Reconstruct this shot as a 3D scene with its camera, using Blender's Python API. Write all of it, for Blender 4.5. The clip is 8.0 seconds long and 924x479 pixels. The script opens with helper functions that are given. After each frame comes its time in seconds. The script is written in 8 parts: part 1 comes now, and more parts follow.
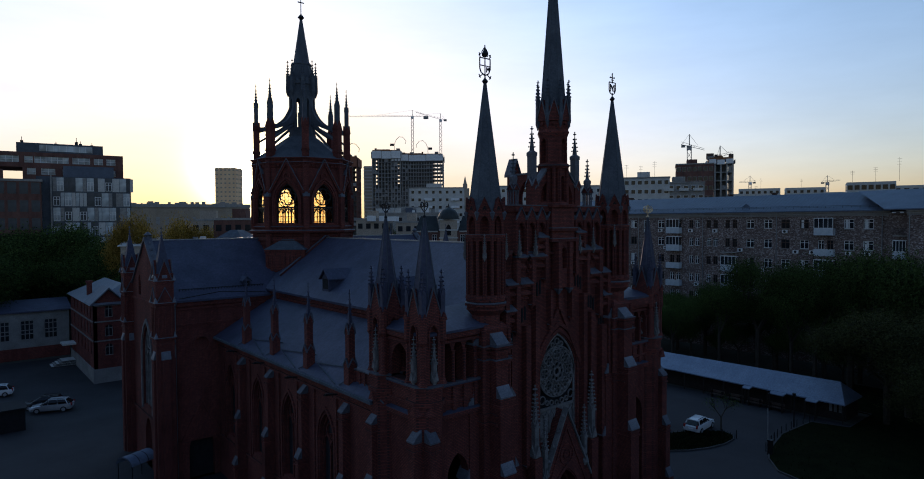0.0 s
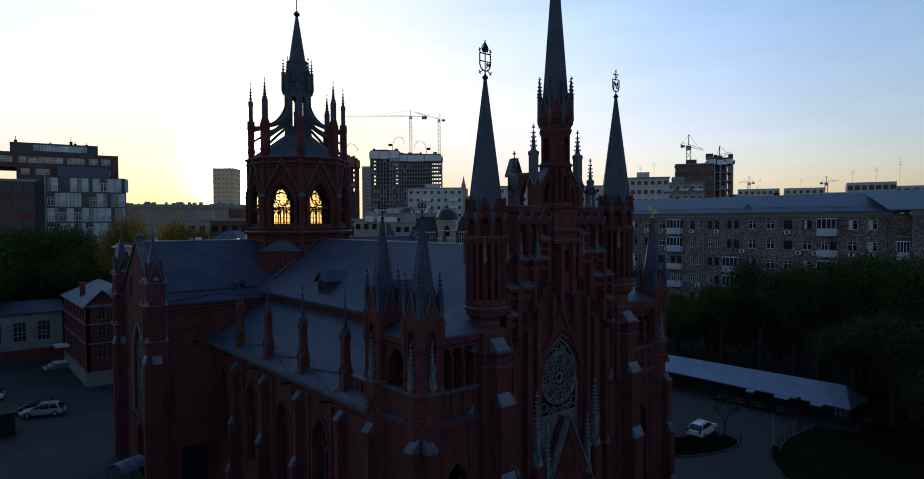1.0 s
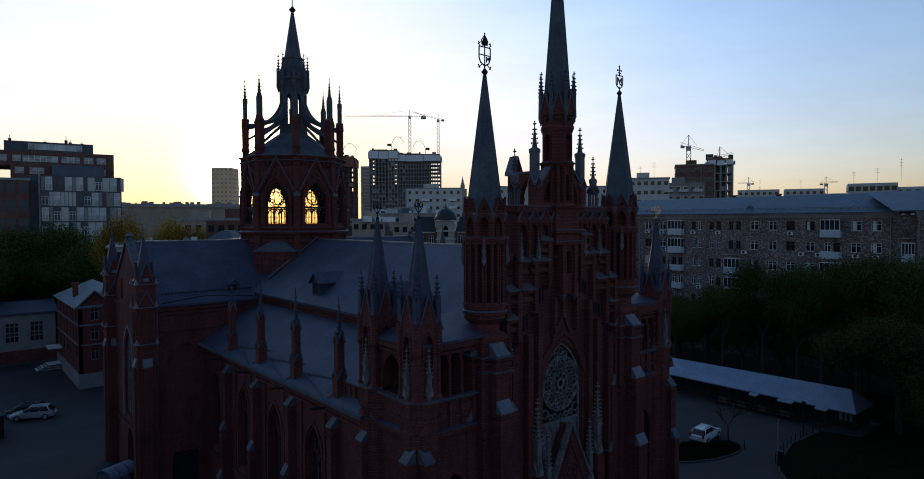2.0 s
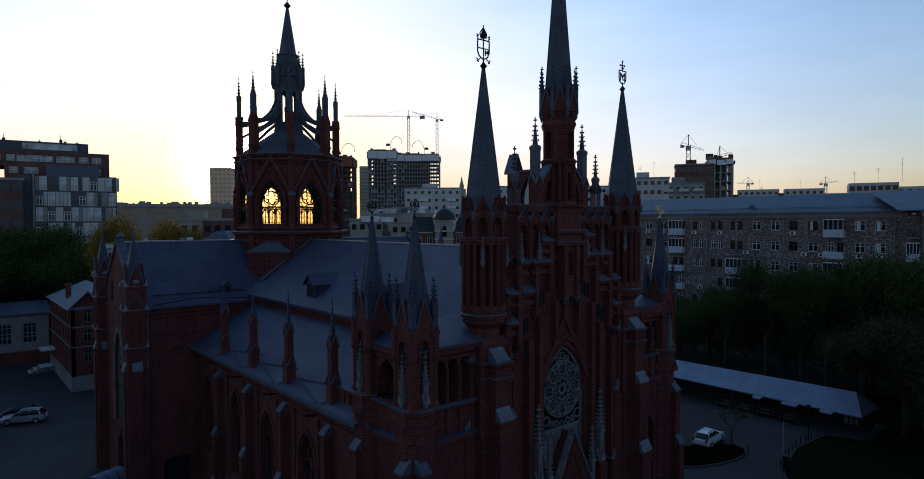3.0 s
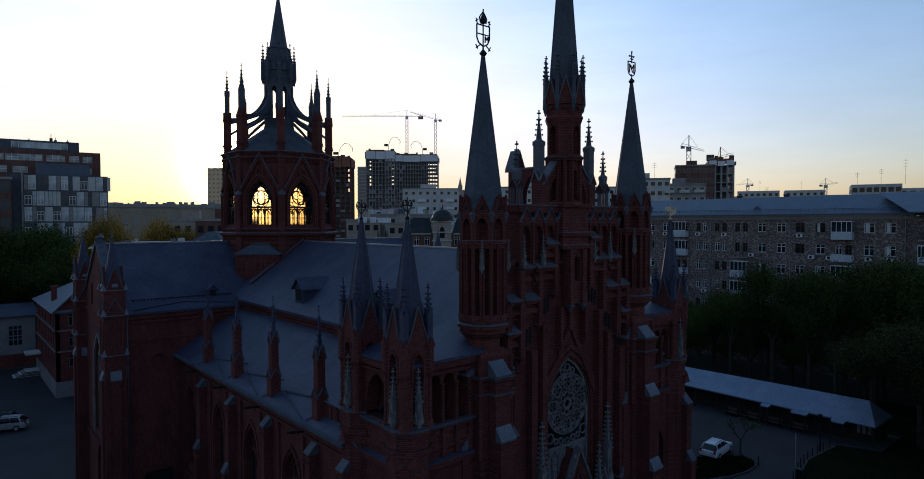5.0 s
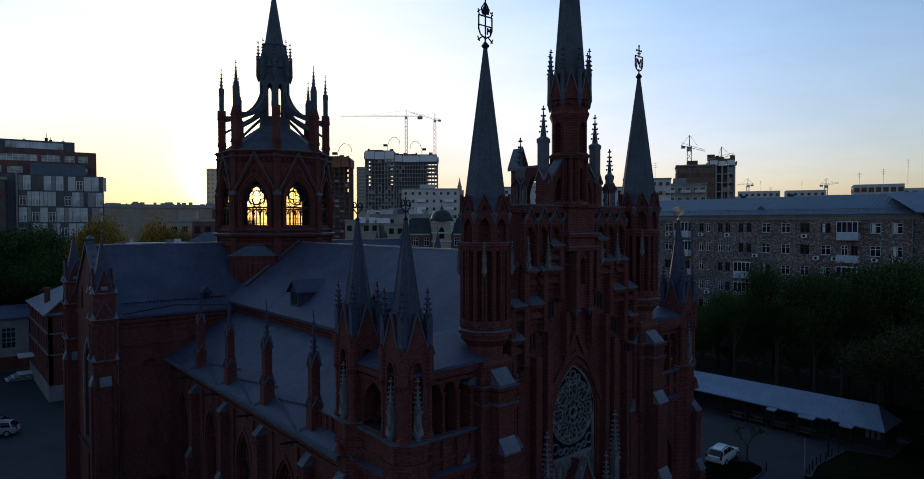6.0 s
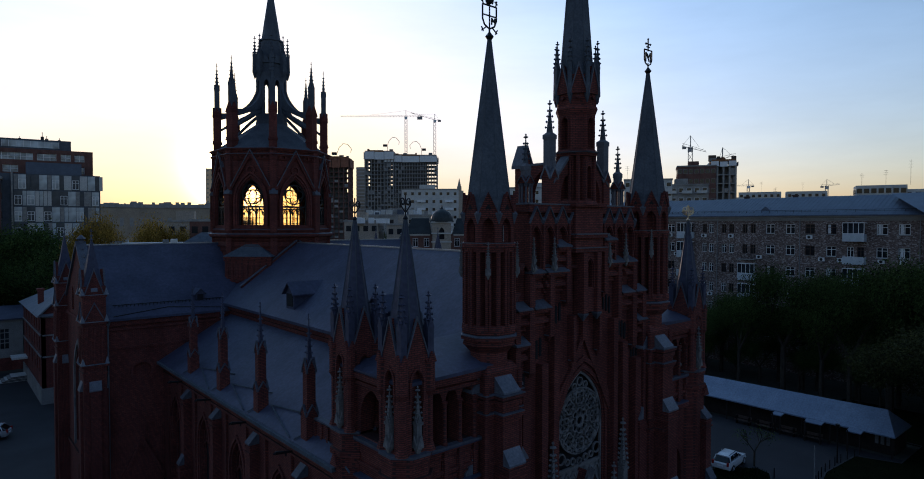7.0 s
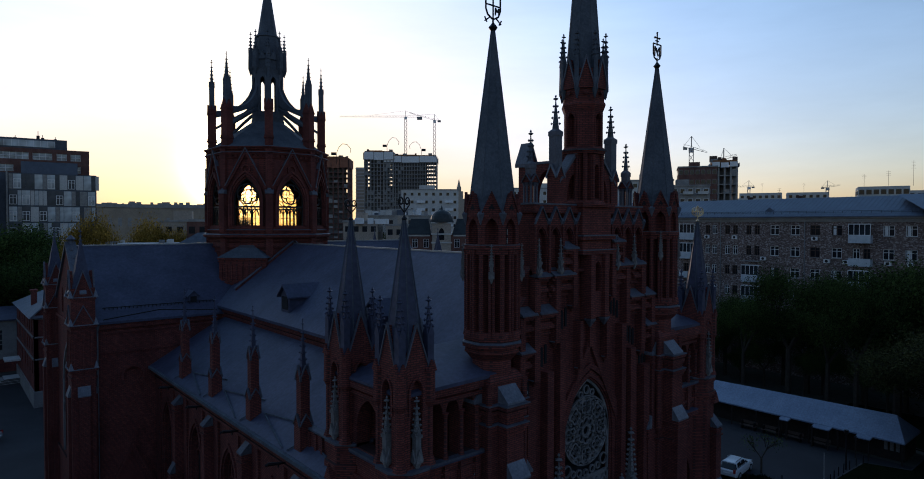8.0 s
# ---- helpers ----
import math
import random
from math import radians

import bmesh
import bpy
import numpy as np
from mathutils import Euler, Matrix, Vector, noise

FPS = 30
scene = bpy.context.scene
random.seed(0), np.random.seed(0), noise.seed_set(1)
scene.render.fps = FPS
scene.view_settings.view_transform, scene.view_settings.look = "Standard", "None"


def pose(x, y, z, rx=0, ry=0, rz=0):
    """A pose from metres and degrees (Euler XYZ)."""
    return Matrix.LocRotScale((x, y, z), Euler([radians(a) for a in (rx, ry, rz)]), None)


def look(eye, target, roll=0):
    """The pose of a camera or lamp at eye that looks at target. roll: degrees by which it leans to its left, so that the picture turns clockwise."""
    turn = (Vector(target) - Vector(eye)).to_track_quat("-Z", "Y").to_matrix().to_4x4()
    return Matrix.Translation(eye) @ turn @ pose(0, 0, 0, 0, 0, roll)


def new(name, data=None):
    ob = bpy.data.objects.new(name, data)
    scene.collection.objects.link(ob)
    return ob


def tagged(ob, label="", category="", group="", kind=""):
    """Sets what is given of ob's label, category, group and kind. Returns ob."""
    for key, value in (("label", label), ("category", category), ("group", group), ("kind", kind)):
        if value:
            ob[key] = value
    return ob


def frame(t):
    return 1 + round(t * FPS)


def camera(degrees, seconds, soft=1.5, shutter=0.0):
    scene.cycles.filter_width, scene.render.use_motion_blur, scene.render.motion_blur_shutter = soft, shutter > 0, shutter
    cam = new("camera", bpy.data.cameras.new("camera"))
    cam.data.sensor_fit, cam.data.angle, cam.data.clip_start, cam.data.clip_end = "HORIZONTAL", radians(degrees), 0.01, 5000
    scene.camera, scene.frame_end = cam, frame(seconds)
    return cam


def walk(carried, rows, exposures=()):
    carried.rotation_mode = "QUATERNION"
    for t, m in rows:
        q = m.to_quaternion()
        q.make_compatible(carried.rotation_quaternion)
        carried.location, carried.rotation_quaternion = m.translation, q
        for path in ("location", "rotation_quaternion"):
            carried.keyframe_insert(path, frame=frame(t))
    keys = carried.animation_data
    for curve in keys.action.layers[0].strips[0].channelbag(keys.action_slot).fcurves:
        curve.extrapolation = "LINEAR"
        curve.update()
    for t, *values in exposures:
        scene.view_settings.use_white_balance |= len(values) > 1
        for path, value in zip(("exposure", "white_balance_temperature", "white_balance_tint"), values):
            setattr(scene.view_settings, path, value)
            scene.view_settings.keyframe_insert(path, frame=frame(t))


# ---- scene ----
cam = camera(73.5, 8.0, 0.95)
PATH = [
    (0, (-30.09, -26.551, 22.957), (-28.804, -25.02, 22.897), -0.3),
    (0.5, (-29.724, -26.04, 22.985), (-28.436, -24.511, 22.926), -0.3),
    (1, (-29.31, -25.545, 23.014), (-28.02, -24.017, 22.955), -0.3),
    (1.5, (-28.877, -25.051, 23.0), (-27.586, -23.524, 22.942), -0.2),
    (3, (-27.579, -23.648, 22.997), (-26.284, -22.124, 22.939), -0.2),
    (3.5, (-27.169, -23.184, 22.978), (-25.874, -21.662, 22.922), -0.2),
    (4, (-26.747, -22.719, 22.997), (-25.451, -21.197, 22.94), -0.2),
    (4.5, (-26.296, -22.215, 23.004), (-24.999, -20.694, 22.948), -0.1),
    (6, (-25.004, -20.573, 23.04), (-23.704, -19.054, 22.986), -0.1),
    (6.5, (-24.614, -19.995, 23.046), (-23.313, -18.477, 22.991), -0.1),
    (7, (-24.221, -19.46, 23.002), (-22.92, -17.942, 22.95), -0.0),
    (7.5, (-23.829, -18.924, 23.003), (-22.528, -17.406, 22.951), 0.0),
    (8, (-23.417, -18.385, 23.008), (-22.115, -16.868, 22.958), 0.1),
]
walk(cam, [(t, look(eye, target, roll)) for t, eye, target, roll in PATH], [(0.0, 0.45, 5300.0, 26.0), (8.0, 0.47, 5300.0, 26.0)])

# ---- world and sun ----
SUN_AZ, SUN_EL = radians(69.2), radians(4.6)      # from +x towards +y, above the horizon
SUN_WAY = Vector((math.cos(SUN_EL) * math.cos(SUN_AZ), math.cos(SUN_EL) * math.sin(SUN_AZ), math.sin(SUN_EL)))
SKY, SUN = 0.15, 0.42
world = bpy.data.worlds.new("evening_sky")
scene.world = world
world.use_nodes = True
wn = world.node_tree.nodes
sky = wn.new("ShaderNodeTexSky")
sky.sky_type = "NISHITA"
sky.sun_disc = False
sky.sun_elevation = SUN_EL
sky.sun_rotation = radians(90) - SUN_AZ
sky.altitude, sky.air_density, sky.dust_density, sky.ozone_density = 150, 1.0, 1.6, 1.5
wn["Background"].inputs["Strength"].default_value = SKY
wl = world.node_tree.links


def world_math(kind, a, b=None, c=None):
    k = wn.new("ShaderNodeMath")
    k.operation = kind
    for sock, v in zip(k.inputs, (a, b, c)):
        if v is None:
            continue
        if isinstance(v, (int, float)):
            sock.default_value = v
        else:
            wl.new(v, sock)
    return k.outputs[0]


# the haze evens out the brightest part of the sky; round the sun it glows
LIMIT = 4.5
split = wn.new("ShaderNodeSeparateColor")
wl.new(sky.outputs[0], split.inputs[0])
way = wn.new("ShaderNodeTexCoord")
near = wn.new("ShaderNodeVectorMath")
near.operation = "DOT_PRODUCT"
wl.new(way.outputs["Generated"], near.inputs[0])
near.inputs[1].default_value = SUN_WAY
toward = world_math("MAXIMUM", near.outputs["Value"], 0.0)
core, halo, broad = world_math("POWER", toward, 900.0), world_math("POWER", toward, 90.0), world_math("POWER", toward, 1.3)
height = wn.new("ShaderNodeSeparateXYZ")
wl.new(way.outputs["Generated"], height.inputs[0])
up = world_math("MINIMUM", world_math("MAXIMUM", height.outputs[2], 0.0), 0.5)
# thin veils of high cloud
stretch = wn.new("ShaderNodeMapping")
stretch.inputs["Scale"].default_value = (1.0, 1.0, 5.0)
stretch.inputs["Rotation"].default_value = (0.12, 0.0, 0.4)
wl.new(way.outputs["Generated"], stretch.inputs[0])
wisp = wn.new("ShaderNodeTexNoise")
wisp.inputs["Scale"].default_value, wisp.inputs["Detail"].default_value, wisp.inputs["Roughness"].default_value = 3.2, 7.0, 0.6
wl.new(stretch.outputs[0], wisp.inputs["Vector"])
veil = world_math("MULTIPLY_ADD", wisp.outputs["Fac"], 0.3, 0.85)
join = wn.new("ShaderNodeCombineColor")
low = world_math("MULTIPLY_ADD", up, -2.0, 1.0)
for k, (c_core, c_halo, c_low, c_high) in enumerate(((34.0, 5.0, 0.85, 0.0), (27.0, 3.4, 0.82, 2.2), (13.0, 0.5, 0.82, 2.8))):
    x = split.outputs[k]
    x = world_math("MULTIPLY", x, world_math("MULTIPLY_ADD", low, (0.16, 0.08, -0.03)[k], 1.0))
    mean = world_math("MULTIPLY_ADD", x, 0.4, world_math("MULTIPLY", split.outputs[0], 0.6))
    soft = world_math("POWER", world_math("MULTIPLY_ADD", world_math("POWER", mean, 3.0), LIMIT ** -3, 1.0), 1 / 3)
    even = world_math("DIVIDE", x, soft)
    even = world_math("MULTIPLY_ADD", broad, world_math("MULTIPLY_ADD", up, c_high, c_low), even)
    even = world_math("MULTIPLY", even, veil)
    wl.new(world_math("MULTIPLY_ADD", core, c_core, world_math("MULTIPLY_ADD", halo, c_halo, even)), join.inputs[k])
wl.new(join.outputs[0], wn["Background"].inputs["Color"])
lamp = new("sun", bpy.data.lights.new("sun", "SUN"))
lamp.data.energy, lamp.data.angle, lamp.data.color = SUN, radians(0.6), (1.0, 0.72, 0.42)
lamp.matrix_world = look((0, 0, 80), Vector((0, 0, 80)) - SUN_WAY)


# ---- materials ----
def material(name, base, rough=0.8, metal=0.0, spec=0.3):
    m = bpy.data.materials.new(name)
    m.use_nodes = True
    b = m.node_tree.nodes["Principled BSDF"]
    b.inputs["Base Color"].default_value = (*base, 1)
    b.inputs["Roughness"].default_value = rough
    b.inputs["Metallic"].default_value = metal
    b.inputs["Specular IOR Level"].default_value = spec
    return m, m.node_tree.nodes, m.node_tree.links, b


def noise_node(n, l, scale, detail=4, rough=0.6, space="Object", stretch=None):
    tc = n.new("ShaderNodeTexCoord")
    tex = n.new("ShaderNodeTexNoise")
    tex.inputs["Scale"].default_value = scale
    tex.inputs["Detail"].default_value = detail
    tex.inputs["Roughness"].default_value = rough
    if stretch:
        mp = n.new("ShaderNodeMapping")
        mp.inputs["Scale"].default_value = stretch
        l.new(tc.outputs[space], mp.inputs[0])
        l.new(mp.outputs[0], tex.inputs["Vector"])
    else:
        l.new(tc.outputs[space], tex.inputs["Vector"])
    return tex


def ramp_node(n, l, source, stops):
    r = n.new("ShaderNodeValToRGB")
    e = r.color_ramp.elements
    while len(e) < len(stops):
        e.new(0.5)
    for k, (p, c) in zip(e, stops):
        k.position, k.color = p, (*c, 1)
    l.new(source, r.inputs[0])
    return r


def mix_node(n, l, a, b, fac=0.5, kind="MIX"):
    x = n.new("ShaderNodeMix")
    x.data_type, x.blend_type = "RGBA", kind
    for sock, v in ((x.inputs[0], fac), (x.inputs[6], a), (x.inputs[7], b)):
        if isinstance(v, (int, float)):
            sock.default_value = v
        elif isinstance(v, tuple):
            sock.default_value = (*v, 1)
        else:
            l.new(v, sock)
    return x.outputs[2]


def bump_node(n, l, b, height, strength=0.4, depth=0.02):
    k = n.new("ShaderNodeBump")
    k.inputs["Strength"].default_value = strength
    k.inputs["Distance"].default_value = depth
    l.new(height, k.inputs["Height"])
    l.new(k.outputs[0], b.inputs["Normal"])


def mottled(name, dark, light, scale=3.0, rough=0.8, metal=0.0, bump=0.3, depth=0.02, fine=25.0, spec=0.3, stretch=None):
    """A surface with wear at two scales."""
    m, n, l, b = material(name, light, rough, metal, spec)
    big = noise_node(n, l, scale, 5, 0.65, stretch=stretch)
    small = noise_node(n, l, fine, 3, 0.6)
    c = ramp_node(n, l, big.outputs["Fac"], [(0.3, dark), (0.7, light)])
    s = ramp_node(n, l, small.outputs["Fac"], [(0.3, (0.72, 0.72, 0.72)), (0.7, (1.1, 1.1, 1.1))])
    l.new(mix_node(n, l, c.outputs[0], s.outputs[0], 1.0, "MULTIPLY"), b.inputs["Base Color"])
    bump_node(n, l, b, small.outputs["Fac"], bump, depth)
    return m


def brickwork(name, one, two, mortar, length=0.26, course=0.078, joint=0.017, stain=(0.55, 0.5, 0.5)):
    """Brick courses with stains; the joint's run suits walls along either axis and the octagons' slant faces."""
    m, n, l, b = material(name, one, 0.85, 0.0, 0.2)
    tc = n.new("ShaderNodeTexCoord")
    sep = n.new("ShaderNodeSeparateXYZ")
    l.new(tc.outputs["Object"], sep.inputs[0])
    run = n.new("ShaderNodeMath")
    run.operation = "MULTIPLY_ADD"
    l.new(sep.outputs[1], run.inputs[0])
    run.inputs[1].default_value = 1.35
    l.new(sep.outputs[0], run.inputs[2])
    com = n.new("ShaderNodeCombineXYZ")
    l.new(run.outputs[0], com.inputs[0])
    l.new(sep.outputs[2], com.inputs[1])
    br = n.new("ShaderNodeTexBrick")
    l.new(com.outputs[0], br.inputs["Vector"])
    br.inputs["Color1"].default_value, br.inputs["Color2"].default_value, br.inputs["Mortar"].default_value = (*one, 1), (*two, 1), (*mortar, 1)
    br.inputs["Scale"].default_value = 1.0
    br.inputs["Brick Width"].default_value, br.inputs["Row Height"].default_value, br.inputs["Mortar Size"].default_value = length, course, joint
    big = noise_node(n, l, 0.6, 6, 0.7, stretch=(1, 1, 0.45))
    r = ramp_node(n, l, big.outputs["Fac"], [(0.32, stain), (0.62, (1.0, 1.0, 1.0))])
    fine = noise_node(n, l, 9.0, 4, 0.7)
    f = ramp_node(n, l, fine.outputs["Fac"], [(0.3, (0.7, 0.68, 0.68)), (0.7, (1.2, 1.15, 1.15))])
    c = mix_node(n, l, br.outputs["Color"], r.outputs[0], 1.0, "MULTIPLY")
    l.new(mix_node(n, l, c, f.outputs[0], 1.0, "MULTIPLY"), b.inputs["Base Color"])
    bump_node(n, l, b, br.outputs["Fac"], -0.8, 0.02)
    return m


def seamed(name, dark, light, gap, across="x", rough=0.5, metal=0.3):
    """Sheet-metal roofing with standing seams across the slope and weathered sheets."""
    m, n, l, b = material(name, light, rough, metal, 0.4)
    tc = n.new("ShaderNodeTexCoord")
    sep = n.new("ShaderNodeSeparateXYZ")
    l.new(tc.outputs["Object"], sep.inputs[0])
    t = n.new("ShaderNodeMath")
    t.operation = "MULTIPLY"
    l.new(sep.outputs["xyz".index(across)], t.inputs[0])
    t.inputs[1].default_value = 1 / gap
    fr = n.new("ShaderNodeMath")
    fr.operation = "FRACT"
    l.new(t.outputs[0], fr.inputs[0])
    seam = ramp_node(n, l, fr.outputs[0], [(0.0, (0, 0, 0)), (0.06, (1, 1, 1))])
    big = noise_node(n, l, 0.5, 5, 0.7)
    c = ramp_node(n, l, big.outputs["Fac"], [(0.3, dark), (0.7, light)])
    fine = noise_node(n, l, 6.0, 3, 0.6)
    f = ramp_node(n, l, fine.outputs["Fac"], [(0.3, (0.8, 0.8, 0.8)), (0.7, (1.12, 1.12, 1.12))])
    s = mix_node(n, l, (0.75, 0.75, 0.75), (1.0, 1.0, 1.0), seam.outputs[0])
    l.new(mix_node(n, l, mix_node(n, l, c.outputs[0], f.outputs[0], 1.0, "MULTIPLY"), s, 1.0, "MULTIPLY"), b.inputs["Base Color"])
    bump_node(n, l, b, seam.outputs[0], -0.6, 0.03)
    return m


BRICK = brickwork("red_brick", (0.245, 0.066, 0.049), (0.15, 0.04, 0.032), (0.065, 0.034, 0.032), 0.26, 0.082, 0.017)
SLATE = mottled("grey_sheet_roof", (0.041, 0.044, 0.074), (0.075, 0.078, 0.124), 0.5, 0.6, 0.1, 0.25, 0.02, 5.0)
SPIRE = mottled("dark_slate_spire", (0.066, 0.076, 0.094), (0.112, 0.127, 0.15), 0.9, 0.8, 0.0, 0.3, 0.02, 9.0, 0.1)
STONE = mottled("weathered_limestone", (0.105, 0.101, 0.1), (0.235, 0.222, 0.215), 1.5, 0.85, 0.0, 0.3, 0.01, 14.0)
CAPSTONE = mottled("lead_grey_coping", (0.068, 0.072, 0.09), (0.126, 0.13, 0.156), 1.2, 0.6, 0.1, 0.2, 0.01, 10.0)
LEADSHEET = mottled("pale_lead_sheet", (0.125, 0.132, 0.157), (0.2, 0.21, 0.24), 1.2, 0.5, 0.2, 0.2, 0.01, 9.0)
# gilding with the low sun's glint worked into its base colour
GILT_GLINT = mottled("gilded_iron_sun_glint", (0.42, 0.35, 0.22), (0.6, 0.5, 0.34), 4.0, 0.3, 0.9, 0.2, 0.005, 30.0)
IRON = mottled("dark_iron", (0.02, 0.02, 0.022), (0.04, 0.04, 0.042), 4.0, 0.5, 0.7, 0.2, 0.005, 30.0)
DARK = mottled("dark_opening", (0.01, 0.01, 0.012), (0.02, 0.02, 0.022), 2.0, 0.9, 0, 0.1)
ZINC = mottled("zinc_downpipe", (0.2, 0.22, 0.24), (0.3, 0.32, 0.34), 2.0, 0.4, 0.6, 0.1)
ASPHALT = mottled("asphalt", (0.02, 0.02, 0.023), (0.037, 0.036, 0.041), 0.15, 0.9, 0, 0.4, 0.01, 18.0)
# near-black lawn: the shade of tree crowns is put into its colour
SHADED_LAWN = mottled("shade_dark_lawn", (0.005, 0.007, 0.003), (0.012, 0.016, 0.006), 0.6, 0.95, 0, 0.6, 0.05, 9.0, 0.02)
EARTH = mottled("city_ground", (0.04, 0.045, 0.035), (0.08, 0.08, 0.065), 0.02, 0.95, 0, 0.4, 0.05, 1.0)
BARK = mottled("bark", (0.03, 0.024, 0.018), (0.07, 0.055, 0.04), 3.0, 0.95, 0, 0.8, 0.03, 20.0)
HALLWALL = mottled("grey_white_render", (0.15, 0.15, 0.145), (0.25, 0.245, 0.24), 0.5, 0.9, 0, 0.2, 0.01, 8.0)
PALE = mottled("pale_render", (0.42, 0.41, 0.39), (0.58, 0.57, 0.54), 0.5, 0.9, 0, 0.2, 0.01, 8.0)
WHITE = mottled("white_paint", (0.62, 0.63, 0.63), (0.8, 0.8, 0.8), 1.2, 0.6, 0, 0.1, 0.005, 20.0)
KERBSTONE = mottled("dark_kerb_stone", (0.035, 0.035, 0.037), (0.065, 0.065, 0.067), 1.0, 0.9, 0, 0.3, 0.01, 8.0)
CONCRETE = mottled("raw_concrete", (0.2, 0.19, 0.18), (0.34, 0.33, 0.31), 0.2, 0.9, 0, 0.3, 0.02, 3.0)
TAN = mottled("tan_render", (0.3, 0.25, 0.2), (0.42, 0.36, 0.29), 0.2, 0.9, 0, 0.2, 0.02, 3.0)
OLDTAN = mottled("soiled_tan_render", (0.25, 0.2, 0.15), (0.36, 0.3, 0.225), 0.2, 0.9, 0, 0.2, 0.02, 3.0)
OFFICE_BRICK = brickwork("office_brick", (0.2, 0.085, 0.06), (0.16, 0.07, 0.05), (0.14, 0.1, 0.09))
SHEDROOF = seamed("light_sheet_roof", (0.135, 0.17, 0.24), (0.205, 0.245, 0.325), 0.6, "y", 0.55, 0.1)
APTROOF = seamed("blue_grey_sheet_roof", (0.055, 0.072, 0.108), (0.09, 0.114, 0.16), 0.7, "y", 0.5, 0.2)


def glassy(name, base, rough=0.08):
    m, n, l, b = material(name, base, rough, 0.0, 0.35)
    t = noise_node(n, l, 0.35, 2, 0.5)
    r = ramp_node(n, l, t.outputs["Fac"], [(0.35, tuple(0.5 * c for c in base)), (0.65, tuple(1.5 * c for c in base))])
    l.new(r.outputs[0], b.inputs["Base Color"])
    return m


PANE = glassy("window_pane", (0.02, 0.024, 0.03))
LEADED_PANE = glassy("dark_leaded_glass", (0.012, 0.014, 0.018), 0.45)
# pale base colour takes the place of sky reflected in the glass
SKY_TINT_PANE = glassy("office_pane_sky_tint", (0.36, 0.4, 0.42), 0.15)


def stained():
    """Leaded glass that lets the evening sky through."""
    m, n, l, b = material("leaded_glass", (1.0, 0.9, 0.65), 0.25)
    b.inputs["Transmission Weight"].default_value = 1.0
    b.inputs["IOR"].default_value = 1.02
    t = noise_node(n, l, 4.0, 2, 0.5)
    r = ramp_node(n, l, t.outputs["Fac"], [(0.35, (0.95, 0.72, 0.4)), (0.6, (1.0, 0.95, 0.8))])
    l.new(r.outputs[0], b.inputs["Base Color"])
    return m


STAINED = stained()


def mosaic_brick():
    """The apartment block's facing: pale, brown and grey stones mixed."""
    m, n, l, b = material("mixed_stone_facing", (0.2, 0.17, 0.15), 0.9, 0, 0.2)
    tc = n.new("ShaderNodeTexCoord")
    mp = n.new("ShaderNodeMapping")
    mp.inputs["Scale"].default_value = (5.0, 5.2, 8.6)
    l.new(tc.outputs["Object"], mp.inputs[0])
    v = n.new("ShaderNodeTexVoronoi")
    v.inputs["Scale"].default_value = 1.0
    l.new(mp.outputs[0], v.inputs["Vector"])
    sep = n.new("ShaderNodeSeparateColor")
    l.new(v.outputs["Color"], sep.inputs[0])
    c = ramp_node(n, l, sep.outputs[0], [(0.0, (0.1, 0.072, 0.064)), (0.4, (0.155, 0.113, 0.1)), (0.7, (0.205, 0.158, 0.142)), (0.86, (0.3, 0.25, 0.232)), (1.0, (0.4, 0.35, 0.33))])
    big = noise_node(n, l, 0.12, 4, 0.6)
    r = ramp_node(n, l, big.outputs["Fac"], [(0.3, (0.75, 0.75, 0.75)), (0.7, (1.1, 1.1, 1.1))])
    l.new(mix_node(n, l, c.outputs[0], r.outputs[0], 1.0, "MULTIPLY"), b.inputs["Base Color"])
    bump_node(n, l, b, v.outputs["Distance"], 0.4, 0.02)
    return m


MOSAIC = mosaic_brick()


def foliage(name, dark, light, passing=0.3):
    m, n, l, b = material(name, light, 0.8, 0, 0.12)
    g = n.new("ShaderNodeNewGeometry")
    r = ramp_node(n, l, g.outputs["Random Per Island"], [(0.0, dark), (1.0, light)])
    o = n.new("ShaderNodeObjectInfo")
    h = n.new("ShaderNodeHueSaturation")
    v = ramp_node(n, l, o.outputs["Random"], [(0.0, (0.7, 0.7, 0.7)), (1.0, (1.2, 1.2, 1.2))])
    l.new(mix_node(n, l, r.outputs[0], v.outputs[0], 1.0, "MULTIPLY"), h.inputs["Color"])
    l.new(h.outputs[0], b.inputs["Base Color"])
    tr = n.new("ShaderNodeBsdfTranslucent")
    l.new(h.outputs[0], tr.inputs["Color"])
    mx = n.new("ShaderNodeMixShader")
    mx.inputs[0].default_value = passing
    l.new(b.outputs[0], mx.inputs[1])
    l.new(tr.outputs[0], mx.inputs[2])
    l.new(mx.outputs[0], n["Material Output"].inputs["Surface"])
    return m


LEAF = foliage("green_leaves", (0.007, 0.012, 0.004), (0.1, 0.152, 0.037))
OLIVE_LEAF = foliage("olive_leaves", (0.007, 0.009, 0.003), (0.09, 0.096, 0.032))
# blades darkened to match, shade included in the colour
SHADED_BLADES = foliage("shade_dark_blades", (0.004, 0.006, 0.002), (0.012, 0.018, 0.005))
# yellow-green leaves, their colour brightened for the low sun behind them
BACKLIT_LEAF = foliage("backlit_yellow_green_leaves", (0.12, 0.08, 0.014), (0.48, 0.31, 0.06), 0.5)


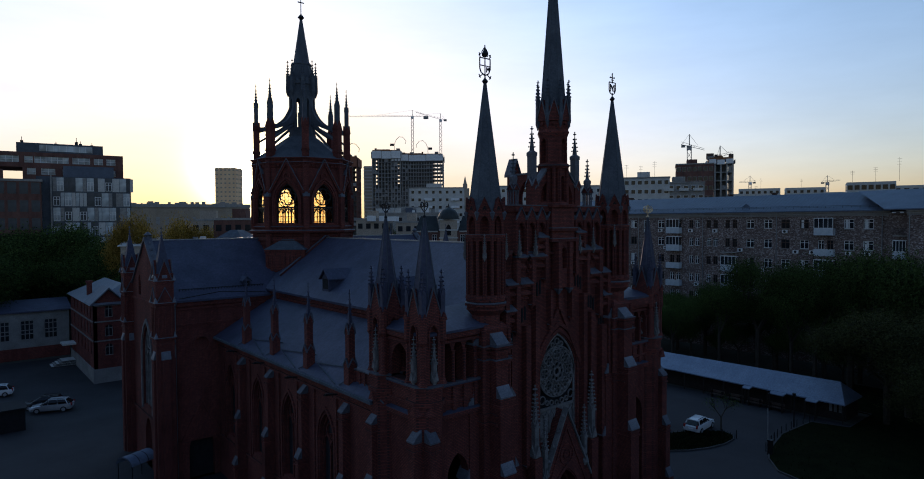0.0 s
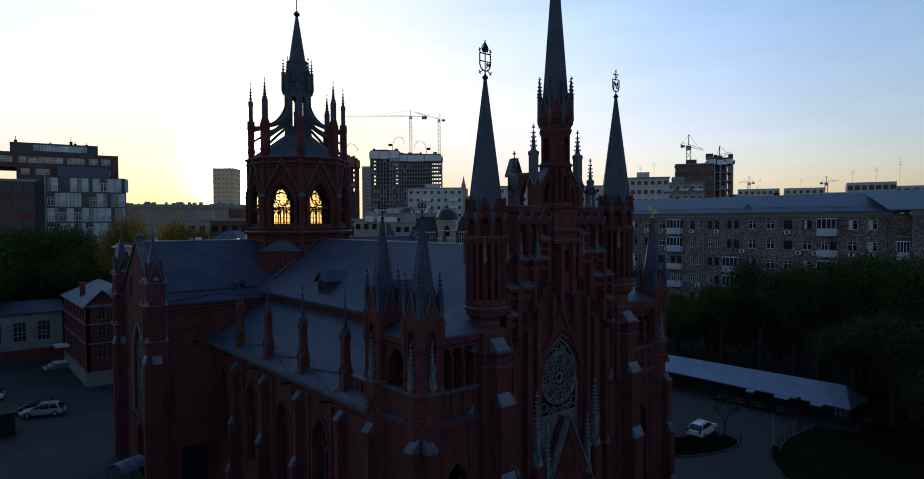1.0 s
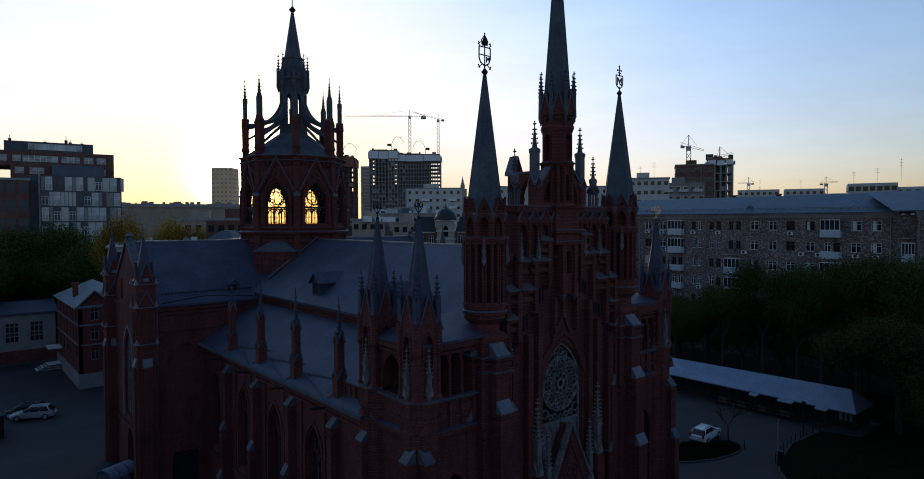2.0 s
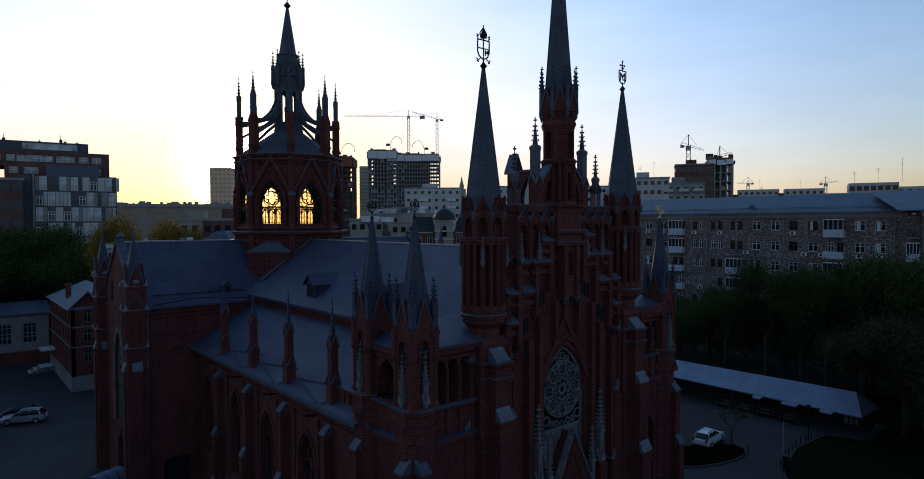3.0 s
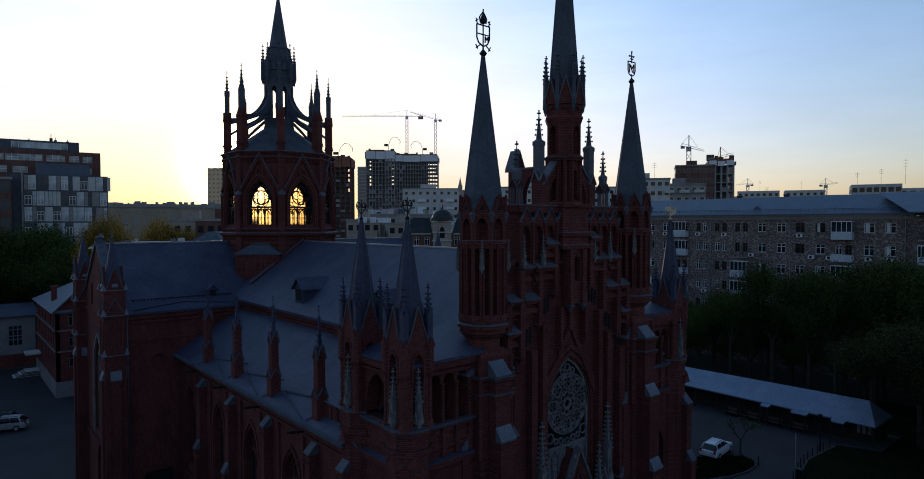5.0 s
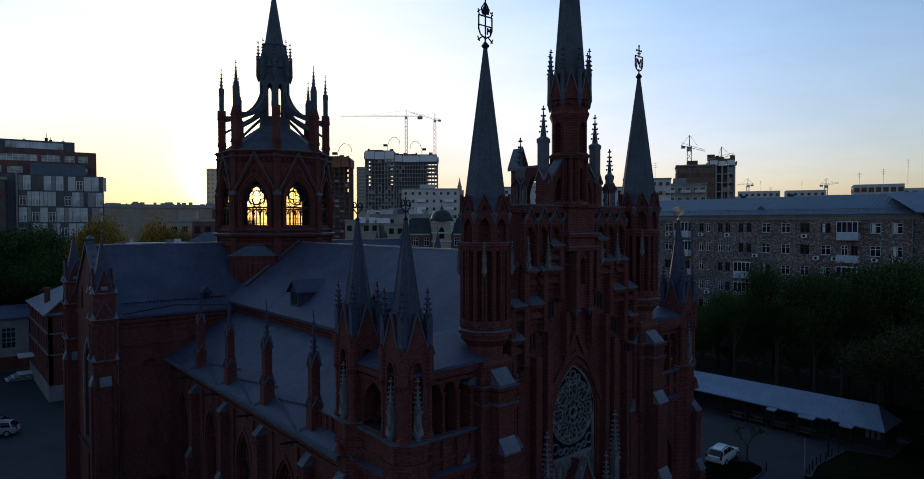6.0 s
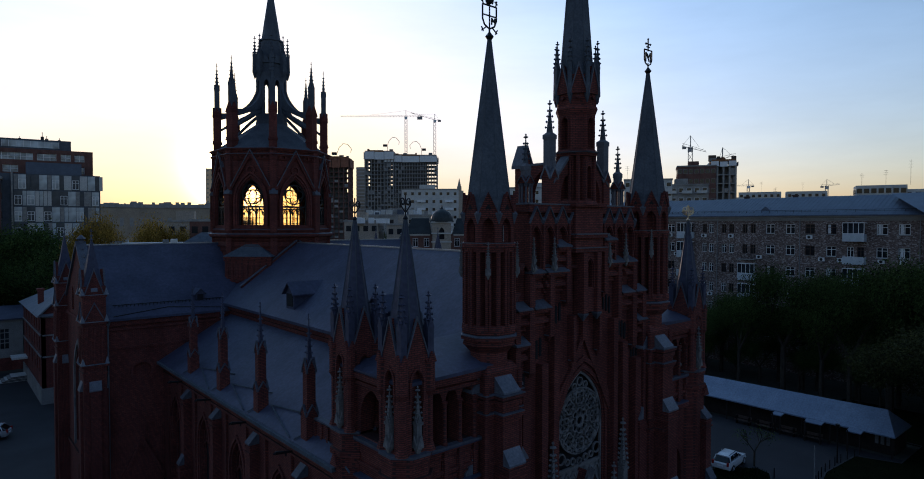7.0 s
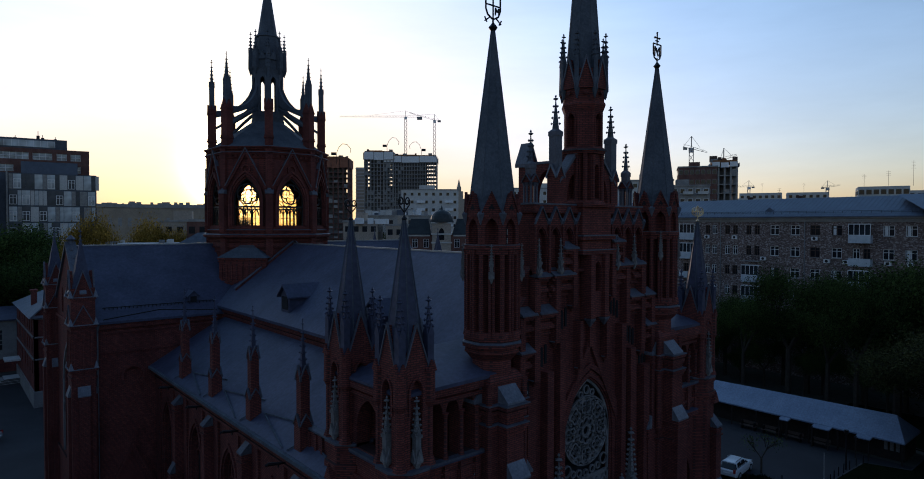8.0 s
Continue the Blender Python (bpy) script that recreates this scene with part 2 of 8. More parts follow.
# ---- building helpers ----
def mesh(name, bm, mat):
    bmesh.ops.recalc_face_normals(bm, faces=bm.faces)
    d = bpy.data.meshes.new(name)
    bm.to_mesh(d)
    bm.free()
    d.materials.append(mat)
    return d


def place(name, data, parent=None, loc=(0, 0, 0), rz=0, label="", scale=None):
    ob = new(name, data)
    ob.parent = parent
    ob.matrix_basis = pose(*loc, 0, 0, rz)
    if scale:
        ob.scale = scale
    if label:
        ob["label"] = label
    return ob


def part(name, bm, mat, parent, label="", loc=(0, 0, 0), rz=0):
    return place(name, mesh(name, bm, mat), parent, loc, rz, label)


def thing(name, loc, label, category, group="", rz=0, kind=""):
    ob = place(name, None, None, loc, rz)
    return tagged(ob, label, category, group, kind)


def box(bm, x0, x1, y0, y1, z0, z1):
    v = [bm.verts.new(p) for p in ((x0, y0, z0), (x1, y0, z0), (x1, y1, z0), (x0, y1, z0), (x0, y0, z1), (x1, y0, z1), (x1, y1, z1), (x0, y1, z1))]
    for f in ((0, 1, 2, 3), (4, 5, 6, 7), (0, 1, 5, 4), (1, 2, 6, 5), (2, 3, 7, 6), (3, 0, 4, 7)):
        bm.faces.new([v[i] for i in f])
    return bm


def ngon(bm, c, r0, r1, z0, z1, n=8, turn=None):
    """A prism or taper; r to the corners, flat sides to the axes."""
    turn = math.pi / n if turn is None else turn
    a = [turn + 2 * math.pi * k / n for k in range(n)]
    lo = [bm.verts.new((c[0] + r0 * math.cos(t), c[1] + r0 * math.sin(t), z0)) for t in a]
    bm.faces.new(lo)
    if r1 < 1e-4:
        top = bm.verts.new((c[0], c[1], z1))
        for k in range(n):
            bm.faces.new((lo[k], lo[(k + 1) % n], top))
    else:
        hi = [bm.verts.new((c[0] + r1 * math.cos(t), c[1] + r1 * math.sin(t), z1)) for t in a]
        bm.faces.new(hi)
        for k in range(n):
            bm.faces.new((lo[k], lo[(k + 1) % n], hi[(k + 1) % n], hi[k]))
    return bm


def slab(bm, pts, d, m=None):
    """A polygon (u, v) in the x-z plane, d thick along +y, through the matrix m."""
    m = m or Matrix()
    a = [bm.verts.new(m @ Vector((u, 0, v))) for u, v in pts]
    b = [bm.verts.new(m @ Vector((u, d, v))) for u, v in pts]
    bm.faces.new(a)
    bm.faces.new(b)
    for k in range(len(a)):
        j = (k + 1) % len(a)
        bm.faces.new((a[k], a[j], b[j], b[k]))
    return bm


def panel(bm, outer, holes, d, m=None):
    """A wall with openings right through it."""
    m = m or Matrix()
    edges = []
    for loop in [outer, *holes]:
        v = [bm.verts.new(m @ Vector((u, 0, w))) for u, w in loop]
        edges += [bm.edges.new((v[k], v[(k + 1) % len(v)])) for k in range(len(v))]
    res = bmesh.ops.triangle_fill(bm, use_beauty=True, use_dissolve=False, edges=edges)
    faces = [g for g in res["geom"] if isinstance(g, bmesh.types.BMFace)]
    ext = bmesh.ops.extrude_face_region(bm, geom=faces, use_keep_orig=True)
    verts = [g for g in ext["geom"] if isinstance(g, bmesh.types.BMVert)]
    bmesh.ops.translate(bm, verts=verts, vec=m.to_3x3() @ Vector((0, d, 0)))
    return bm


def rect(u0, u1, v0, v1):
    return [(u0, v0), (u1, v0), (u1, v1), (u0, v1)]


def arch(c, w, z0, zs, n=5, sharp=1.0):
    """A pointed arch: middle, width, foot, springing."""
    r = w * sharp
    top = math.sqrt(max(r * r - (r - w / 2) ** 2, 0.0))
    end = math.atan2(top, -(w / 2 - r) if r > w / 2 else 0.001)
    left = [(c + w / 2 - w + r - r * math.cos(end * k / n), zs + r * math.sin(end * k / n)) for k in range(n + 1)]
    right = [(2 * c - u, v) for u, v in reversed(left[:-1])]
    return [(c - w / 2, z0), *left, *right, (c + w / 2, z0)]


def face_pose(k, n, apothem, z=0):
    """The pose of side k of an n-sided body: x along the side, y inwards, z up. Side 0 looks to -y; they go on clockwise from above... to -x."""
    a = -math.pi / 2 - 2 * math.pi * k / n
    return Matrix.Translation((apothem * math.cos(a), apothem * math.sin(a), z)) @ Matrix.Rotation(a + math.pi / 2, 4, "Z")


def ring(bm, m, loop, wide, d):
    """A mitred moulding that follows an open or closed line of (u, v), standing d proud."""
    p = [Vector(loop[0])]
    for q in loop[1:]:
        if (Vector(q) - p[-1]).length > 1e-4:
            p.append(Vector(q))
    closed = len(p) > 3 and (p[0] - p[-1]).length < 1e-4
    if closed:
        p.pop()
    n = len(p)
    if n < 2:
        return
    secs = []
    for k in range(n):
        ways = []
        if k > 0 or closed:
            ways.append((p[k] - p[k - 1]).normalized())
        if k < n - 1 or closed:
            ways.append((p[(k + 1) % n] - p[k]).normalized())
        t = sum(ways, Vector((0, 0)))
        t = t.normalized() if t.length > 1e-3 else ways[0]
        s = Vector((-t.y, t.x)) * wide / 2 / max(abs(t.dot(ways[0])), 0.35)
        secs.append([bm.verts.new(m @ Vector((q.x, y, q.y))) for q, y in ((p[k] + s, 0), (p[k] - s, 0), (p[k] - s, d), (p[k] + s, d))])
    for k in range(n if closed else n - 1):
        a, b = secs[k], secs[(k + 1) % n]
        for i in range(4):
            bm.faces.new((a[i], a[(i + 1) % 4], b[(i + 1) % 4], b[i]))
    if not closed:
        bm.faces.new(secs[0])
        bm.faces.new(secs[-1])


def strip(parent, mat, m, loop, wide, d):
    """One moulded bar of a window's tracery."""
    bm = bmesh.new()
    ring(bm, m, loop, wide, d)
    return part("tracery_bar", bm, mat, parent)


def knob(bm, x, y, z, r, h=None):
    h = h or r
    ngon(bm, (x, y), 0.001 + r * 0.15, r, z - h, z, 4, 0)
    ngon(bm, (x, y), r, 0.0, z, z + h, 4, 0)


def crocket_spire(bm, r, z0, z1, rows, n=4, size=0.07, c=(0, 0)):
    """A slim taper with leaf knobs up its edges and a cross flower on the tip."""
    ngon(bm, c, r, 0.02, z0, z1, n)
    for k in range(1, rows):
        f = k / rows
        rr = r * (1 - f)
        z = z0 + (z1 - z0) * f
        for j in range(n):
            a = math.pi / n + 2 * math.pi * j / n
            knob(bm, c[0] + (rr + size * 0.75) * math.cos(a), c[1] + (rr + size * 0.75) * math.sin(a), z, size, size * 0.85)
    h = z1 - z0
    ngon(bm, c, 0.025, 0.02, z1 - 0.02, z1 + 0.14 * h, 6)
    knob(bm, *c, z1 + 0.05 * h, size * 2.1, size * 0.9)
    knob(bm, *c, z1 + 0.14 * h, size * 0.9, size)


def gablet(bm, m, w, z0, h, d, foot=0.0):
    """A small steep gable; (u, v) triangle with a foot."""
    slab(bm, [(-w / 2, z0 - foot), (w / 2, z0 - foot), (w / 2, z0), (0, z0 + h), (-w / 2, z0)], d, m)


def coping(bm, m, w, z0, h, d, wide=0.1):
    k = wide * math.hypot(h, w / 2) / (w / 2)
    slab(bm, [(-w / 2, z0 - k / 2), (0, z0 + h - k / 2), (w / 2, z0 - k / 2), (w / 2, z0 + k / 2), (0, z0 + h + k / 2), (-w / 2, z0 + k / 2)], d, m)


def sloped_cap(bm, w, out, rise, m, thick=0.08):
    """A sloping offset stone on a buttress: u along the wall, y towards the wall."""
    p = [Vector(q) for q in ((-w / 2, 0, thick), (w / 2, 0, thick), (w / 2, out, rise), (-w / 2, out, rise), (-w / 2, 0, 0), (w / 2, 0, 0), (w / 2, out, 0), (-w / 2, out, 0))]
    v = [bm.verts.new(m @ q) for q in p]
    for f in ((0, 1, 2, 3), (4, 5, 6, 7), (0, 1, 5, 4), (1, 2, 6, 5), (2, 3, 7, 6), (3, 0, 4, 7)):
        bm.faces.new([v[i] for i in f])


def plan(bm, pts, z0, z1):
    """An upright prism over a plan of (x, y)."""
    lo = [bm.verts.new((x, y, z0)) for x, y in pts]
    hi = [bm.verts.new((x, y, z1)) for x, y in pts]
    bm.faces.new(lo)
    bm.faces.new(hi)
    for k in range(len(pts)):
        j = (k + 1) % len(pts)
        bm.faces.new((lo[k], lo[j], hi[j], hi[k]))
    return bm


def run(bm, pts, x0, x1):
    """A moulding with the section (y, z), run along x."""
    a = [bm.verts.new((x0, y, z)) for y, z in pts]
    b = [bm.verts.new((x1, y, z)) for y, z in pts]
    bm.faces.new(a)
    bm.faces.new(b)
    for k in range(len(pts)):
        j = (k + 1) % len(pts)
        bm.faces.new((a[k], a[j], b[j], b[k]))
    return bm


def wall_pose(x, y, yaw):
    """x along the wall, y into it, z up; yaw 0 looks to -y, -90 to -x, 90 to +x, 180 to +y."""
    return pose(x, y, 0, 0, 0, yaw)


# ---- ground ----
bm = bmesh.new()
box(bm, -4500, 4500, -4500, 4500, -0.6, -0.02)
tagged(place("ground", mesh("ground", bm, EARTH)), "grey-brown city ground reaching to the horizon", "ground", kind="structure")
bm = bmesh.new()
box(bm, -60, 47, -45, 98, -0.3, 0.0)
tagged(place("pavement", mesh("pavement", bm, ASPHALT)), "dark worn asphalt yard around the church", "pavement", kind="structure")

# ---- church ----
church = thing("cathedral", (0, 0, 0), "dark red brick gothic cathedral with grey metal roofs and slate spires", "cathedral")


# pinnacles on the buttresses of the aisles
def aisle_pinnacle():
    bm = bmesh.new()
    box(bm, -0.3, 0.3, -0.3, 0.3, 12.4, 14.1)
    box(bm, -0.22, 0.22, -0.22, 0.22, 14.1, 16.3)
    for k in range(4):
        gablet(bm, face_pose(k, 4, 0.33), 0.5, 14.0, 0.4, 0.2)
        gablet(bm, face_pose(k, 4, 0.25), 0.44, 16.05, 0.52, 0.2)
    body = mesh("pinnacle", bm, BRICK)
    bm = bmesh.new()
    coping(bm, Matrix.Translation((0, -0.36, 0)), 0.6, 13.96, 0.48, 0.12, 0.05)
    low = mesh("coping", bm, CAPSTONE)
    bm = bmesh.new()
    coping(bm, Matrix.Translation((0, -0.28, 0)), 0.54, 16.0, 0.6, 0.1, 0.05)
    caps = (low, mesh("coping", bm, CAPSTONE))
    bm = bmesh.new()
    crocket_spire(bm, 0.17, 16.3, 18.4, 7, 4, 0.06)
    tip = mesh("finial", bm, SLATE)
    return body, caps, tip


PIN_BODY, PIN_CAPS, PIN_TIP = aisle_pinnacle()


def put_pinnacle(x, y, dz=0.0):
    p = place("pinnacle", PIN_BODY, church, (x, y, dz))
    for k in range(4):
        for c in PIN_CAPS:
            place("coping", c, p, (0, 0, 0), 90 * k)
    place("finial", PIN_TIP, p)


# slim crocketed pinnacle of stone, unit height 1, built per size
def stone_pinnacle(r, shaft, tip, rows=6):
    bm = bmesh.new()
    ngon(bm, (0, 0), r, r, 0, shaft, 4)
    ngon(bm, (0, 0), r * 1.35, r * 1.35, shaft - 0.06, shaft + 0.05, 4)
    ngon(bm, (0, 0), r * 0.3, r * 1.35, -2.4 * r, 0.0, 4)
    ngon(bm, (0, 0), r * 1.35, r * 1.0, 0.0, r * 0.8, 4)
    for k in range(4):
        gablet(bm, face_pose(k, 4, r * 1.2), r * 1.7, r * 0.1, r * 2.4, r * 0.4, r * 0.5)
    for k in range(4):
        gablet(bm, face_pose(k, 4, r * 0.8), r * 1.5, shaft, r * 1.8, r * 0.3)
    crocket_spire(bm, r * 0.8, shaft, tip, rows, 4, r * 0.4)
    return bm


BUTT_CAP = bmesh.new()
sloped_cap(BUTT_CAP, 1.0, 0.5, 0.65, Matrix())
BUTT_CAP = mesh("cap", BUTT_CAP, CAPSTONE)
LEAD_CAP = BUTT_CAP.copy()
LEAD_CAP.materials[0] = LEADSHEET


def buttress(x, y, yaw, stages, wide=0.95, label="", cap=BUTT_CAP):
    """stages: (top, how far it stands out), from the ground up."""
    bm = bmesh.new()
    side, z = [(0.05, 0.0)], 0.0
    for top, out in stages:
        side += [(-out, z), (-out, top)]
        z = top
    side.append((0.05, z))
    slab(bm, side, wide, Matrix(((0, -1, 0, wide / 2), (1, 0, 0, 0), (0, 0, 1, 0), (0, 0, 0, 1))))
    ob = part("buttress", bm, BRICK, church, label, (x, y, 0), yaw)
    for k, (top, out) in enumerate(stages):
        nxt = stages[k + 1][1] if k + 1 < len(stages) else 0.0
        place("cap", cap, ob, (0, -out - 0.06, top - 0.02), 0, "", ((wide + 0.12) / 1.1, max(out - nxt + 0.06, 0.2) / 0.5, 1))
        for z, o in ((0.14, 0.05), (0.42, 0.07)):
            bm = bmesh.new()
            box(bm, -wide / 2 - o, wide / 2 + o, -out - o, -0.02, top - z - 0.1, top - z)
            part("string_course", bm, BRICK, ob)
    return ob


BAYS = [7.35, 13.05, 18.8, 24.5]


def lancet_glass(bm, c, w, z0, zs, d, m, n=5):
    slab(bm, arch(c, w, z0, zs, n), 0.03, m @ Matrix.Translation((0, d, 0)))


def aisle(s):
    yaw = -90 * (1 if s < 0 else -1)
    m = wall_pose(s * 11.0, 0, yaw)
    sg = 1 if s > 0 else -1
    edges = [4.0, *BAYS, 30.8]
    mids = [(a + b) / 2 for a, b in zip(edges, edges[1:])][1:]
    bm = bmesh.new()
    panel(bm, rect(*sorted((sg * 4.0, sg * 31.0)), 0.0, 12.45), [arch(sg * y, 2.0, 4.2, 8.6) for y in mids], 0.7, m)
    wall = part("aisle_wall", bm, BRICK, church)
    for z, wd, o in ((12.2, 0.28, 0.16), (11.75, 0.14, 0.1), (3.6, 0.2, 0.12)):
        bm = bmesh.new()
        ring(bm, m @ Matrix.Translation((0, -o, 0)), [(sg * 4.0, z), (sg * 31.0, z)], wd, o + 0.04)
        part("cornice", bm, BRICK, wall)
    for y in mids:
        for e in (-1.55, 1.55):
            bm = bmesh.new()
            slab(bm, rect(sg * (y + e) - 0.09, sg * (y + e) + 0.09, 3.7, 11.7), 0.16, m @ Matrix.Translation((0, -0.14, 0)))
            part("pilaster_strip", bm, BRICK, wall)
    for y in mids:
        bm = bmesh.new()
        lancet_glass(bm, sg * y, 2.0, 4.2, 8.6, 0.42, m)
        win = part("window", bm, LEADED_PANE, church)
        q = m @ Matrix.Translation((0, 0.28, 0))
        strip(win, BRICK, q, arch(sg * y, 1.9, 4.2, 8.6), 0.14, 0.14)
        strip(win, BRICK, q, [(sg * y, 4.2), (sg * y, 8.9)], 0.12, 0.12)
        for e in (-0.5, 0.5):
            strip(win, BRICK, q, arch(sg * y + e, 0.95, 4.2, 7.9)[1:-1], 0.08, 0.12)
        strip(win, BRICK, q, [(sg * y + 0.5 * math.cos(a / 10 * math.tau), 9.1 + 0.5 * math.sin(a / 10 * math.tau)) for a in range(11)], 0.09, 0.12)
        bm = bmesh.new()
        ring(bm, m @ Matrix.Translation((0, -0.1, 0)), arch(sg * y, 2.4, 4.0, 8.6), 0.2, 0.16)
        part("window_moulding", bm, BRICK, win)
    bm = bmesh.new()
    a = [(s * 11.35, 12.45), (s * 11.35, 12.62), (s * 5.9, 15.75), (s * 5.9, 15.55)]
    slab(bm, a, 27.0, Matrix.Translation((0, 3.9, 0)))
    roof = part("aisle_roof", bm, SLATE, church)
    bm = bmesh.new()
    slab(bm, [(s * 11.5, 12.4), (s * 11.5, 12.58), (s * 11.3, 12.6), (s * 11.3, 12.4)], 27.0, Matrix.Translation((0, 3.9, 0)))
    part("gutter", bm, SPIRE, roof)
    for y in BAYS:
        on = lambda x, yy: Vector((s * x, yy, 12.66 + (11.35 - x) * 0.574))
        for a, b in ((on(10.45, y - 0.6), on(11.3, y - 4.6)), (on(10.45, y - 0.6), on(9.9, y - 5.2)), (on(10.3, y + 0.1), on(11.3, y + 0.6))):
            bm = bmesh.new()
            t = (b - a).normalized()
            q = t.cross(Vector((0, 0, 1))).normalized() * 0.03
            u = Vector((0, 0, 0.06))
            v = [bm.verts.new(p) for p in (a + q, a - q, b - q, b + q, a + q + u, a - q + u, b - q + u, b + q + u)]
            for f in ((0, 1, 2, 3), (4, 5, 6, 7), (0, 1, 5, 4), (1, 2, 6, 5), (2, 3, 7, 6), (3, 0, 4, 7)):
                bm.faces.new([v[i] for i in f])
            part("water_bar", bm, SPIRE, roof)
        buttress(s * 11.0, y, yaw, [(2.9, 1.05), (6.7, 0.8), (11.15, 0.52)], 0.52)
        put_pinnacle(s * 10.75, y + 0.05)
        bm = bmesh.new()
        ngon(bm, (0, 0), 0.05, 0.09, 0.0, 0.85, 6)
        bm.transform(Matrix.Rotation(radians(82), 4, "Y") @ Matrix.Identity(4))
        knob(bm, 0.9, 0, 0.1, 0.08)
        box(bm, 0.3, 0.36, -0.03, 0.03, -0.14, 0.1)
        part("waterspout", bm, IRON, wall, "dark metal spout", (s * 11.3, y + 0.75, 12.1), 180 if s < 0 else 0)


for side in (-1, 1):
    aisle(side)
    bm = bmesh.new()
    box(bm, side * 10.5 - 0.12, side * 10.5 + 0.12, 4.3, 7.1, 12.8, 13.75)
    low_wall = part("parapet", bm, BRICK, church)
    bm = bmesh.new()
    box(bm, side * 10.5 - 0.18, side * 10.5 + 0.18, 4.3, 7.1, 13.75, 13.83)
    part("parapet_coping", bm, CAPSTONE, low_wall)
    for k in range(5):
        bm = bmesh.new()
        box(bm, side * 10.5 - 0.2, side * 10.5 + 0.2, 4.5 + 0.6 * k, 4.68 + 0.6 * k, 12.8, 13.7)
        part("parapet_pier", bm, BRICK, low_wall)

# nave
bm = bmesh.new()
for s in (-1, 1):
    slab(bm, rect(*sorted((s * 6.0, s * 5.3)), 12.0, 16.45), 29.8, Matrix.Translation((0, 1.2, 0)))
nave = part("nave_wall", bm, BRICK, church)
bm = bmesh.new()
for s in (-1, 1):
    slab(bm, rect(*sorted((s * 6.22, s * 5.95)), 16.1, 16.48), 29.8, Matrix.Translation((0, 0.9, 0)))
    slab(bm, rect(*sorted((s * 6.12, s * 5.95)), 15.85, 16.0), 29.8, Matrix.Translation((0, 0.9, 0)))
part("cornice", bm, BRICK, nave)
bm = bmesh.new()
slab(bm, [(-6.45, 16.42), (-6.45, 16.6), (0, 21.35), (6.45, 16.6), (6.45, 16.42), (0, 21.15)], 50.5, Matrix.Translation((0, 0.6, 0)))
nroof = part("nave_roof", bm, SLATE, church)
bm = bmesh.new()
slab(bm, rect(-0.07, 0.07, 21.25, 21.4), 50.4, Matrix.Translation((0, 0.65, 0)))
part("ridge_cap", bm, ZINC, nroof)


def dormer(x, y, z, rz, size=1.0):
    bm = bmesh.new()
    slab(bm, [(-0.62, -0.3), (0.62, -0.3), (0.62, 1.0), (0, 1.6), (-0.62, 1.0)], 2.4, Matrix())
    ob = part("dormer", bm, SLATE, church, "", (x, y, z), rz)
    ob.scale = (size, size, size)
    bm = bmesh.new()
    slab(bm, rect(-0.42, 0.42, 0.05, 0.9), 0.05, Matrix.Translation((0, -0.04, 0)))
    part("louvre", bm, DARK, ob)
    bm = bmesh.new()
    slab(bm, [(-0.85, 0.8), (0, 1.62), (0.85, 0.8), (0.85, 0.9), (0, 1.72), (-0.85, 0.9)], 2.7, Matrix.Translation((0, -0.22, 0)))
    part("dormer_roof", bm, SLATE, ob)


for s in (-1, 1):
    for y in (9.5, 20.2):
        dormer(s * 5.7, y, 17.3, -90 * (1 if s < 0 else -1))


for s in (-1, 1):
    dormer(s * 8.1, 31.3, 16.9, 0, 0.55)
# coped verge where the nave roof stops at the drum
for s in (-1, 1):
    bm = bmesh.new()
    slab(bm, [(s * 5.0, 17.6), (s * 5.0, 17.85), (s * 0.1, 21.5), (s * 0.1, 21.2)], 0.22, Matrix.Translation((0, 30.75, 0)))
    verge = part("verge", bm, BRICK, nroof)
    bm = bmesh.new()
    slab(bm, [(s * 5.1, 17.8), (s * 5.1, 17.87), (s * 0.1, 21.57), (s * 0.1, 21.5)], 0.34, Matrix.Translation((0, 30.69, 0)))
    part("coping", bm, CAPSTONE, verge)


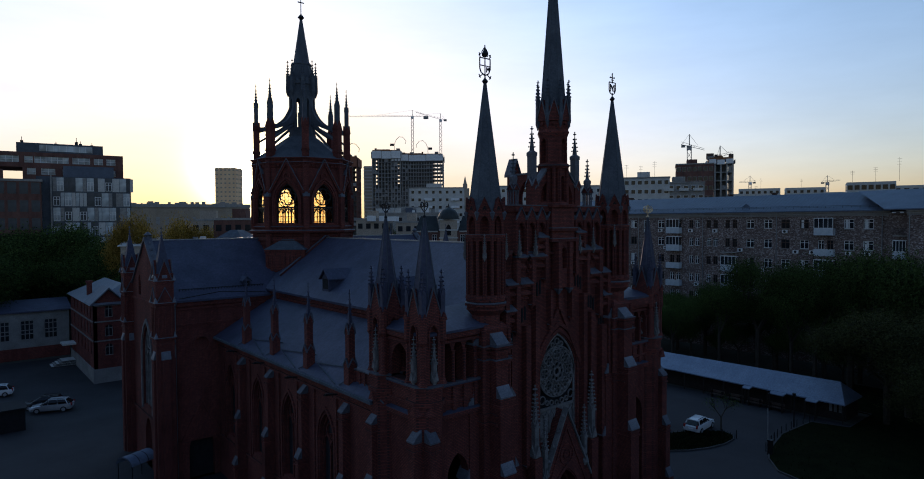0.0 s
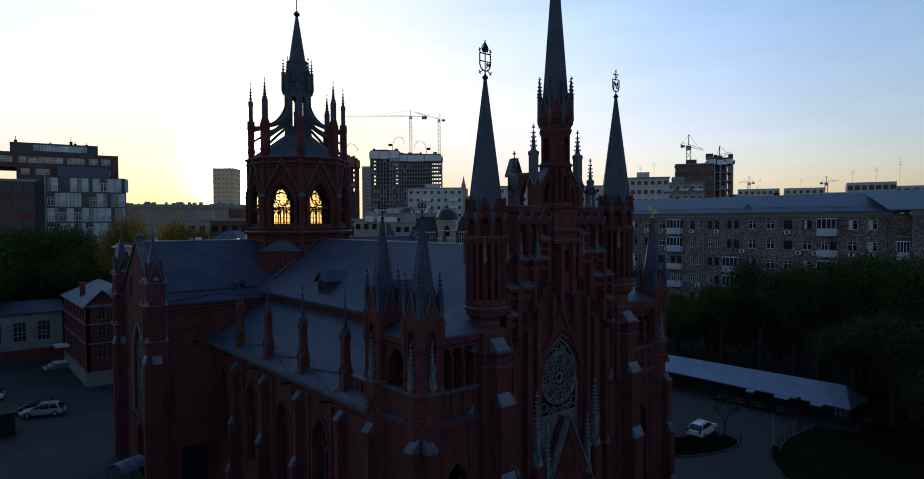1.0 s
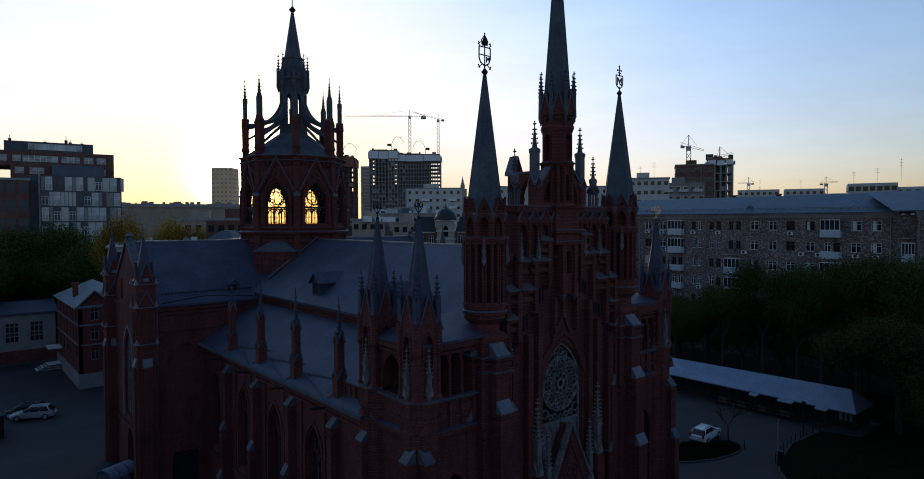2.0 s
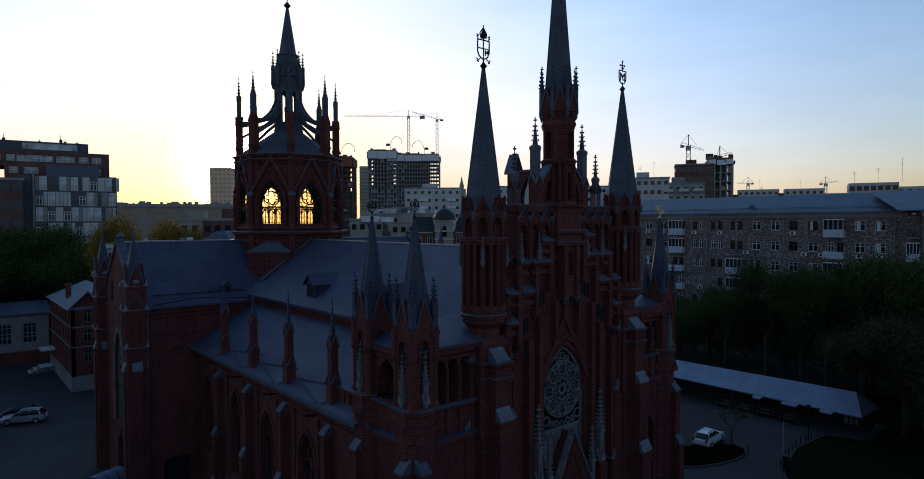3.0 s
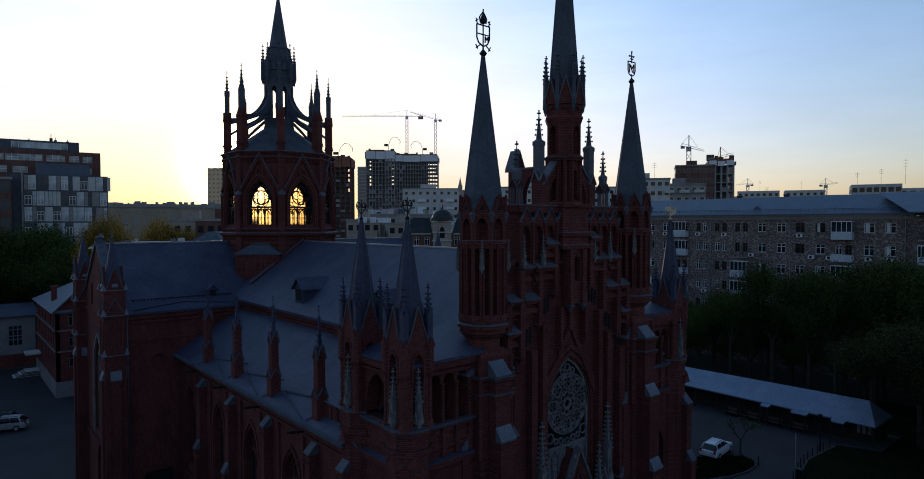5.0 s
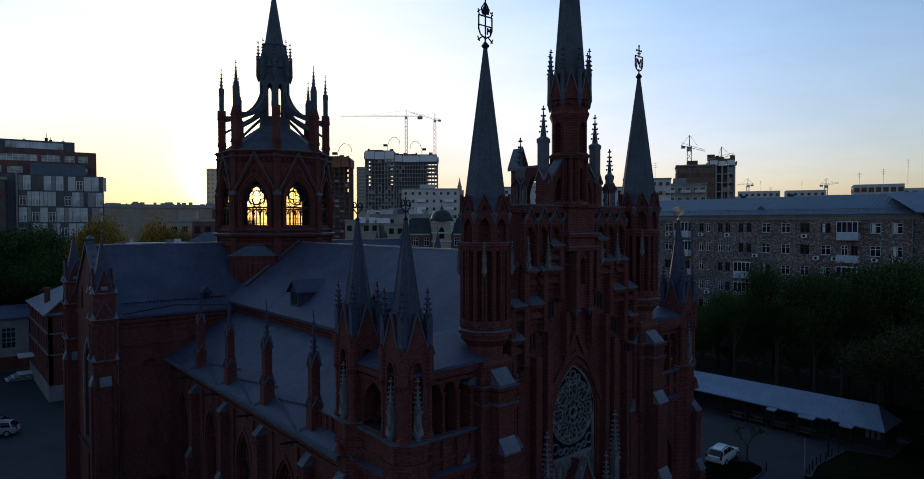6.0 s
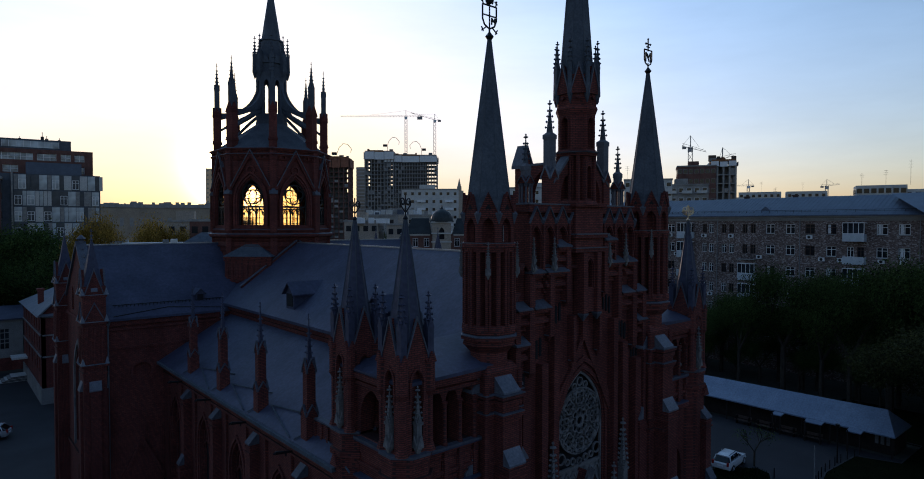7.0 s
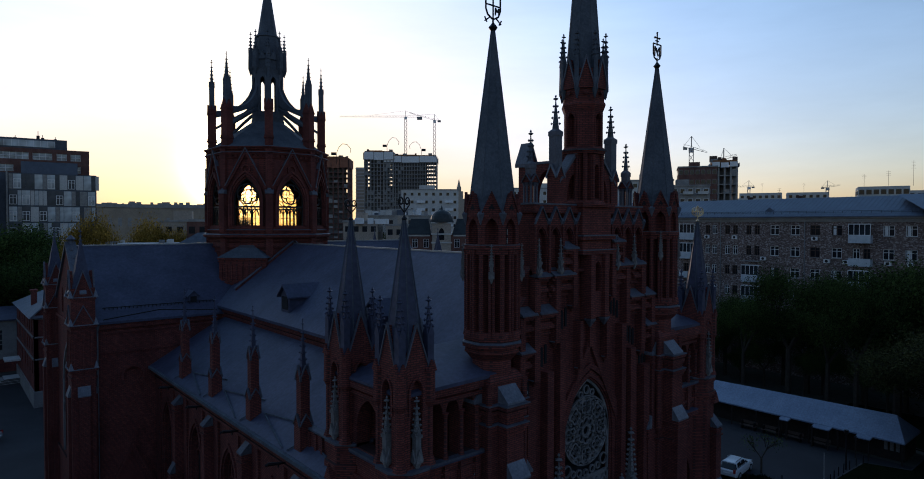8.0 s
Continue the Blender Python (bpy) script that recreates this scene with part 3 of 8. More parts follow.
# transepts
def turret(x, y):
    """Corner turret of a transept with stacked gablets and a pyramid."""
    bm = bmesh.new()
    box(bm, -0.9, 0.9, -0.9, 0.9, 0, 18.6)
    ob = part("turret", bm, BRICK, church, "", (x, y, 0))
    ob.scale = (0.8, 0.8, 1.0)
    for z, w in ((13.06, 2.22), (16.06, 2.16), (17.96, 2.06)):
        bm = bmesh.new()
        box(bm, -w / 2, w / 2, -w / 2, w / 2, z, z + 0.05)
        part("drip_lip", bm, LEADSHEET, ob)
    for z, w in ((12.9, 2.1), (15.9, 2.05), (17.8, 1.95), (12.4, 1.95)):
        bm = bmesh.new()
        box(bm, -w / 2, w / 2, -w / 2, w / 2, z, z + 0.16)
        part("string_course", bm, BRICK, ob)
    bm = bmesh.new()
    slab(bm, rect(-0.1, 0.1, 13.1, 15.7), 0.12)
    strip = mesh("pilaster_strip", bm, BRICK)
    bm = bmesh.new()
    gablet(bm, Matrix(), 1.6, 16.1, 1.3, 0.3)
    low = mesh("gablet", bm, BRICK)
    bm = bmesh.new()
    gablet(bm, Matrix(), 1.45, 18.0, 1.75, 0.3)
    high = mesh("gablet", bm, BRICK)
    bm = bmesh.new()
    slab(bm, rect(-0.42, 0.42, 0, 11.2), 0.3)
    pil = mesh("pilaster", bm, BRICK)
    caps = []
    for w, o, h in ((0.95, 0.3, 0.8), (0.5, 0.25, 0.55)):
        bm = bmesh.new()
        sloped_cap(bm, w, o, h, Matrix())
        caps.append(mesh("cap", bm, LEADSHEET))
    cops = []
    for w, z, h in ((1.7, 16.05, 1.36), (1.55, 17.95, 1.82)):
        bm = bmesh.new()
        coping(bm, Matrix(), w, z, h, 0.14, 0.07)
        cops.append(mesh("coping", bm, CAPSTONE))
    for k in range(4):
        a = -90 - 90 * k
        u = Vector((math.cos(radians(a)), math.sin(radians(a)), 0))
        t = Vector((-u.y, u.x, 0))
        for c in (-0.62, 0.0, 0.62):
            place("pilaster_strip", strip, ob, u * 1.0 + t * c, a + 90)
        place("gablet", low, ob, u * 0.94, a + 90)
        place("gablet", high, ob, u * 0.92, a + 90)
        place("coping", cops[0], ob, u * 1.0, a + 90)
        place("coping", cops[1], ob, u * 0.98, a + 90)
        place("pilaster", pil, ob, u * 1.12, a + 90)
        place("cap", caps[0], ob, u * 1.16 + Vector((0, 0, 11.2)), a + 90)
        place("cap", caps[1], ob, u * 1.02 + Vector((0, 0, 18.2)), a + 90)
    bm = bmesh.new()
    ngon(bm, (0, 0), 0.26, 0.26, 0.0, 0.07, 4)
    ngon(bm, (0, 0), 0.24, 0.03, 0.07, 0.5, 4)
    corner = mesh("corner_stone", bm, LEADSHEET)
    for a in (-0.93, 0.93):
        for b in (-0.93, 0.93):
            for z in (16.06, 17.96, 13.06):
                place("corner_stone", corner, ob, (a, b, z))
    bm = bmesh.new()
    ngon(bm, (0, 0), 1.05, 0.06, 18.5, 21.9, 4)
    part("pyramid", bm, SLATE, ob, "steep slate-grey cap")
    bm = bmesh.new()
    crocket_spire(bm, 0.12, 21.3, 22.4, 4, 4, 0.07)
    part("finial", bm, CAPSTONE, ob)


TR_Y, TR_H = 36.8, 6.0


def transept(s):
    y0, y1 = TR_Y - TR_H, TR_Y + TR_H
    end = 15.1
    for y, yaw in ((y0, 0), (y1, 180)):
        m = wall_pose(0, y, yaw)
        sg = s if yaw == 0 else -s
        bm = bmesh.new()
        circ = [(sg * 12.5 + 0.72 * math.cos(a / 16 * math.tau), 12.1 + 0.72 * math.sin(a / 16 * math.tau)) for a in range(16)]
        panel(bm, rect(*sorted((sg * 5.5, sg * end)), 0, 16.0), [circ, arch(sg * 12.6, 2.2, 0.0, 2.6)], 0.7, m)
        wall = part("transept_wall", bm, BRICK, church)
        bm = bmesh.new()
        slab(bm, [(u, v) for u, v in circ], 0.05, m @ Matrix.Translation((0, 0.22, 0)))
        part("round_recess", bm, BRICK, wall)
        bm = bmesh.new()
        slab(bm, arch(sg * 12.6, 2.2, 0.0, 2.6), 0.05, m @ Matrix.Translation((0, 0.5, 0)))
        part("door_recess", bm, DARK, wall)
        bm = bmesh.new()
        ring(bm, m @ Matrix.Translation((0, -0.1, 0)), circ + circ[:1], 0.2, 0.16)
        part("round_moulding", bm, BRICK, wall)
        for z, w, o in ((15.75, 0.36, 0.2), (15.3, 0.16, 0.12), (13.9, 0.18, 0.1)):
            bm = bmesh.new()
            ring(bm, m @ Matrix.Translation((0, -o, 0)), [(sg * 6.0, z), (sg * end, z)], w, o + 0.05)
            part("cornice", bm, BRICK, wall)
        bm = bmesh.new()
        ring(bm, m @ Matrix.Translation((0, -0.25, 0)), [(sg * 12.6 - 1.7, 3.6), (sg * 12.6, 7.0), (sg * 12.6 + 1.7, 3.6)], 0.22, 0.3)
        slab(bm, [(sg * 12.6 - 1.6, 3.5), (sg * 12.6 + 1.6, 3.5), (sg * 12.6, 6.8)], 0.15, m @ Matrix.Translation((0, -0.12, 0)))
        part("door_gable", bm, BRICK, wall)
        if yaw == 0:
            bm = bmesh.new()
            ngon(bm, (0, 0), 0.07, 0.07, 0, 15.7, 8)
            ngon(bm, (0, 0), 0.08, 0.18, 15.5, 15.9, 8)
            part("downpipe", bm, ZINC, church, "grey zinc pipe", (s * 14.75, y - 0.14, 0))
    # end wall with gable, window and flanking turrets
    m = wall_pose(s * 15.6, TR_Y, -90 * (1 if s < 0 else -1))
    bm = bmesh.new()
    outer = [(-TR_H, 0), (TR_H, 0), (TR_H, 16.2), (0, 21.4), (-TR_H, 16.2)]
    panel(bm, outer, [arch(0, 3.2, 5.6, 10.6), arch(-2.4, 0.9, 16.0, 17.2), arch(2.4, 0.9, 16.0, 17.2), arch(0, 2.2, 0.0, 2.8)], 0.55, m)
    wall = part("gable_wall", bm, BRICK, church)
    bm = bmesh.new()
    ring(bm, m @ Matrix.Translation((0, -0.15, 0)), [(-TR_H - 0.1, 16.2), (0, 21.5), (TR_H + 0.1, 16.2)], 0.2, 0.7)
    part("coping", bm, CAPSTONE, wall)
    for k in range(1, 9):
        f = k / 9
        for e in (-1, 1):
            bm = bmesh.new()
            knob(bm, 0, 0, 0, 0.2, 0.3)
            q = m @ Vector((e * TR_H * (1 - f), 0.2, 16.35 + 5.25 * f))
            part("crocket", bm, CAPSTONE, wall, "", q)
    bm = bmesh.new()
    ngon(bm, (0, 0), 0.26, 0.18, 21.3, 21.65, 8)
    ngon(bm, (0, 0), 0.18, 0.36, 21.65, 21.8, 8)
    ngon(bm, (0, 0), 0.36, 0.06, 21.8, 22.1, 8)
    q = m @ Vector((0, 0.25, 0))
    part("apex_stone", bm, CAPSTONE, wall, "rounded pale apex stone", q)
    bm = bmesh.new()
    slab(bm, arch(0, 3.2, 5.6, 10.6), 0.05, m @ Matrix.Translation((0, 0.4, 0)))
    for c in (-2.4, 2.4):
        slab(bm, arch(c, 0.9, 16.0, 17.2), 0.05, m @ Matrix.Translation((0, 0.5, 0)))
    win = part("window", bm, PANE, church)
    q = m @ Matrix.Translation((0, 0.2, 0))
    strip(win, STONE, q, arch(0, 3.1, 5.6, 10.6), 0.18, 0.2)
    for c in (-0.78, 0, 0.78):
        strip(win, STONE, q, [(c, 5.6), (c, 10.8)], 0.12, 0.16)
    for c in (-1.17, -0.39, 0.39, 1.17):
        strip(win, STONE, q, arch(c, 0.76, 9.0, 10.2)[1:-1], 0.08, 0.14)
    strip(win, STONE, q, [(0.8 * math.cos(a / 12 * math.tau), 11.9 + 0.8 * math.sin(a / 12 * math.tau)) for a in range(13)], 0.12, 0.16)
    strip(win, STONE, m @ Matrix.Translation((0, -0.12, 0)), arch(0, 3.7, 5.2, 10.6), 0.26, 0.2)
    for z in (4.8, 15.6):
        bm = bmesh.new()
        ring(bm, m @ Matrix.Translation((0, -0.14, 0)), [(-TR_H, z), (TR_H, z)], 0.22, 0.18)
        part("string_course", bm, BRICK, wall)
    for y in (y0 + 0.1, y1 - 0.1):
        turret(s * 15.65, y)
    # roof
    bm = bmesh.new()
    slab(bm, [(-6.4, 15.95), (-6.4, 16.12), (0, 21.3), (6.4, 16.12), (6.4, 15.95), (0, 21.1)], 15.2, Matrix.Translation((0, TR_Y, 0)) @ Matrix.Rotation(radians(90 * s * -1), 4, "Z"))
    roof = part("transept_roof", bm, SLATE, church)
    bm = bmesh.new()
    slab(bm, rect(-0.07, 0.07, 21.2, 21.35), 15.2, Matrix.Translation((0, TR_Y, 0)) @ Matrix.Rotation(radians(90 * s * -1), 4, "Z"))
    part("ridge_cap", bm, ZINC, roof)
    bm = bmesh.new()
    for k in range(30):
        box(bm, s * (6.6 + 0.26 * k) - 0.025, s * (6.6 + 0.26 * k) + 0.025, y0 + 0.5, y0 + 0.55, 16.72, 17.02)
    box(bm, min(s * 6.5, s * 14.3), max(s * 6.5, s * 14.3), y0 + 0.5, y0 + 0.55, 16.98, 17.03)
    part("snow_guard", bm, IRON, roof)
    for xa, xb, ya, yb in ((14.4, 10.6, -0.2, 0.25), (10.6, 6.6, 0.25, -0.15)):
        bm = bmesh.new()
        a, b = Vector((s * xa, y0 + ya, 16.33 + ya * 0.8)), Vector((s * xb, y0 + yb, 16.33 + yb * 0.8))
        u = Vector((0, 0, 0.13))
        q = Vector((0, 0.06, 0))
        v = [bm.verts.new(p) for p in (a + q, a - q, b - q, b + q, a + q + u, a - q + u, b - q + u, b + q + u)]
        for f in ((0, 1, 2, 3), (4, 5, 6, 7), (0, 1, 5, 4), (1, 2, 6, 5), (2, 3, 7, 6), (3, 0, 4, 7)):
            bm.faces.new([v[i] for i in f])
        part("gutter", bm, IRON, roof)


for side in (-1, 1):
    transept(side)

# choir and apse behind the crossing
bm = bmesh.new()
for s in (-1, 1):
    slab(bm, rect(*sorted((s * 6.0, s * 5.3)), 0.0, 16.45), 8.5, Matrix.Translation((0, 42.6, 0)))
ngon(bm, (0, 51.0), 6.4, 6.4, 0, 16.45, 8)
choir = part("choir_wall", bm, BRICK, church)
bm = bmesh.new()
ngon(bm, (0, 51.0), 6.9, 0.1, 16.45, 21.3, 8)
part("choir_roof", bm, SLATE, choir)

# crossing drum and its lantern
DC = (-0.08, 35.85)
AP, CR = 4.7, 4.7 / math.cos(math.pi / 8)
SIDE = 2 * AP * math.tan(math.pi / 8)
WW, WS = 2.25, 24.9
bm = bmesh.new()
ngon(bm, (0, 0), CR - 0.02, CR - 0.02, 17.0, 20.0, 8)
drum = part("drum", bm, BRICK, church, "", (*DC, 0))
for k in range(8):
    bm = bmesh.new()
    panel(bm, rect(-SIDE / 2, SIDE / 2, 20.0, 29.5), [arch(0, WW, 22.85, WS)], 0.6, face_pose(k, 8, AP))
    part("drum_wall", bm, BRICK, drum)
# stepped cornices below and above the windows, each with its own drip
for z, r0, r1, h, mat in ((20.55, 0.06, 0.12, 0.14, BRICK), (20.95, 0.12, 0.2, 0.14, BRICK), (21.45, 0.1, 0.24, 0.16, BRICK), (21.78, 0.28, 0.42, 0.12, BRICK), (21.9, 0.44, 0.46, 0.16, BRICK), (22.06, 0.5, 0.3, 0.09, CAPSTONE), (22.34, 0.16, 0.2, 0.13, BRICK), (22.47, 0.22, 0.1, 0.06, CAPSTONE),
                          (28.42, 0.08, 0.16, 0.12, BRICK), (28.78, 0.16, 0.24, 0.16, BRICK), (28.94, 0.3, 0.26, 0.05, CAPSTONE), (29.2, 0.16, 0.22, 0.14, BRICK), (29.34, 0.32, 0.34, 0.1, BRICK), (29.44, 0.37, 0.3, 0.05, CAPSTONE)):
    bm = bmesh.new()
    ngon(bm, (0, 0), CR + r0, CR + r1, z, z + h, 8)
    part("cornice", bm, mat, drum)
bm = bmesh.new()
slab(bm, rect(-0.09, 0.09, 28.56, 28.76), 0.2)
DENTIL = mesh("dentil", bm, BRICK)
for k in range(8):
    for j in range(9):
        place("dentil", DENTIL, drum, face_pose(k, 8, AP + 0.14) @ Vector((-1.72 + 0.43 * j, 0, 0)), math.degrees(-2 * math.pi * k / 8))
for k in range(8):
    m = face_pose(k, 8, AP + 0.16)
    bm = bmesh.new()
    for w, d in ((0.3, 0.0), (0.62, -0.08)):
        ring(bm, m @ Matrix.Translation((0, d, 0)), arch(0, WW + w, 22.8, WS), 0.15, 0.2 - d)
    part("window_hood", bm, BRICK, drum)
    bm = bmesh.new()
    ring(bm, m @ Matrix.Translation((0, -0.06, 0)), [(-1.72, 26.05), (0, 29.05), (1.72, 26.05)], 0.26, 0.24)
    part("window_gable", bm, BRICK, drum)
    bm = bmesh.new()
    ring(bm, m, [(0.34 * math.cos(a / 12 * math.tau), 27.55 + 0.34 * math.sin(a / 12 * math.tau)) for a in range(13)], 0.12, 0.2)
    part("medallion_ring", bm, BRICK, drum)
    bm = bmesh.new()
    ring(bm, face_pose(k, 8, AP + 0.3), [(-1.8, 26.05), (0, 29.3), (1.8, 26.05)], 0.06, 0.34)
    part("gable_coping", bm, CAPSTONE, drum)
    for e in (-1.74, 1.74):
        bm = bmesh.new()
        ngon(bm, (0, 0), 0.04, 0.2, 25.7, 25.95, 4)
        ngon(bm, (0, 0), 0.22, 0.16, 25.95, 26.15, 4)
        part("corbel", bm, BRICK, drum, "", face_pose(k, 8, AP + 0.2) @ Vector((e, 0, 0)), math.degrees(-2 * math.pi * k / 8))
for k in range(8):
    m = face_pose(k, 8, AP - 0.2)
    bm = bmesh.new()
    slab(bm, arch(0, WW, 22.85, WS), 0.02, m)
    win = part("window", bm, STAINED, church, "leaded window glowing with evening sky", (*DC, 0))
    bm = bmesh.new()
    q = face_pose(k, 8, AP - 0.12)
    strip(win, IRON, q, arch(0, WW - 0.05, 22.85, WS), 0.12, 0.14)
    strip(win, IRON, q, [(-1.0, 24.42), (1.0, 24.42)], 0.16, 0.12)
    for c in (-0.33, 0.33):
        strip(win, IRON, q, [(c, 22.85), (c, 24.42)], 0.09, 0.12)
    for c in (-0.65, 0.0, 0.65):
        strip(win, IRON, q, arch(c, 0.58, 23.6, 23.8, 4)[1:-1], 0.07, 0.1)
        strip(win, IRON, q, [(c, 22.85), (c, 24.2)], 0.035, 0.06)
    for z in (22.98, 23.5):
        strip(win, IRON, q, [(-0.95, z), (0.95, z)], 0.03, 0.06)
    # rose: a quatrefoil in a circle
    strip(win, IRON, q, [(0.86 * math.cos(a / 20 * math.tau), 25.5 + 0.86 * math.sin(a / 20 * math.tau)) for a in range(21)], 0.07, 0.12)
    strip(win, IRON, q, [(0.38 * math.cos(a / 12 * math.tau), 25.5 + 0.38 * math.sin(a / 12 * math.tau)) for a in range(13)], 0.025, 0.06)
    for j in range(4):
        a0 = j * math.pi / 2
        cx, cz = 0.45 * math.cos(a0), 25.5 + 0.45 * math.sin(a0)
        strip(win, IRON, q, [(cx + 0.36 * math.cos(a0 + radians(t)), cz + 0.36 * math.sin(a0 + radians(t))) for t in range(-115, 116, 23)], 0.08, 0.1)
# corner buttresses of the drum
bm = bmesh.new()
sloped_cap(bm, 0.7, 0.34, 0.7, Matrix.Translation((0, -0.32, 25.5)))
DRUM_CAP = mesh("cap", bm, CAPSTONE)
bm = bmesh.new()
run(bm, [(0.3, 19.4), (-0.14, 19.4), (-0.14, 22.3), (-0.26, 22.3), (-0.26, 25.55), (-0.1, 25.55), (-0.1, 29.3), (0.3, 29.3)], -0.28, 0.28)
DRUM_BUTT = mesh("buttress", bm, BRICK)
for k in range(8):
    a = -math.pi / 2 - math.pi / 8 - k * math.pi / 4
    b = place("buttress", DRUM_BUTT, church, (DC[0] + (CR + 0.02) * math.cos(a), DC[1] + (CR + 0.02) * math.sin(a), 0), math.degrees(a) + 90)
    place("cap", DRUM_CAP, b)
# low lean-to roofs round the foot of the drum
for k in (1, 3, 5, 7):
    m = face_pose(k, 8, AP)
    bm = bmesh.new()
    v = [bm.verts.new(m @ Vector(p)) for p in ((-2.15, -1.02, 20.2), (2.15, -1.02, 20.2), (2.15, 0.05, 20.2), (-2.15, 0.05, 20.2), (-0.5, 0.05, 21.25), (0.5, 0.05, 21.25))]
    for f in ((0, 1, 5, 4), (0, 4, 3), (1, 2, 5), (0, 1, 2, 3), (2, 3, 4, 5)):
        bm.faces.new([v[i] for i in f])
    part("skirt_roof", bm, SPIRE, drum)
    for z, o in ((20.02, 0.98), (19.8, 0.92), (18.05, 0.95)):
        bm = bmesh.new()
        slab(bm, rect(-2.08, 2.08, z, z + 0.15), 0.3, face_pose(k, 8, AP + o))
        part("string_course", bm, BRICK, drum)
    bm = bmesh.new()
    slab(bm, rect(-2.0, 2.0, 16.0, 20.0), 0.85, face_pose(k, 8, AP + 0.85))
    part("skirt_wall", bm, BRICK, drum)
    for j in range(9):
        bm = bmesh.new()
        slab(bm, rect(-1.85 + 0.43 * j, -1.7 + 0.43 * j, 18.3, 19.6), 0.12, face_pose(k, 8, AP + 0.93))
        part("pilaster_strip", bm, BRICK, drum)
# roof of the drum
bm = bmesh.new()
for r0, r1, z0, z1 in ((CR + 0.1, 4.75, 29.45, 29.7), (4.75, 1.4, 29.7, 32.1), (1.4, 1.35, 32.1, 32.6)):
    ngon(bm, (0, 0), r0, r1, z0, z1, 8)
part("drum_roof", bm, SPIRE, drum)
# piers with pinnacles on the corners, and the flying ribs
bm = bmesh.new()
box(bm, -0.33, 0.33, -0.33, 0.33, 29.3, 32.9)
for k in range(4):
    gablet(bm, face_pose(k, 4, 0.37), 0.68, 32.7, 0.75, 0.2)
for z, e in ((30.15, 0.4), (30.3, 0.37), (32.55, 0.38)):
    box(bm, -e, e, -e, e, z, z + 0.12)
PIER = mesh("corner_pier", bm, BRICK)
bm = bmesh.new()
box(bm, -0.21, 0.21, -0.21, 0.21, 32.9, 35.1)
for k in range(4):
    gablet(bm, face_pose(k, 4, 0.24), 0.42, 35.0, 0.5, 0.12)
crocket_spire(bm, 0.2, 35.1, 37.1, 6, 4, 0.055)
PIER_TIP = mesh("finial", bm, SPIRE)
bm = bmesh.new()
# ribs: x outwards from the lantern
outer = [(1.2 + 3.4 * (1 - t / 10) ** 1.6, 32.95 + 3.2 * (t / 10) ** 2.2) for t in range(11)]
inner = [(1.2 + 3.4 * (1 - t / 10), 32.35 + 1.2 * (t / 10) ** 1.2) for t in range(11)]
slab(bm, outer + inner[::-1], 0.26, Matrix.Translation((0, -0.13, 0)))
RIB = mesh("flying_rib", bm, SPIRE)
bm = bmesh.new()
slab(bm, [(4.6, 31.2), (4.6, 31.42), (2.9, 32.5), (1.2, 33.45), (1.2, 33.2), (2.9, 32.27)], 0.2, Matrix.Translation((0, -0.1, 0)))
STRUT = mesh("strut", bm, SPIRE)
for k in range(8):
    a = -math.pi / 2 - math.pi / 8 - k * math.pi / 4
    p = place("corner_pier", PIER, church, (DC[0] + 4.72 * math.cos(a), DC[1] + 4.72 * math.sin(a), 0), math.degrees(a))
    place("finial", PIER_TIP, p)
    place("flying_rib", RIB, drum, (0, 0, 0), math.degrees(a))
    place("strut", STRUT, drum, (0, 0, 0), math.degrees(a))
# lantern
bm = bmesh.new()
ngon(bm, (0, 0), 1.42, 1.42, 32.1, 32.3, 8)
lant = part("lantern", bm, SPIRE, church, "", (*DC, 0))
for k in range(8):
    bm = bmesh.new()
    w = 1.26 * math.tan(math.pi / 8)
    panel(bm, rect(-w, w, 32.2, 36.6), [arch(0, 0.44, 33.0, 35.7, 4)], 0.3, face_pose(k, 8, 1.26))
    part("lantern_face", bm, SPIRE, lant)
bm = bmesh.new()
ngon(bm, (0, 0), 1.36, 1.42, 36.3, 36.7, 8)
ngon(bm, (0, 0), 1.3, 1.2, 36.7, 38.3, 8)
ngon(bm, (0, 0), 1.34, 1.34, 38.1, 38.25, 8)
part("lantern_gallery", bm, SPIRE, lant)
for k in range(8):
    bm = bmesh.new()
    gablet(bm, face_pose(k, 8, 1.3), 0.8, 37.6, 0.8, 0.15)
    part("gallery_gable", bm, SPIRE, lant)
    bm = bmesh.new()
    ngon(bm, (0, 0), 0.05, 0.3, 36.3, 36.9, 4)
    ngon(bm, (0, 0), 0.3, 0.26, 36.9, 38.4, 4)
    for j in range(4):
        gablet(bm, face_pose(j, 4, 0.2), 0.36, 38.35, 0.4, 0.08)
    crocket_spire(bm, 0.15, 38.4, 39.9, 5, 4, 0.07)
    a = math.pi / 8 + k * math.pi / 4
    part("gallery_pinnacle", bm, SPIRE, lant, "", (1.45 * math.cos(a), 1.45 * math.sin(a), 0), math.degrees(a))
bm = bmesh.new()
ngon(bm, (0, 0), 1.15, 0.95, 38.25, 39.8, 8)
ngon(bm, (0, 0), 1.05, 1.0, 39.75, 39.95, 8)
ngon(bm, (0, 0), 0.86, 0.08, 39.9, 45.0, 8)
part("spire", bm, SPIRE, lant)
bm = bmesh.new()
ngon(bm, (0, 0), 0.1, 0.36, 44.55, 44.85, 8)
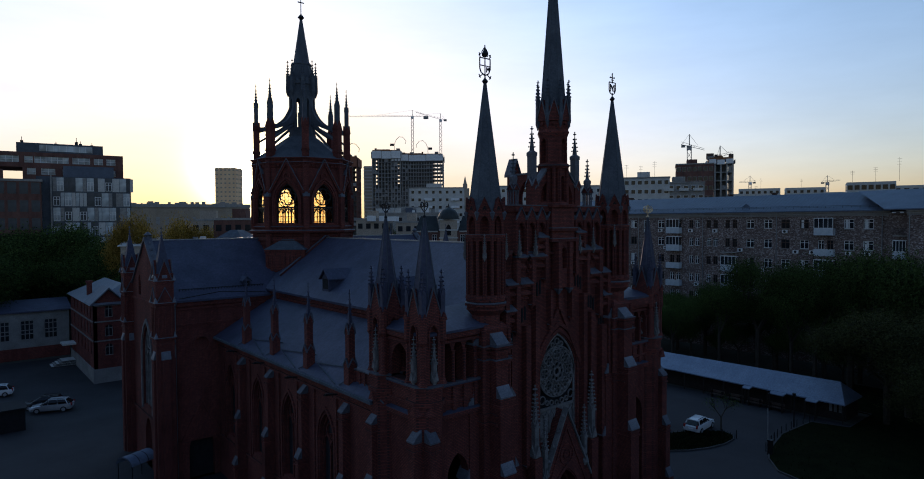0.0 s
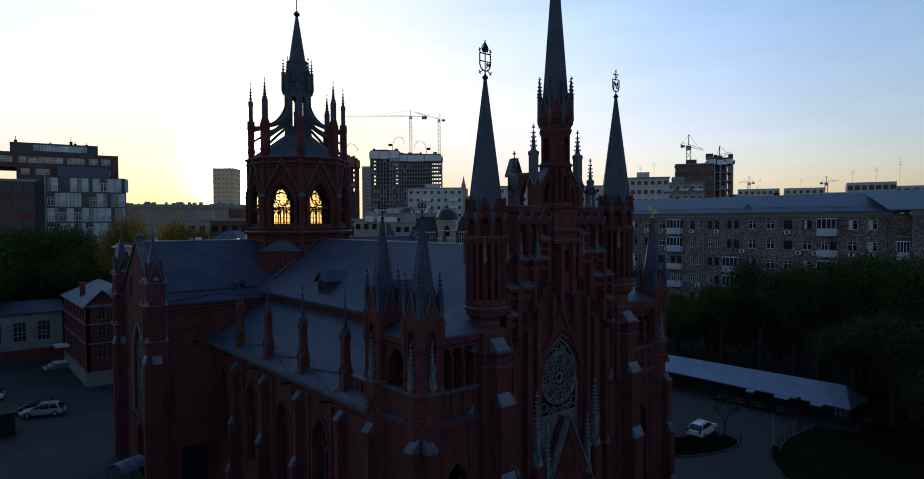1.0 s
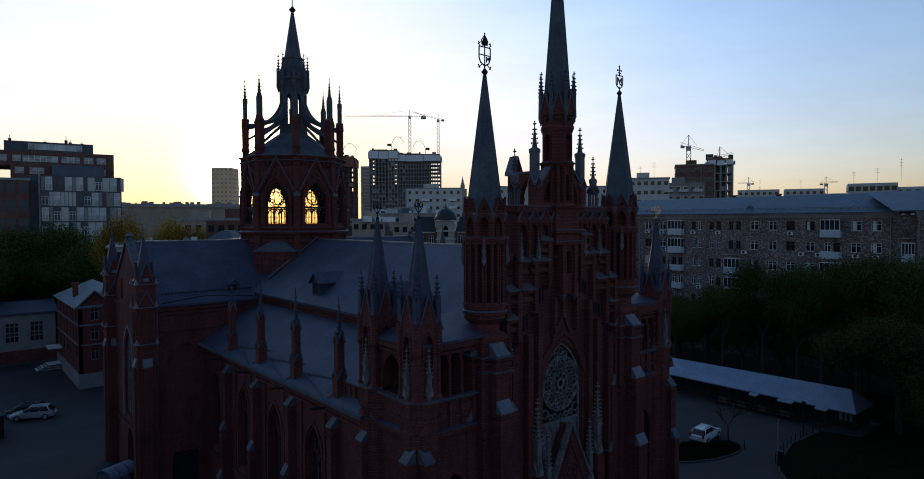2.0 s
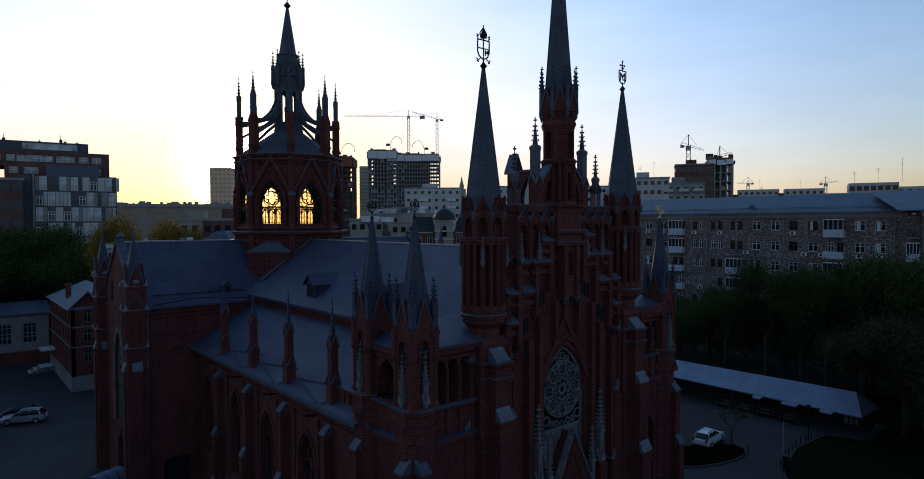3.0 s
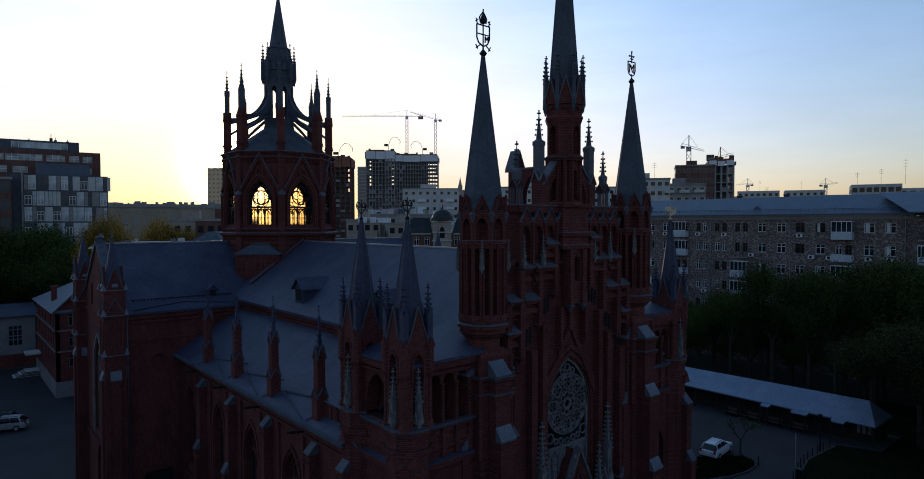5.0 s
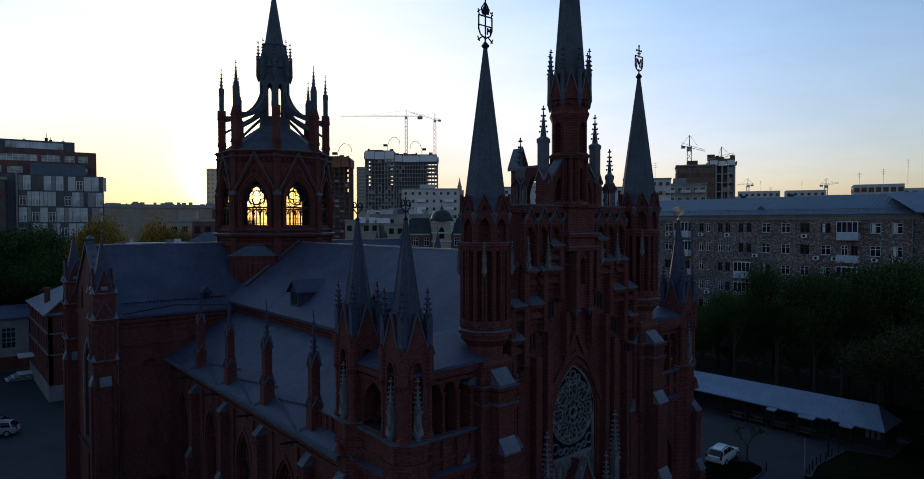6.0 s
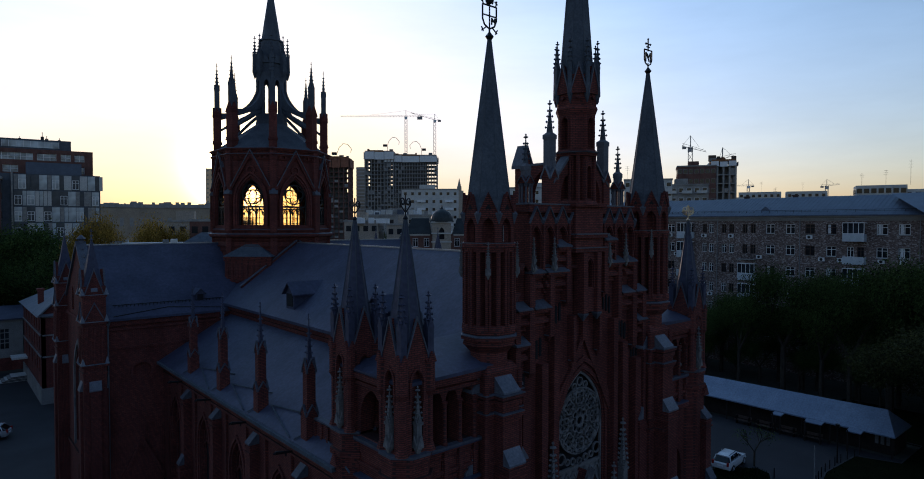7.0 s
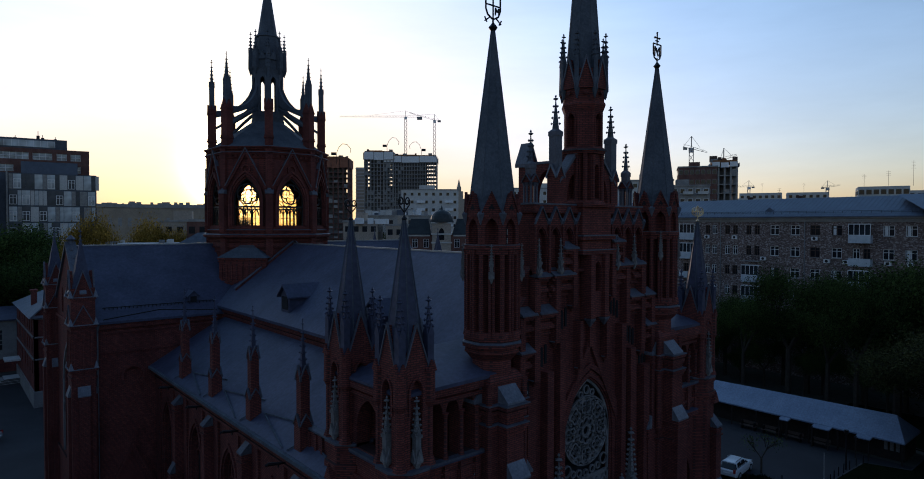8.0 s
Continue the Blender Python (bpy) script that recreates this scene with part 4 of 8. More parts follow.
ngon(bm, (0, 0), 0.36, 0.08, 44.85, 45.2, 8)
ngon(bm, (0, 0), 0.05, 0.04, 45.1, 47.2, 6)
box(bm, -0.35, 0.35, -0.04, 0.04, 46.4, 46.5)
part("finial", bm, IRON, lant)


# ---- west front ----
def niche_pinnacle(r, z0, h):
    """Pale stone pinnacle set on a tower's corner, standing on a bracket."""
    bm = stone_pinnacle(r, h * 0.42, h, 6)
    bm.transform(Matrix.Translation((0, 0, z0)))
    return bm


def around(n, name, data, parent, r, z=0.0, half=False, label="", ks=None):
    """One object on each side of an n-sided body, or on each corner (half)."""
    for k in (range(n) if ks is None else ks):
        a = -math.pi / 2 - 2 * math.pi * (k + (0.5 if half else 0)) / n
        place(name, data, parent, (r * math.cos(a), r * math.sin(a), z), math.degrees(a) + 90, label)


def octagon_ring(r, h, flare=0.0):
    bm = bmesh.new()
    ngon(bm, (0, 0), r, r + flare, 0, h, 8)
    return bm


def hip_rolls(parent, r0, r1, z0, z1, n=8, thick=0.022):
    """A lead roll along each arris of a spire."""
    bm = bmesh.new()
    a, b = Vector((0, -r0, z0)), Vector((0, -r1, z1))
    lo = [bm.verts.new(a + Vector(p)) for p in ((-thick, 0, 0), (0, -thick, 0), (thick, 0, 0))]
    hi = [bm.verts.new(b + Vector(p)) for p in ((-thick, 0, 0), (0, -thick, 0), (thick, 0, 0))]
    bm.faces.new(lo)
    bm.faces.new(hi)
    for k in range(3):
        bm.faces.new((lo[k], lo[(k + 1) % 3], hi[(k + 1) % 3], hi[k]))
    around(n, "hip_roll", mesh("hip_roll", bm, SPIRE), parent, 0.0, half=True)


def main_tower(x, y, dz):
    """Octagonal front tower: moulded foot, blind niches between colonnettes, a row of arches, gables and a slate spire."""
    s = 1.06
    R = s / math.cos(math.pi / 8)
    w = 2 * s * math.tan(math.pi / 8)
    bm = bmesh.new()
    ngon(bm, (0, 0), R * 0.56, R * 0.56, 12.0, 23.4, 8)
    body = part("front_tower", bm, BRICK, church, "", (x, y, dz))
    bm = bmesh.new()
    panel(bm, rect(-w / 2, w / 2, 18.2, 23.3), [rect(-w * 0.39, -w * 0.13, 18.65, 21.8), rect(w * 0.13, w * 0.39, 18.65, 21.8), arch(0, w * 0.6, 22.2, 22.78, 4)], s * 0.42)
    gablet(bm, Matrix.Translation((0, -0.03, 0)), w, 23.28, 0.95, 0.2)
    around(8, "tower_face", mesh("tower_face", bm, BRICK), body, s)
    for u in (-0.07, 0.07):
        bm = bmesh.new()
        ngon(bm, (u, 0), 0.062, 0.062, 18.6, 21.8, 8)
        ngon(bm, (u, 0), 0.062, 0.11, 21.8, 21.98, 8)
        ngon(bm, (u, 0), 0.11, 0.062, 18.5, 18.75, 8)
        around(8, "colonnette", mesh("colonnette", bm, BRICK), body, s + 0.03)
    bm = bmesh.new()
    ngon(bm, (0, 0), 0.13, 0.13, 18.4, 21.9, 4)
    around(8, "corner_strip", mesh("corner_strip", bm, BRICK), body, R - 0.13, half=True)
    bm = bmesh.new()
    lobes = [(j / 18 * math.tau, 0.1 + 0.04 * math.sin(3 * j / 18 * math.tau + math.pi)) for j in range(18)]
    slab(bm, [(r * math.cos(t), 23.66 + r * math.sin(t)) for t, r in lobes], 0.03)
    around(8, "trefoil", mesh("trefoil", bm, DARK), body, s + 0.045)
    for z, o, h in ((22.0, 0.06, 0.16), (18.36, 0.07, 0.14), (18.1, 0.12, 0.13), (17.86, 0.04, 0.1)):
        part("string_course", octagon_ring((s + o) / math.cos(math.pi / 8), h), BRICK, body, "", (0, 0, z))
        if z in (22.0, 18.1):
            part("drip_lip", octagon_ring((s + o + 0.015) / math.cos(math.pi / 8), 0.035), CAPSTONE, body, "", (0, 0, z + h))
    part("tower_foot", octagon_ring(R * 1.01, 0.5), BRICK, body, "", (0, 0, 17.85))
    bm = bmesh.new()
    ngon(bm, (0, 0), R * 0.74, R * 0.74, 16.2, 17.55, 8)
    ngon(bm, (0, 0), R * 0.76, R * 1.01, 17.55, 17.86, 8)
    part("corbel_ring", bm, BRICK, body)
    for z, o in ((18.5, 0.07), (18.26, 0.11)):
        bm = bmesh.new()
        ngon(bm, (0, 0), (s + o) / math.cos(math.pi / 8), (s + 0.04) / math.cos(math.pi / 8), z, z + (0.22 if z > 18.3 else 0.06), 8)
        part("coping", bm, BRICK if z > 18.3 else CAPSTONE, body)
    bm = bmesh.new()
    coping(bm, Matrix(), w * 1.02, 23.28, 0.98, 0.12, 0.05)
    around(8, "gable_coping", mesh("gable_coping", bm, BRICK), body, s + 0.08)
    bm = bmesh.new()
    ngon(bm, (0, 0), 0.02, 0.17, 22.98, 23.4, 4, 0)
    ngon(bm, (0, 0), 0.17, 0.1, 23.4, 23.5, 4, 0)
    around(8, "valley_stone", mesh("valley_stone", bm, CAPSTONE), body, R - 0.0, half=True)
    d = mesh("stone_pinnacle", niche_pinnacle(0.095, 0, 1.2), STONE)
    around(8, "stone_pinnacle", d, body, s + 0.14, 20.9, label="pale carved stone", ks=(1, 3, 5, 7))
    bm = bmesh.new()
    ngon(bm, (0, 0), 1.1, 0.98, 23.35, 24.0, 8)
    ngon(bm, (0, 0), 0.98, 0.06, 24.0, 30.95, 8)
    hip_rolls(body, 0.98, 0.07, 24.0, 30.9)
    return body, part("spire", bm, SPIRE, body)


def corner_turret(x, y):
    """Square turret with four corner piers, a gable on each face and an octagonal spire."""
    q = 0.63
    bm = bmesh.new()
    box(bm, -0.5, 0.5, -0.5, 0.5, 0, 18.2)
    body = part("corner_turret", bm, BRICK, church, "", (x, y, 0))
    bm = bmesh.new()
    panel(bm, [(-0.63, 14.2), (0.63, 14.2), (0.63, 17.6), (0, 19.4), (-0.63, 17.6)], [arch(0, 0.52, 14.4, 17.0, 4)], 0.2)
    ring(bm, Matrix.Translation((0, -0.05, 0)), arch(0, 0.64, 16.2, 17.0, 4), 0.09, 0.1)
    around(4, "turret_face", mesh("turret_face", bm, BRICK), body, 0.74)
    bm = bmesh.new()
    coping(bm, Matrix(), 1.3, 17.58, 1.86, 0.1, 0.05)
    around(4, "gable_coping", mesh("gable_coping", bm, CAPSTONE), body, 0.79)
    bm = bmesh.new()
    ngon(bm, (0, 0), 0.25, 0.25, 16.6, 17.75, 8)
    ngon(bm, (0, 0), 0.17, 0.17, 14.5, 16.5, 8)
    ngon(bm, (0, 0), 0.17, 0.29, 16.4, 16.62, 8)
    ngon(bm, (0, 0), 0.28, 0.17, 14.3, 14.6, 8)
    for k in range(4):
        gablet(bm, face_pose(k, 4, 0.24), 0.42, 17.7, 0.42, 0.12)
    d = mesh("corner_pier", bm, BRICK)
    bm = bmesh.new()
    ngon(bm, (0, 0), 0.2, 0.2, 17.75, 19.1, 4)
    for k in range(4):
        gablet(bm, face_pose(k, 4, 0.16), 0.32, 19.0, 0.4, 0.08)
    crocket_spire(bm, 0.13, 19.1, 20.2, 5, 4, 0.075)
    e = mesh("finial", bm, SLATE)
    for k in range(4):
        a = math.pi / 4 + k * math.pi / 2
        p = place("corner_pier", d, body, (q * math.sqrt(2) * math.cos(a), q * math.sqrt(2) * math.sin(a), 0), math.degrees(a) + 45)
        place("finial", e, body, (q * math.sqrt(2) * math.cos(a), q * math.sqrt(2) * math.sin(a), 0), math.degrees(a) + 45, "slate-grey crocketed finial")
    for z, o, h, mat in ((14.0, 0.32, 0.2, BRICK), (13.6, 0.2, 0.25, BRICK), (13.2, 0.36, 0.24, BRICK), (14.2, 0.34, 0.1, CAPSTONE), (12.75, 0.26, 0.2, BRICK)):
        bm = bmesh.new()
        ngon(bm, (0, 0), (0.66 + o) / math.cos(math.pi / 8), (0.66 + o) / math.cos(math.pi / 8), z, z + h, 8)
        part("string_course", bm, mat, body)
    part("turret_foot", octagon_ring(0.98, 14.2), BRICK, body)
    d = mesh("stone_pinnacle", niche_pinnacle(0.165, 0, 2.05), STONE)
    around(4, "stone_pinnacle", d, body, 0.76, 14.6, label="pale carved stone")
    bm = bmesh.new()
    ngon(bm, (0, 0), 0.74, 0.7, 17.6, 18.7, 8)
    ngon(bm, (0, 0), 0.7, 0.04, 18.7, 23.2, 8)
    hip_rolls(body, 0.7, 0.05, 18.7, 23.2)
    sp = part("spire", bm, SLATE, body)
    return body, sp


def rod(bm, a, b, r, n=5):
    """A round bar between two points."""
    t = (b - a)
    if t.length < 1e-6:
        return
    m = Matrix.Translation(a) @ t.to_track_quat("Z", "Y").to_matrix().to_4x4()
    lo = [bm.verts.new(m @ Vector((r * math.cos(k / n * math.tau), r * math.sin(k / n * math.tau), 0))) for k in range(n)]
    hi = [bm.verts.new(m @ Vector((r * math.cos(k / n * math.tau), r * math.sin(k / n * math.tau), t.length))) for k in range(n)]
    bm.faces.new(lo)
    bm.faces.new(hi)
    for k in range(n):
        bm.faces.new((lo[k], lo[(k + 1) % n], hi[(k + 1) % n], hi[k]))


def rods(bm, pts, r, m=None):
    m = m or Matrix()
    v = [m @ Vector((u, 0, w)) for u, w in pts]
    for a, b in zip(v, v[1:]):
        rod(bm, a, b, r)


def ball(bm, z, r):
    ngon(bm, (0, 0), r * 0.25, r, z - r * 1.1, z, 8)
    ngon(bm, (0, 0), r, r * 0.2, z, z + r * 1.1, 8)


def shield(bm, z, w, h):
    rods(bm, [(-w / 2, z + h), (w / 2, z + h), (w / 2, z + h * 0.4), (w * 0.36, z + h * 0.15), (0, z), (-w * 0.36, z + h * 0.15), (-w / 2, z + h * 0.4), (-w / 2, z + h)], 0.055)


TOWERS = {}
for sx, dz in ((-1, 0.0), (1, 0.45)):
    body, sp = main_tower(sx * 6.0, 0.0, dz)
    TOWERS[sx] = body
    fit = Matrix.Translation((0, 0, 31.0)) @ Matrix.Diagonal((0.72, 0.72, 0.66, 1)) @ Matrix.Translation((0, 0, -31.0))

    def iron(name, bm, parent, label=""):
        bm.transform(fit)
        return part(name, bm, IRON, parent, label)

    bm = bmesh.new()
    ball(bm, 30.95, 0.27)
    ngon(bm, (0, 0), 0.06, 0.05, 31.2, 31.6, 6)
    knop = iron("emblem", bm, body, "wrought-iron heraldic shield on the tip")
    bm = bmesh.new()
    if sx < 0:
        shield(bm, 31.45, 1.12, 1.5)
        iron("shield", bm, knop)
        for line in ([(0, 31.5), (0, 33.1)], [(-0.55, 32.3), (0.55, 32.3)], [(0.18, 31.75), (0.18, 32.2), (0.32, 31.95), (0.44, 32.2), (0.44, 31.8)]):
            bm = bmesh.new()
            rods(bm, line, 0.05)
            iron("bar", bm, knop)
        for u in (-0.5, 0.5):
            for line in ([(u * 0.5, 31.55), (u * 1.25, 31.25)], [(u * 1.3, 31.5), (u * 0.95, 31.2)], [(u, 32.95), (u * 1.2, 33.35)], [(u * 0.85, 33.3), (u * 1.3, 33.12)], [(u * 0.5, 33.1), (u * 0.65, 33.45), (u * 0.25, 33.75), (0, 33.9)]):
                bm = bmesh.new()
                rods(bm, line, 0.045)
                iron("scroll", bm, knop)
        bm = bmesh.new()
        ngon(bm, (0, 0), 0.2, 0.26, 33.1, 33.3, 8)
        ngon(bm, (0, 0), 0.26, 0.04, 33.3, 33.8, 8)
        rods(bm, [(0, 33.7), (0, 34.1)], 0.05)
        iron("crown", bm, knop)
    else:
        shield(bm, 31.4, 1.0, 1.3)
        iron("shield", bm, knop)
        for line in ([(-0.3, 31.7), (-0.3, 32.5), (0, 32.0), (0.3, 32.5), (0.3, 31.7)], [(-0.12, 32.4), (0.12, 31.75)], [(0, 32.6), (0, 33.6)], [(-0.3, 33.2), (0.3, 33.2)], [(-0.2, 32.95), (0.2, 32.95)]):
            bm = bmesh.new()
            rods(bm, line, 0.055)
            iron("bar", bm, knop)
        for u, z in ((0, 33.6), (-0.3, 33.2), (0.3, 33.2)):
            bm = bmesh.new()
            knob(bm, u, 0, z, 0.11)
            iron("knop", bm, knop)

# piers under the front towers, with offsets of grey coping
for sx in (-1, 1):
    dz = 0.35 if sx > 0 else 0
    bm = bmesh.new()
    box(bm, -0.95, 0.95, -0.85, 1.0, 0, 16.75 + dz)
    pier = part("tower_pier", bm, BRICK, church, "", (sx * 6.0, 0, 0))
    for z, o in ((15.72, 0.16), (15.5, 0.1), (14.95, 0.14), (14.78, 0.08), (11.9, 0.1), (11.4, 0.12)):
        bm = bmesh.new()
        tee = lambda e: [(-0.95 - e, 1.0), (-0.95 - e, -0.85 - e), (-0.48 - e, -0.85 - e), (-0.48 - e, -1.35 - e), (0.48 + e, -1.35 - e), (0.48 + e, -0.85 - e), (0.95 + e, -0.85 - e), (0.95 + e, 1.0)]
        plan(bm, tee(o), z + dz, z + 0.15 + dz)
        part("string_course", bm, BRICK, pier)
        if o > 0.13:
            bm = bmesh.new()
            plan(bm, tee(o + 0.03), z + 0.15 + dz, z + 0.2 + dz)
            part("drip_lip", bm, CAPSTONE, pier)
    for e in (-0.98, 0.98):
        bm = bmesh.new()
        ngon(bm, (e, -0.88), 0.13, 0.13, 12.1 + dz, 16.75 + dz, 8)
        part("corner_shaft", bm, BRICK, pier)
    for bx, by, yaw in ((sx * 6.0, -0.85, 0), (sx * 6.95, 0.0, 90 * sx), (sx * 5.05, -0.3, -90 * sx)):
        e = 0.0 if sx < 0 else -0.1
        buttress(bx, by, yaw, [(8.7 + e, 1.1), (13.0 + e, 0.85), (15.95 + 0.9 * dz, 0.52)] if yaw == 0 else [(8.35 + e, 0.95), (12.6 + e, 0.7), (15.95 + 0.9 * dz, 0.36)], 0.95 if yaw == 0 else 0.85, cap=LEAD_CAP)
    bm = bmesh.new()
    ngon(bm, (0, 0.05), 1.36, 1.36, 16.7 + dz, 16.82 + dz, 4)
    ngon(bm, (0, 0.05), 1.3, 1.0, 16.82 + dz, 17.1 + dz, 4)
    part("broach", bm, BRICK, pier)

# front wall between the towers
bm = bmesh.new()
half = [(4.8, 0), (4.8, 19.3), (4.2, 19.9), (4.2, 20.9), (3.9, 21.2), (3.9, 23.75)]
outer = [(-u, v) for u, v in half] + [(u, v) for u, v in reversed(half)]
ROSE = arch(0, 3.45, 9.0, 13.1, 8, 0.84)
panel(bm, outer, [ROSE, arch(0, 2.6, 0.0, 4.6, 6)], 1.1, Matrix.Translation((0, -0.25, 0)))
front = part("front_wall", bm, BRICK, church)
bm = bmesh.new()
slab(bm, ROSE, 0.04, Matrix.Translation((0, 0.1, 0)))
rosewin = part("rose_window", bm, LEADED_PANE, church)
m = Matrix.Translation((0, -0.18, 0))


def circle(cx, cz, r, n=12):
    return [(cx + r * math.cos(k / n * math.tau), cz + r * math.sin(k / n * math.tau)) for k in range(n + 1)]


def foil(cx, cz, r, n, turn=0.0, deep=0.5, steps=24):
    """The outline of an n-lobed opening: circles of half its size round the middle."""
    out = []
    for k in range(steps):
        a = k / steps * math.tau
        f = 0.0
        if n > 1:
            f = (a - turn + math.pi / n) % (math.tau / n) - math.pi / n
        q = r if n < 2 else r * (0.5 * math.cos(f) + math.sqrt(max(0.25 - (0.5 * math.sin(f)) ** 2, 0.0)))
        out.append((cx + q * math.cos(a), cz + q * math.sin(a)))
    return out


RC = (0.0, 13.25)
bars_of_rose = [(ROSE + ROSE[:1], 0.24), (circle(*RC, 1.62, 32), 0.08), (circle(*RC, 0.24, 12), 0.06), (circle(*RC, 0.7, 24), 0.05)]
for k in range(8):
    a = k * math.pi / 4
    b = a + math.pi / 8
    big = (RC[0] + 1.14 * math.cos(a), RC[1] + 1.14 * math.sin(a))
    bars_of_rose.append((circle(RC[0] + 0.47 * math.cos(a), RC[1] + 0.47 * math.sin(a), 0.18, 12), 0.075))
    bars_of_rose.append((circle(*big, 0.44, 18), 0.07))
    for j in range(4):
        c = a + math.pi / 4 + j * math.pi / 2
        bars_of_rose.append((circle(big[0] + 0.2 * math.cos(c), big[1] + 0.2 * math.sin(c), 0.165, 10), 0.065))
    bars_of_rose.append((circle(RC[0] + 0.8 * math.cos(b), RC[1] + 0.8 * math.sin(b), 0.1, 8), 0.06))
    line = foil(RC[0] + 1.44 * math.cos(b), RC[1] + 1.44 * math.sin(b), 0.16, 3, b, 0.4, 15)
    bars_of_rose.append((line + line[:1], 0.045))
for cx, cz, r in ((0, 15.2, 0.2), (-0.42, 15.0, 0.15), (0.42, 15.0, 0.15), (-1.36, 11.6, 0.26), (1.36, 11.6, 0.26), (-0.5, 11.3, 0.17), (0.5, 11.3, 0.17), (-0.92, 11.36, 0.15), (0.92, 11.36, 0.15), (0, 11.22, 0.16)):
    bars_of_rose.append((circle(cx, cz, r, 12), 0.05))
bars_of_rose += [([(-1.68, 11.0), (1.68, 11.0)], 0.14), ([(-1.68, 9.2), (1.68, 9.2)], 0.16)]
for k in range(7):
    bars_of_rose.append((arch(-1.38 + 0.46 * k, 0.42, 9.15, 10.4, 4), 0.07))
bm = bmesh.new()
slab(bm, rect(-1.7, 1.7, 9.05, 10.98), 0.05, Matrix.Translation((0, -0.1, 0)))
part("blind_arcade", bm, STONE, rosewin, "pale stone panel with blind lancets")
for line, wide in bars_of_rose:
    strip(rosewin, STONE, m, line, wide * 1.12, 0.1)
bm = bmesh.new()
ring(bm, Matrix.Translation((0, -0.34, 0)), arch(0, 3.85, 9.2, 13.05, 16, 0.82), 0.2, 0.2)
part("hood_mould", bm, BRICK, rosewin)
bm = bmesh.new()
ring(bm, Matrix.Translation((0, -0.4, 0)), arch(0, 4.4, 9.2, 13.05, 16, 0.82), 0.24, 0.25)
part("brick_order", bm, BRICK, rosewin)
# steep brick hood over the rose
bm = bmesh.new()
ring(bm, Matrix.Translation((0, -0.42, 0)), [(-2.1, 13.6), (0, 17.6), (2.1, 13.6)], 0.26, 0.25)
box(bm, -0.2, 0.2, -0.5, -0.2, 17.3, 20.6)
part("hood_gable", bm, BRICK, front)

# raking steps of sloping ledges, with hanging pilaster strips and slit windows
for sx in (-1, 1):
    dz = 0.25 if sx > 0 else 0.0
    for u0, u1, z in ((1.5, 3.0, 20.75), (3.15, 4.05, 20.75), (2.75, 3.85, 19.15), (4.0, 4.95, 19.15), (4.15, 5.05, 17.6), (1.3, 2.3, 21.9)):
        w = u1 - u0
        c = sx * (u0 + u1) / 2
        bm = bmesh.new()
        sloped_cap(bm, w, 0.52, 0.36, Matrix.Translation((c, -0.76, z + dz)), 0.05)
        ledge = part("ledge", bm, CAPSTONE, church)
        bm = bmesh.new()
        steps = [(-0.2, 0.0), (-0.72, 0.0), (-0.72, 0.1), (-0.6, 0.1), (-0.6, 0.22), (-0.34, 0.22), (-0.34, 0.4), (-0.5, 0.4), (-0.5, 0.5), (-0.6, 0.5), (-0.6, 0.66), (-0.34, 0.66), (-0.34, 0.86), (-0.4, 0.86), (-0.4, 0.95), (-0.2, 0.95)]
        run(bm, [(y, z + dz - d) for y, d in steps], c - w / 2 + 0.07, c + w / 2 - 0.07)
        part("ledge_moulding", bm, BRICK, ledge)
    for u, z0, z1, w in ((1.45, 19.3, 21.9, 0.3), (1.0, 16.4, 18.6, 0.2), (2.62, 17.8, 20.7, 0.3), (3.95, 16.3, 20.7, 0.34), (4.85, 15.0, 19.1, 0.3), (3.1, 8.0, 16.6, 0.42), (2.3, 8.0, 17.9, 0.36), (4.3, 0.0, 15.6, 0.5)):
        c = sx * u
        bm = bmesh.new()
        box(bm, c - w / 2, c + w / 2, -0.66, -0.2, z0 + dz, z1 + dz)
        shaft = part("pilaster", bm, BRICK, church)
        bm = bmesh.new()
        ngon(bm, (c, -0.42), 0.04, w * 0.66, z0 - 0.26 + dz, z0 + 0.02 + dz, 4)
        part("corbel", bm, BRICK, shaft)
        bm = bmesh.new()
        ngon(bm, (c, -0.42), w * 0.78, w * 0.7, z0 + 0.02 + dz, z0 + 0.08 + dz, 4)
        part("drip_lip", bm, CAPSTONE, shaft)
    for u, z in ((1.95, 18.4), (3.3, 16.9), (4.4, 15.4)):
        for j in range(3):
            bm = bmesh.new()
            slab(bm, arch(sx * (u - 0.25 + 0.25 * j), 0.14, z + dz - 0.12 * j, z + 0.75 + dz - 0.12 * j, 3), 0.1, Matrix.Translation((0, -0.3, 0)))
            part("slit_window", bm, DARK, front)

# arcade of gablets under the parapet
bm = bmesh.new()
box(bm, -4.0, 4.0, -0.45, 0.85, 23.5, 23.85)
part("parapet", bm, BRICK, front)
bm = bmesh.new()
box(bm, -4.05, 4.05, -0.5, 0.9, 23.85, 23.92)
part("parapet_coping", bm, CAPSTONE, front)
bm = bmesh.new()
panel(bm, rect(-0.45, 0.45, 20.85, 23.2), [arch(0, 0.62, 21.0, 22.3, 5)], 0.25)
ring(bm, Matrix.Translation((0, -0.06, 0)), arch(0, 0.74, 21.6, 22.3, 5), 0.07, 0.1)
gablet(bm, Matrix.Translation((0, -0.04, 0)), 0.86, 22.9, 0.8, 0.3)
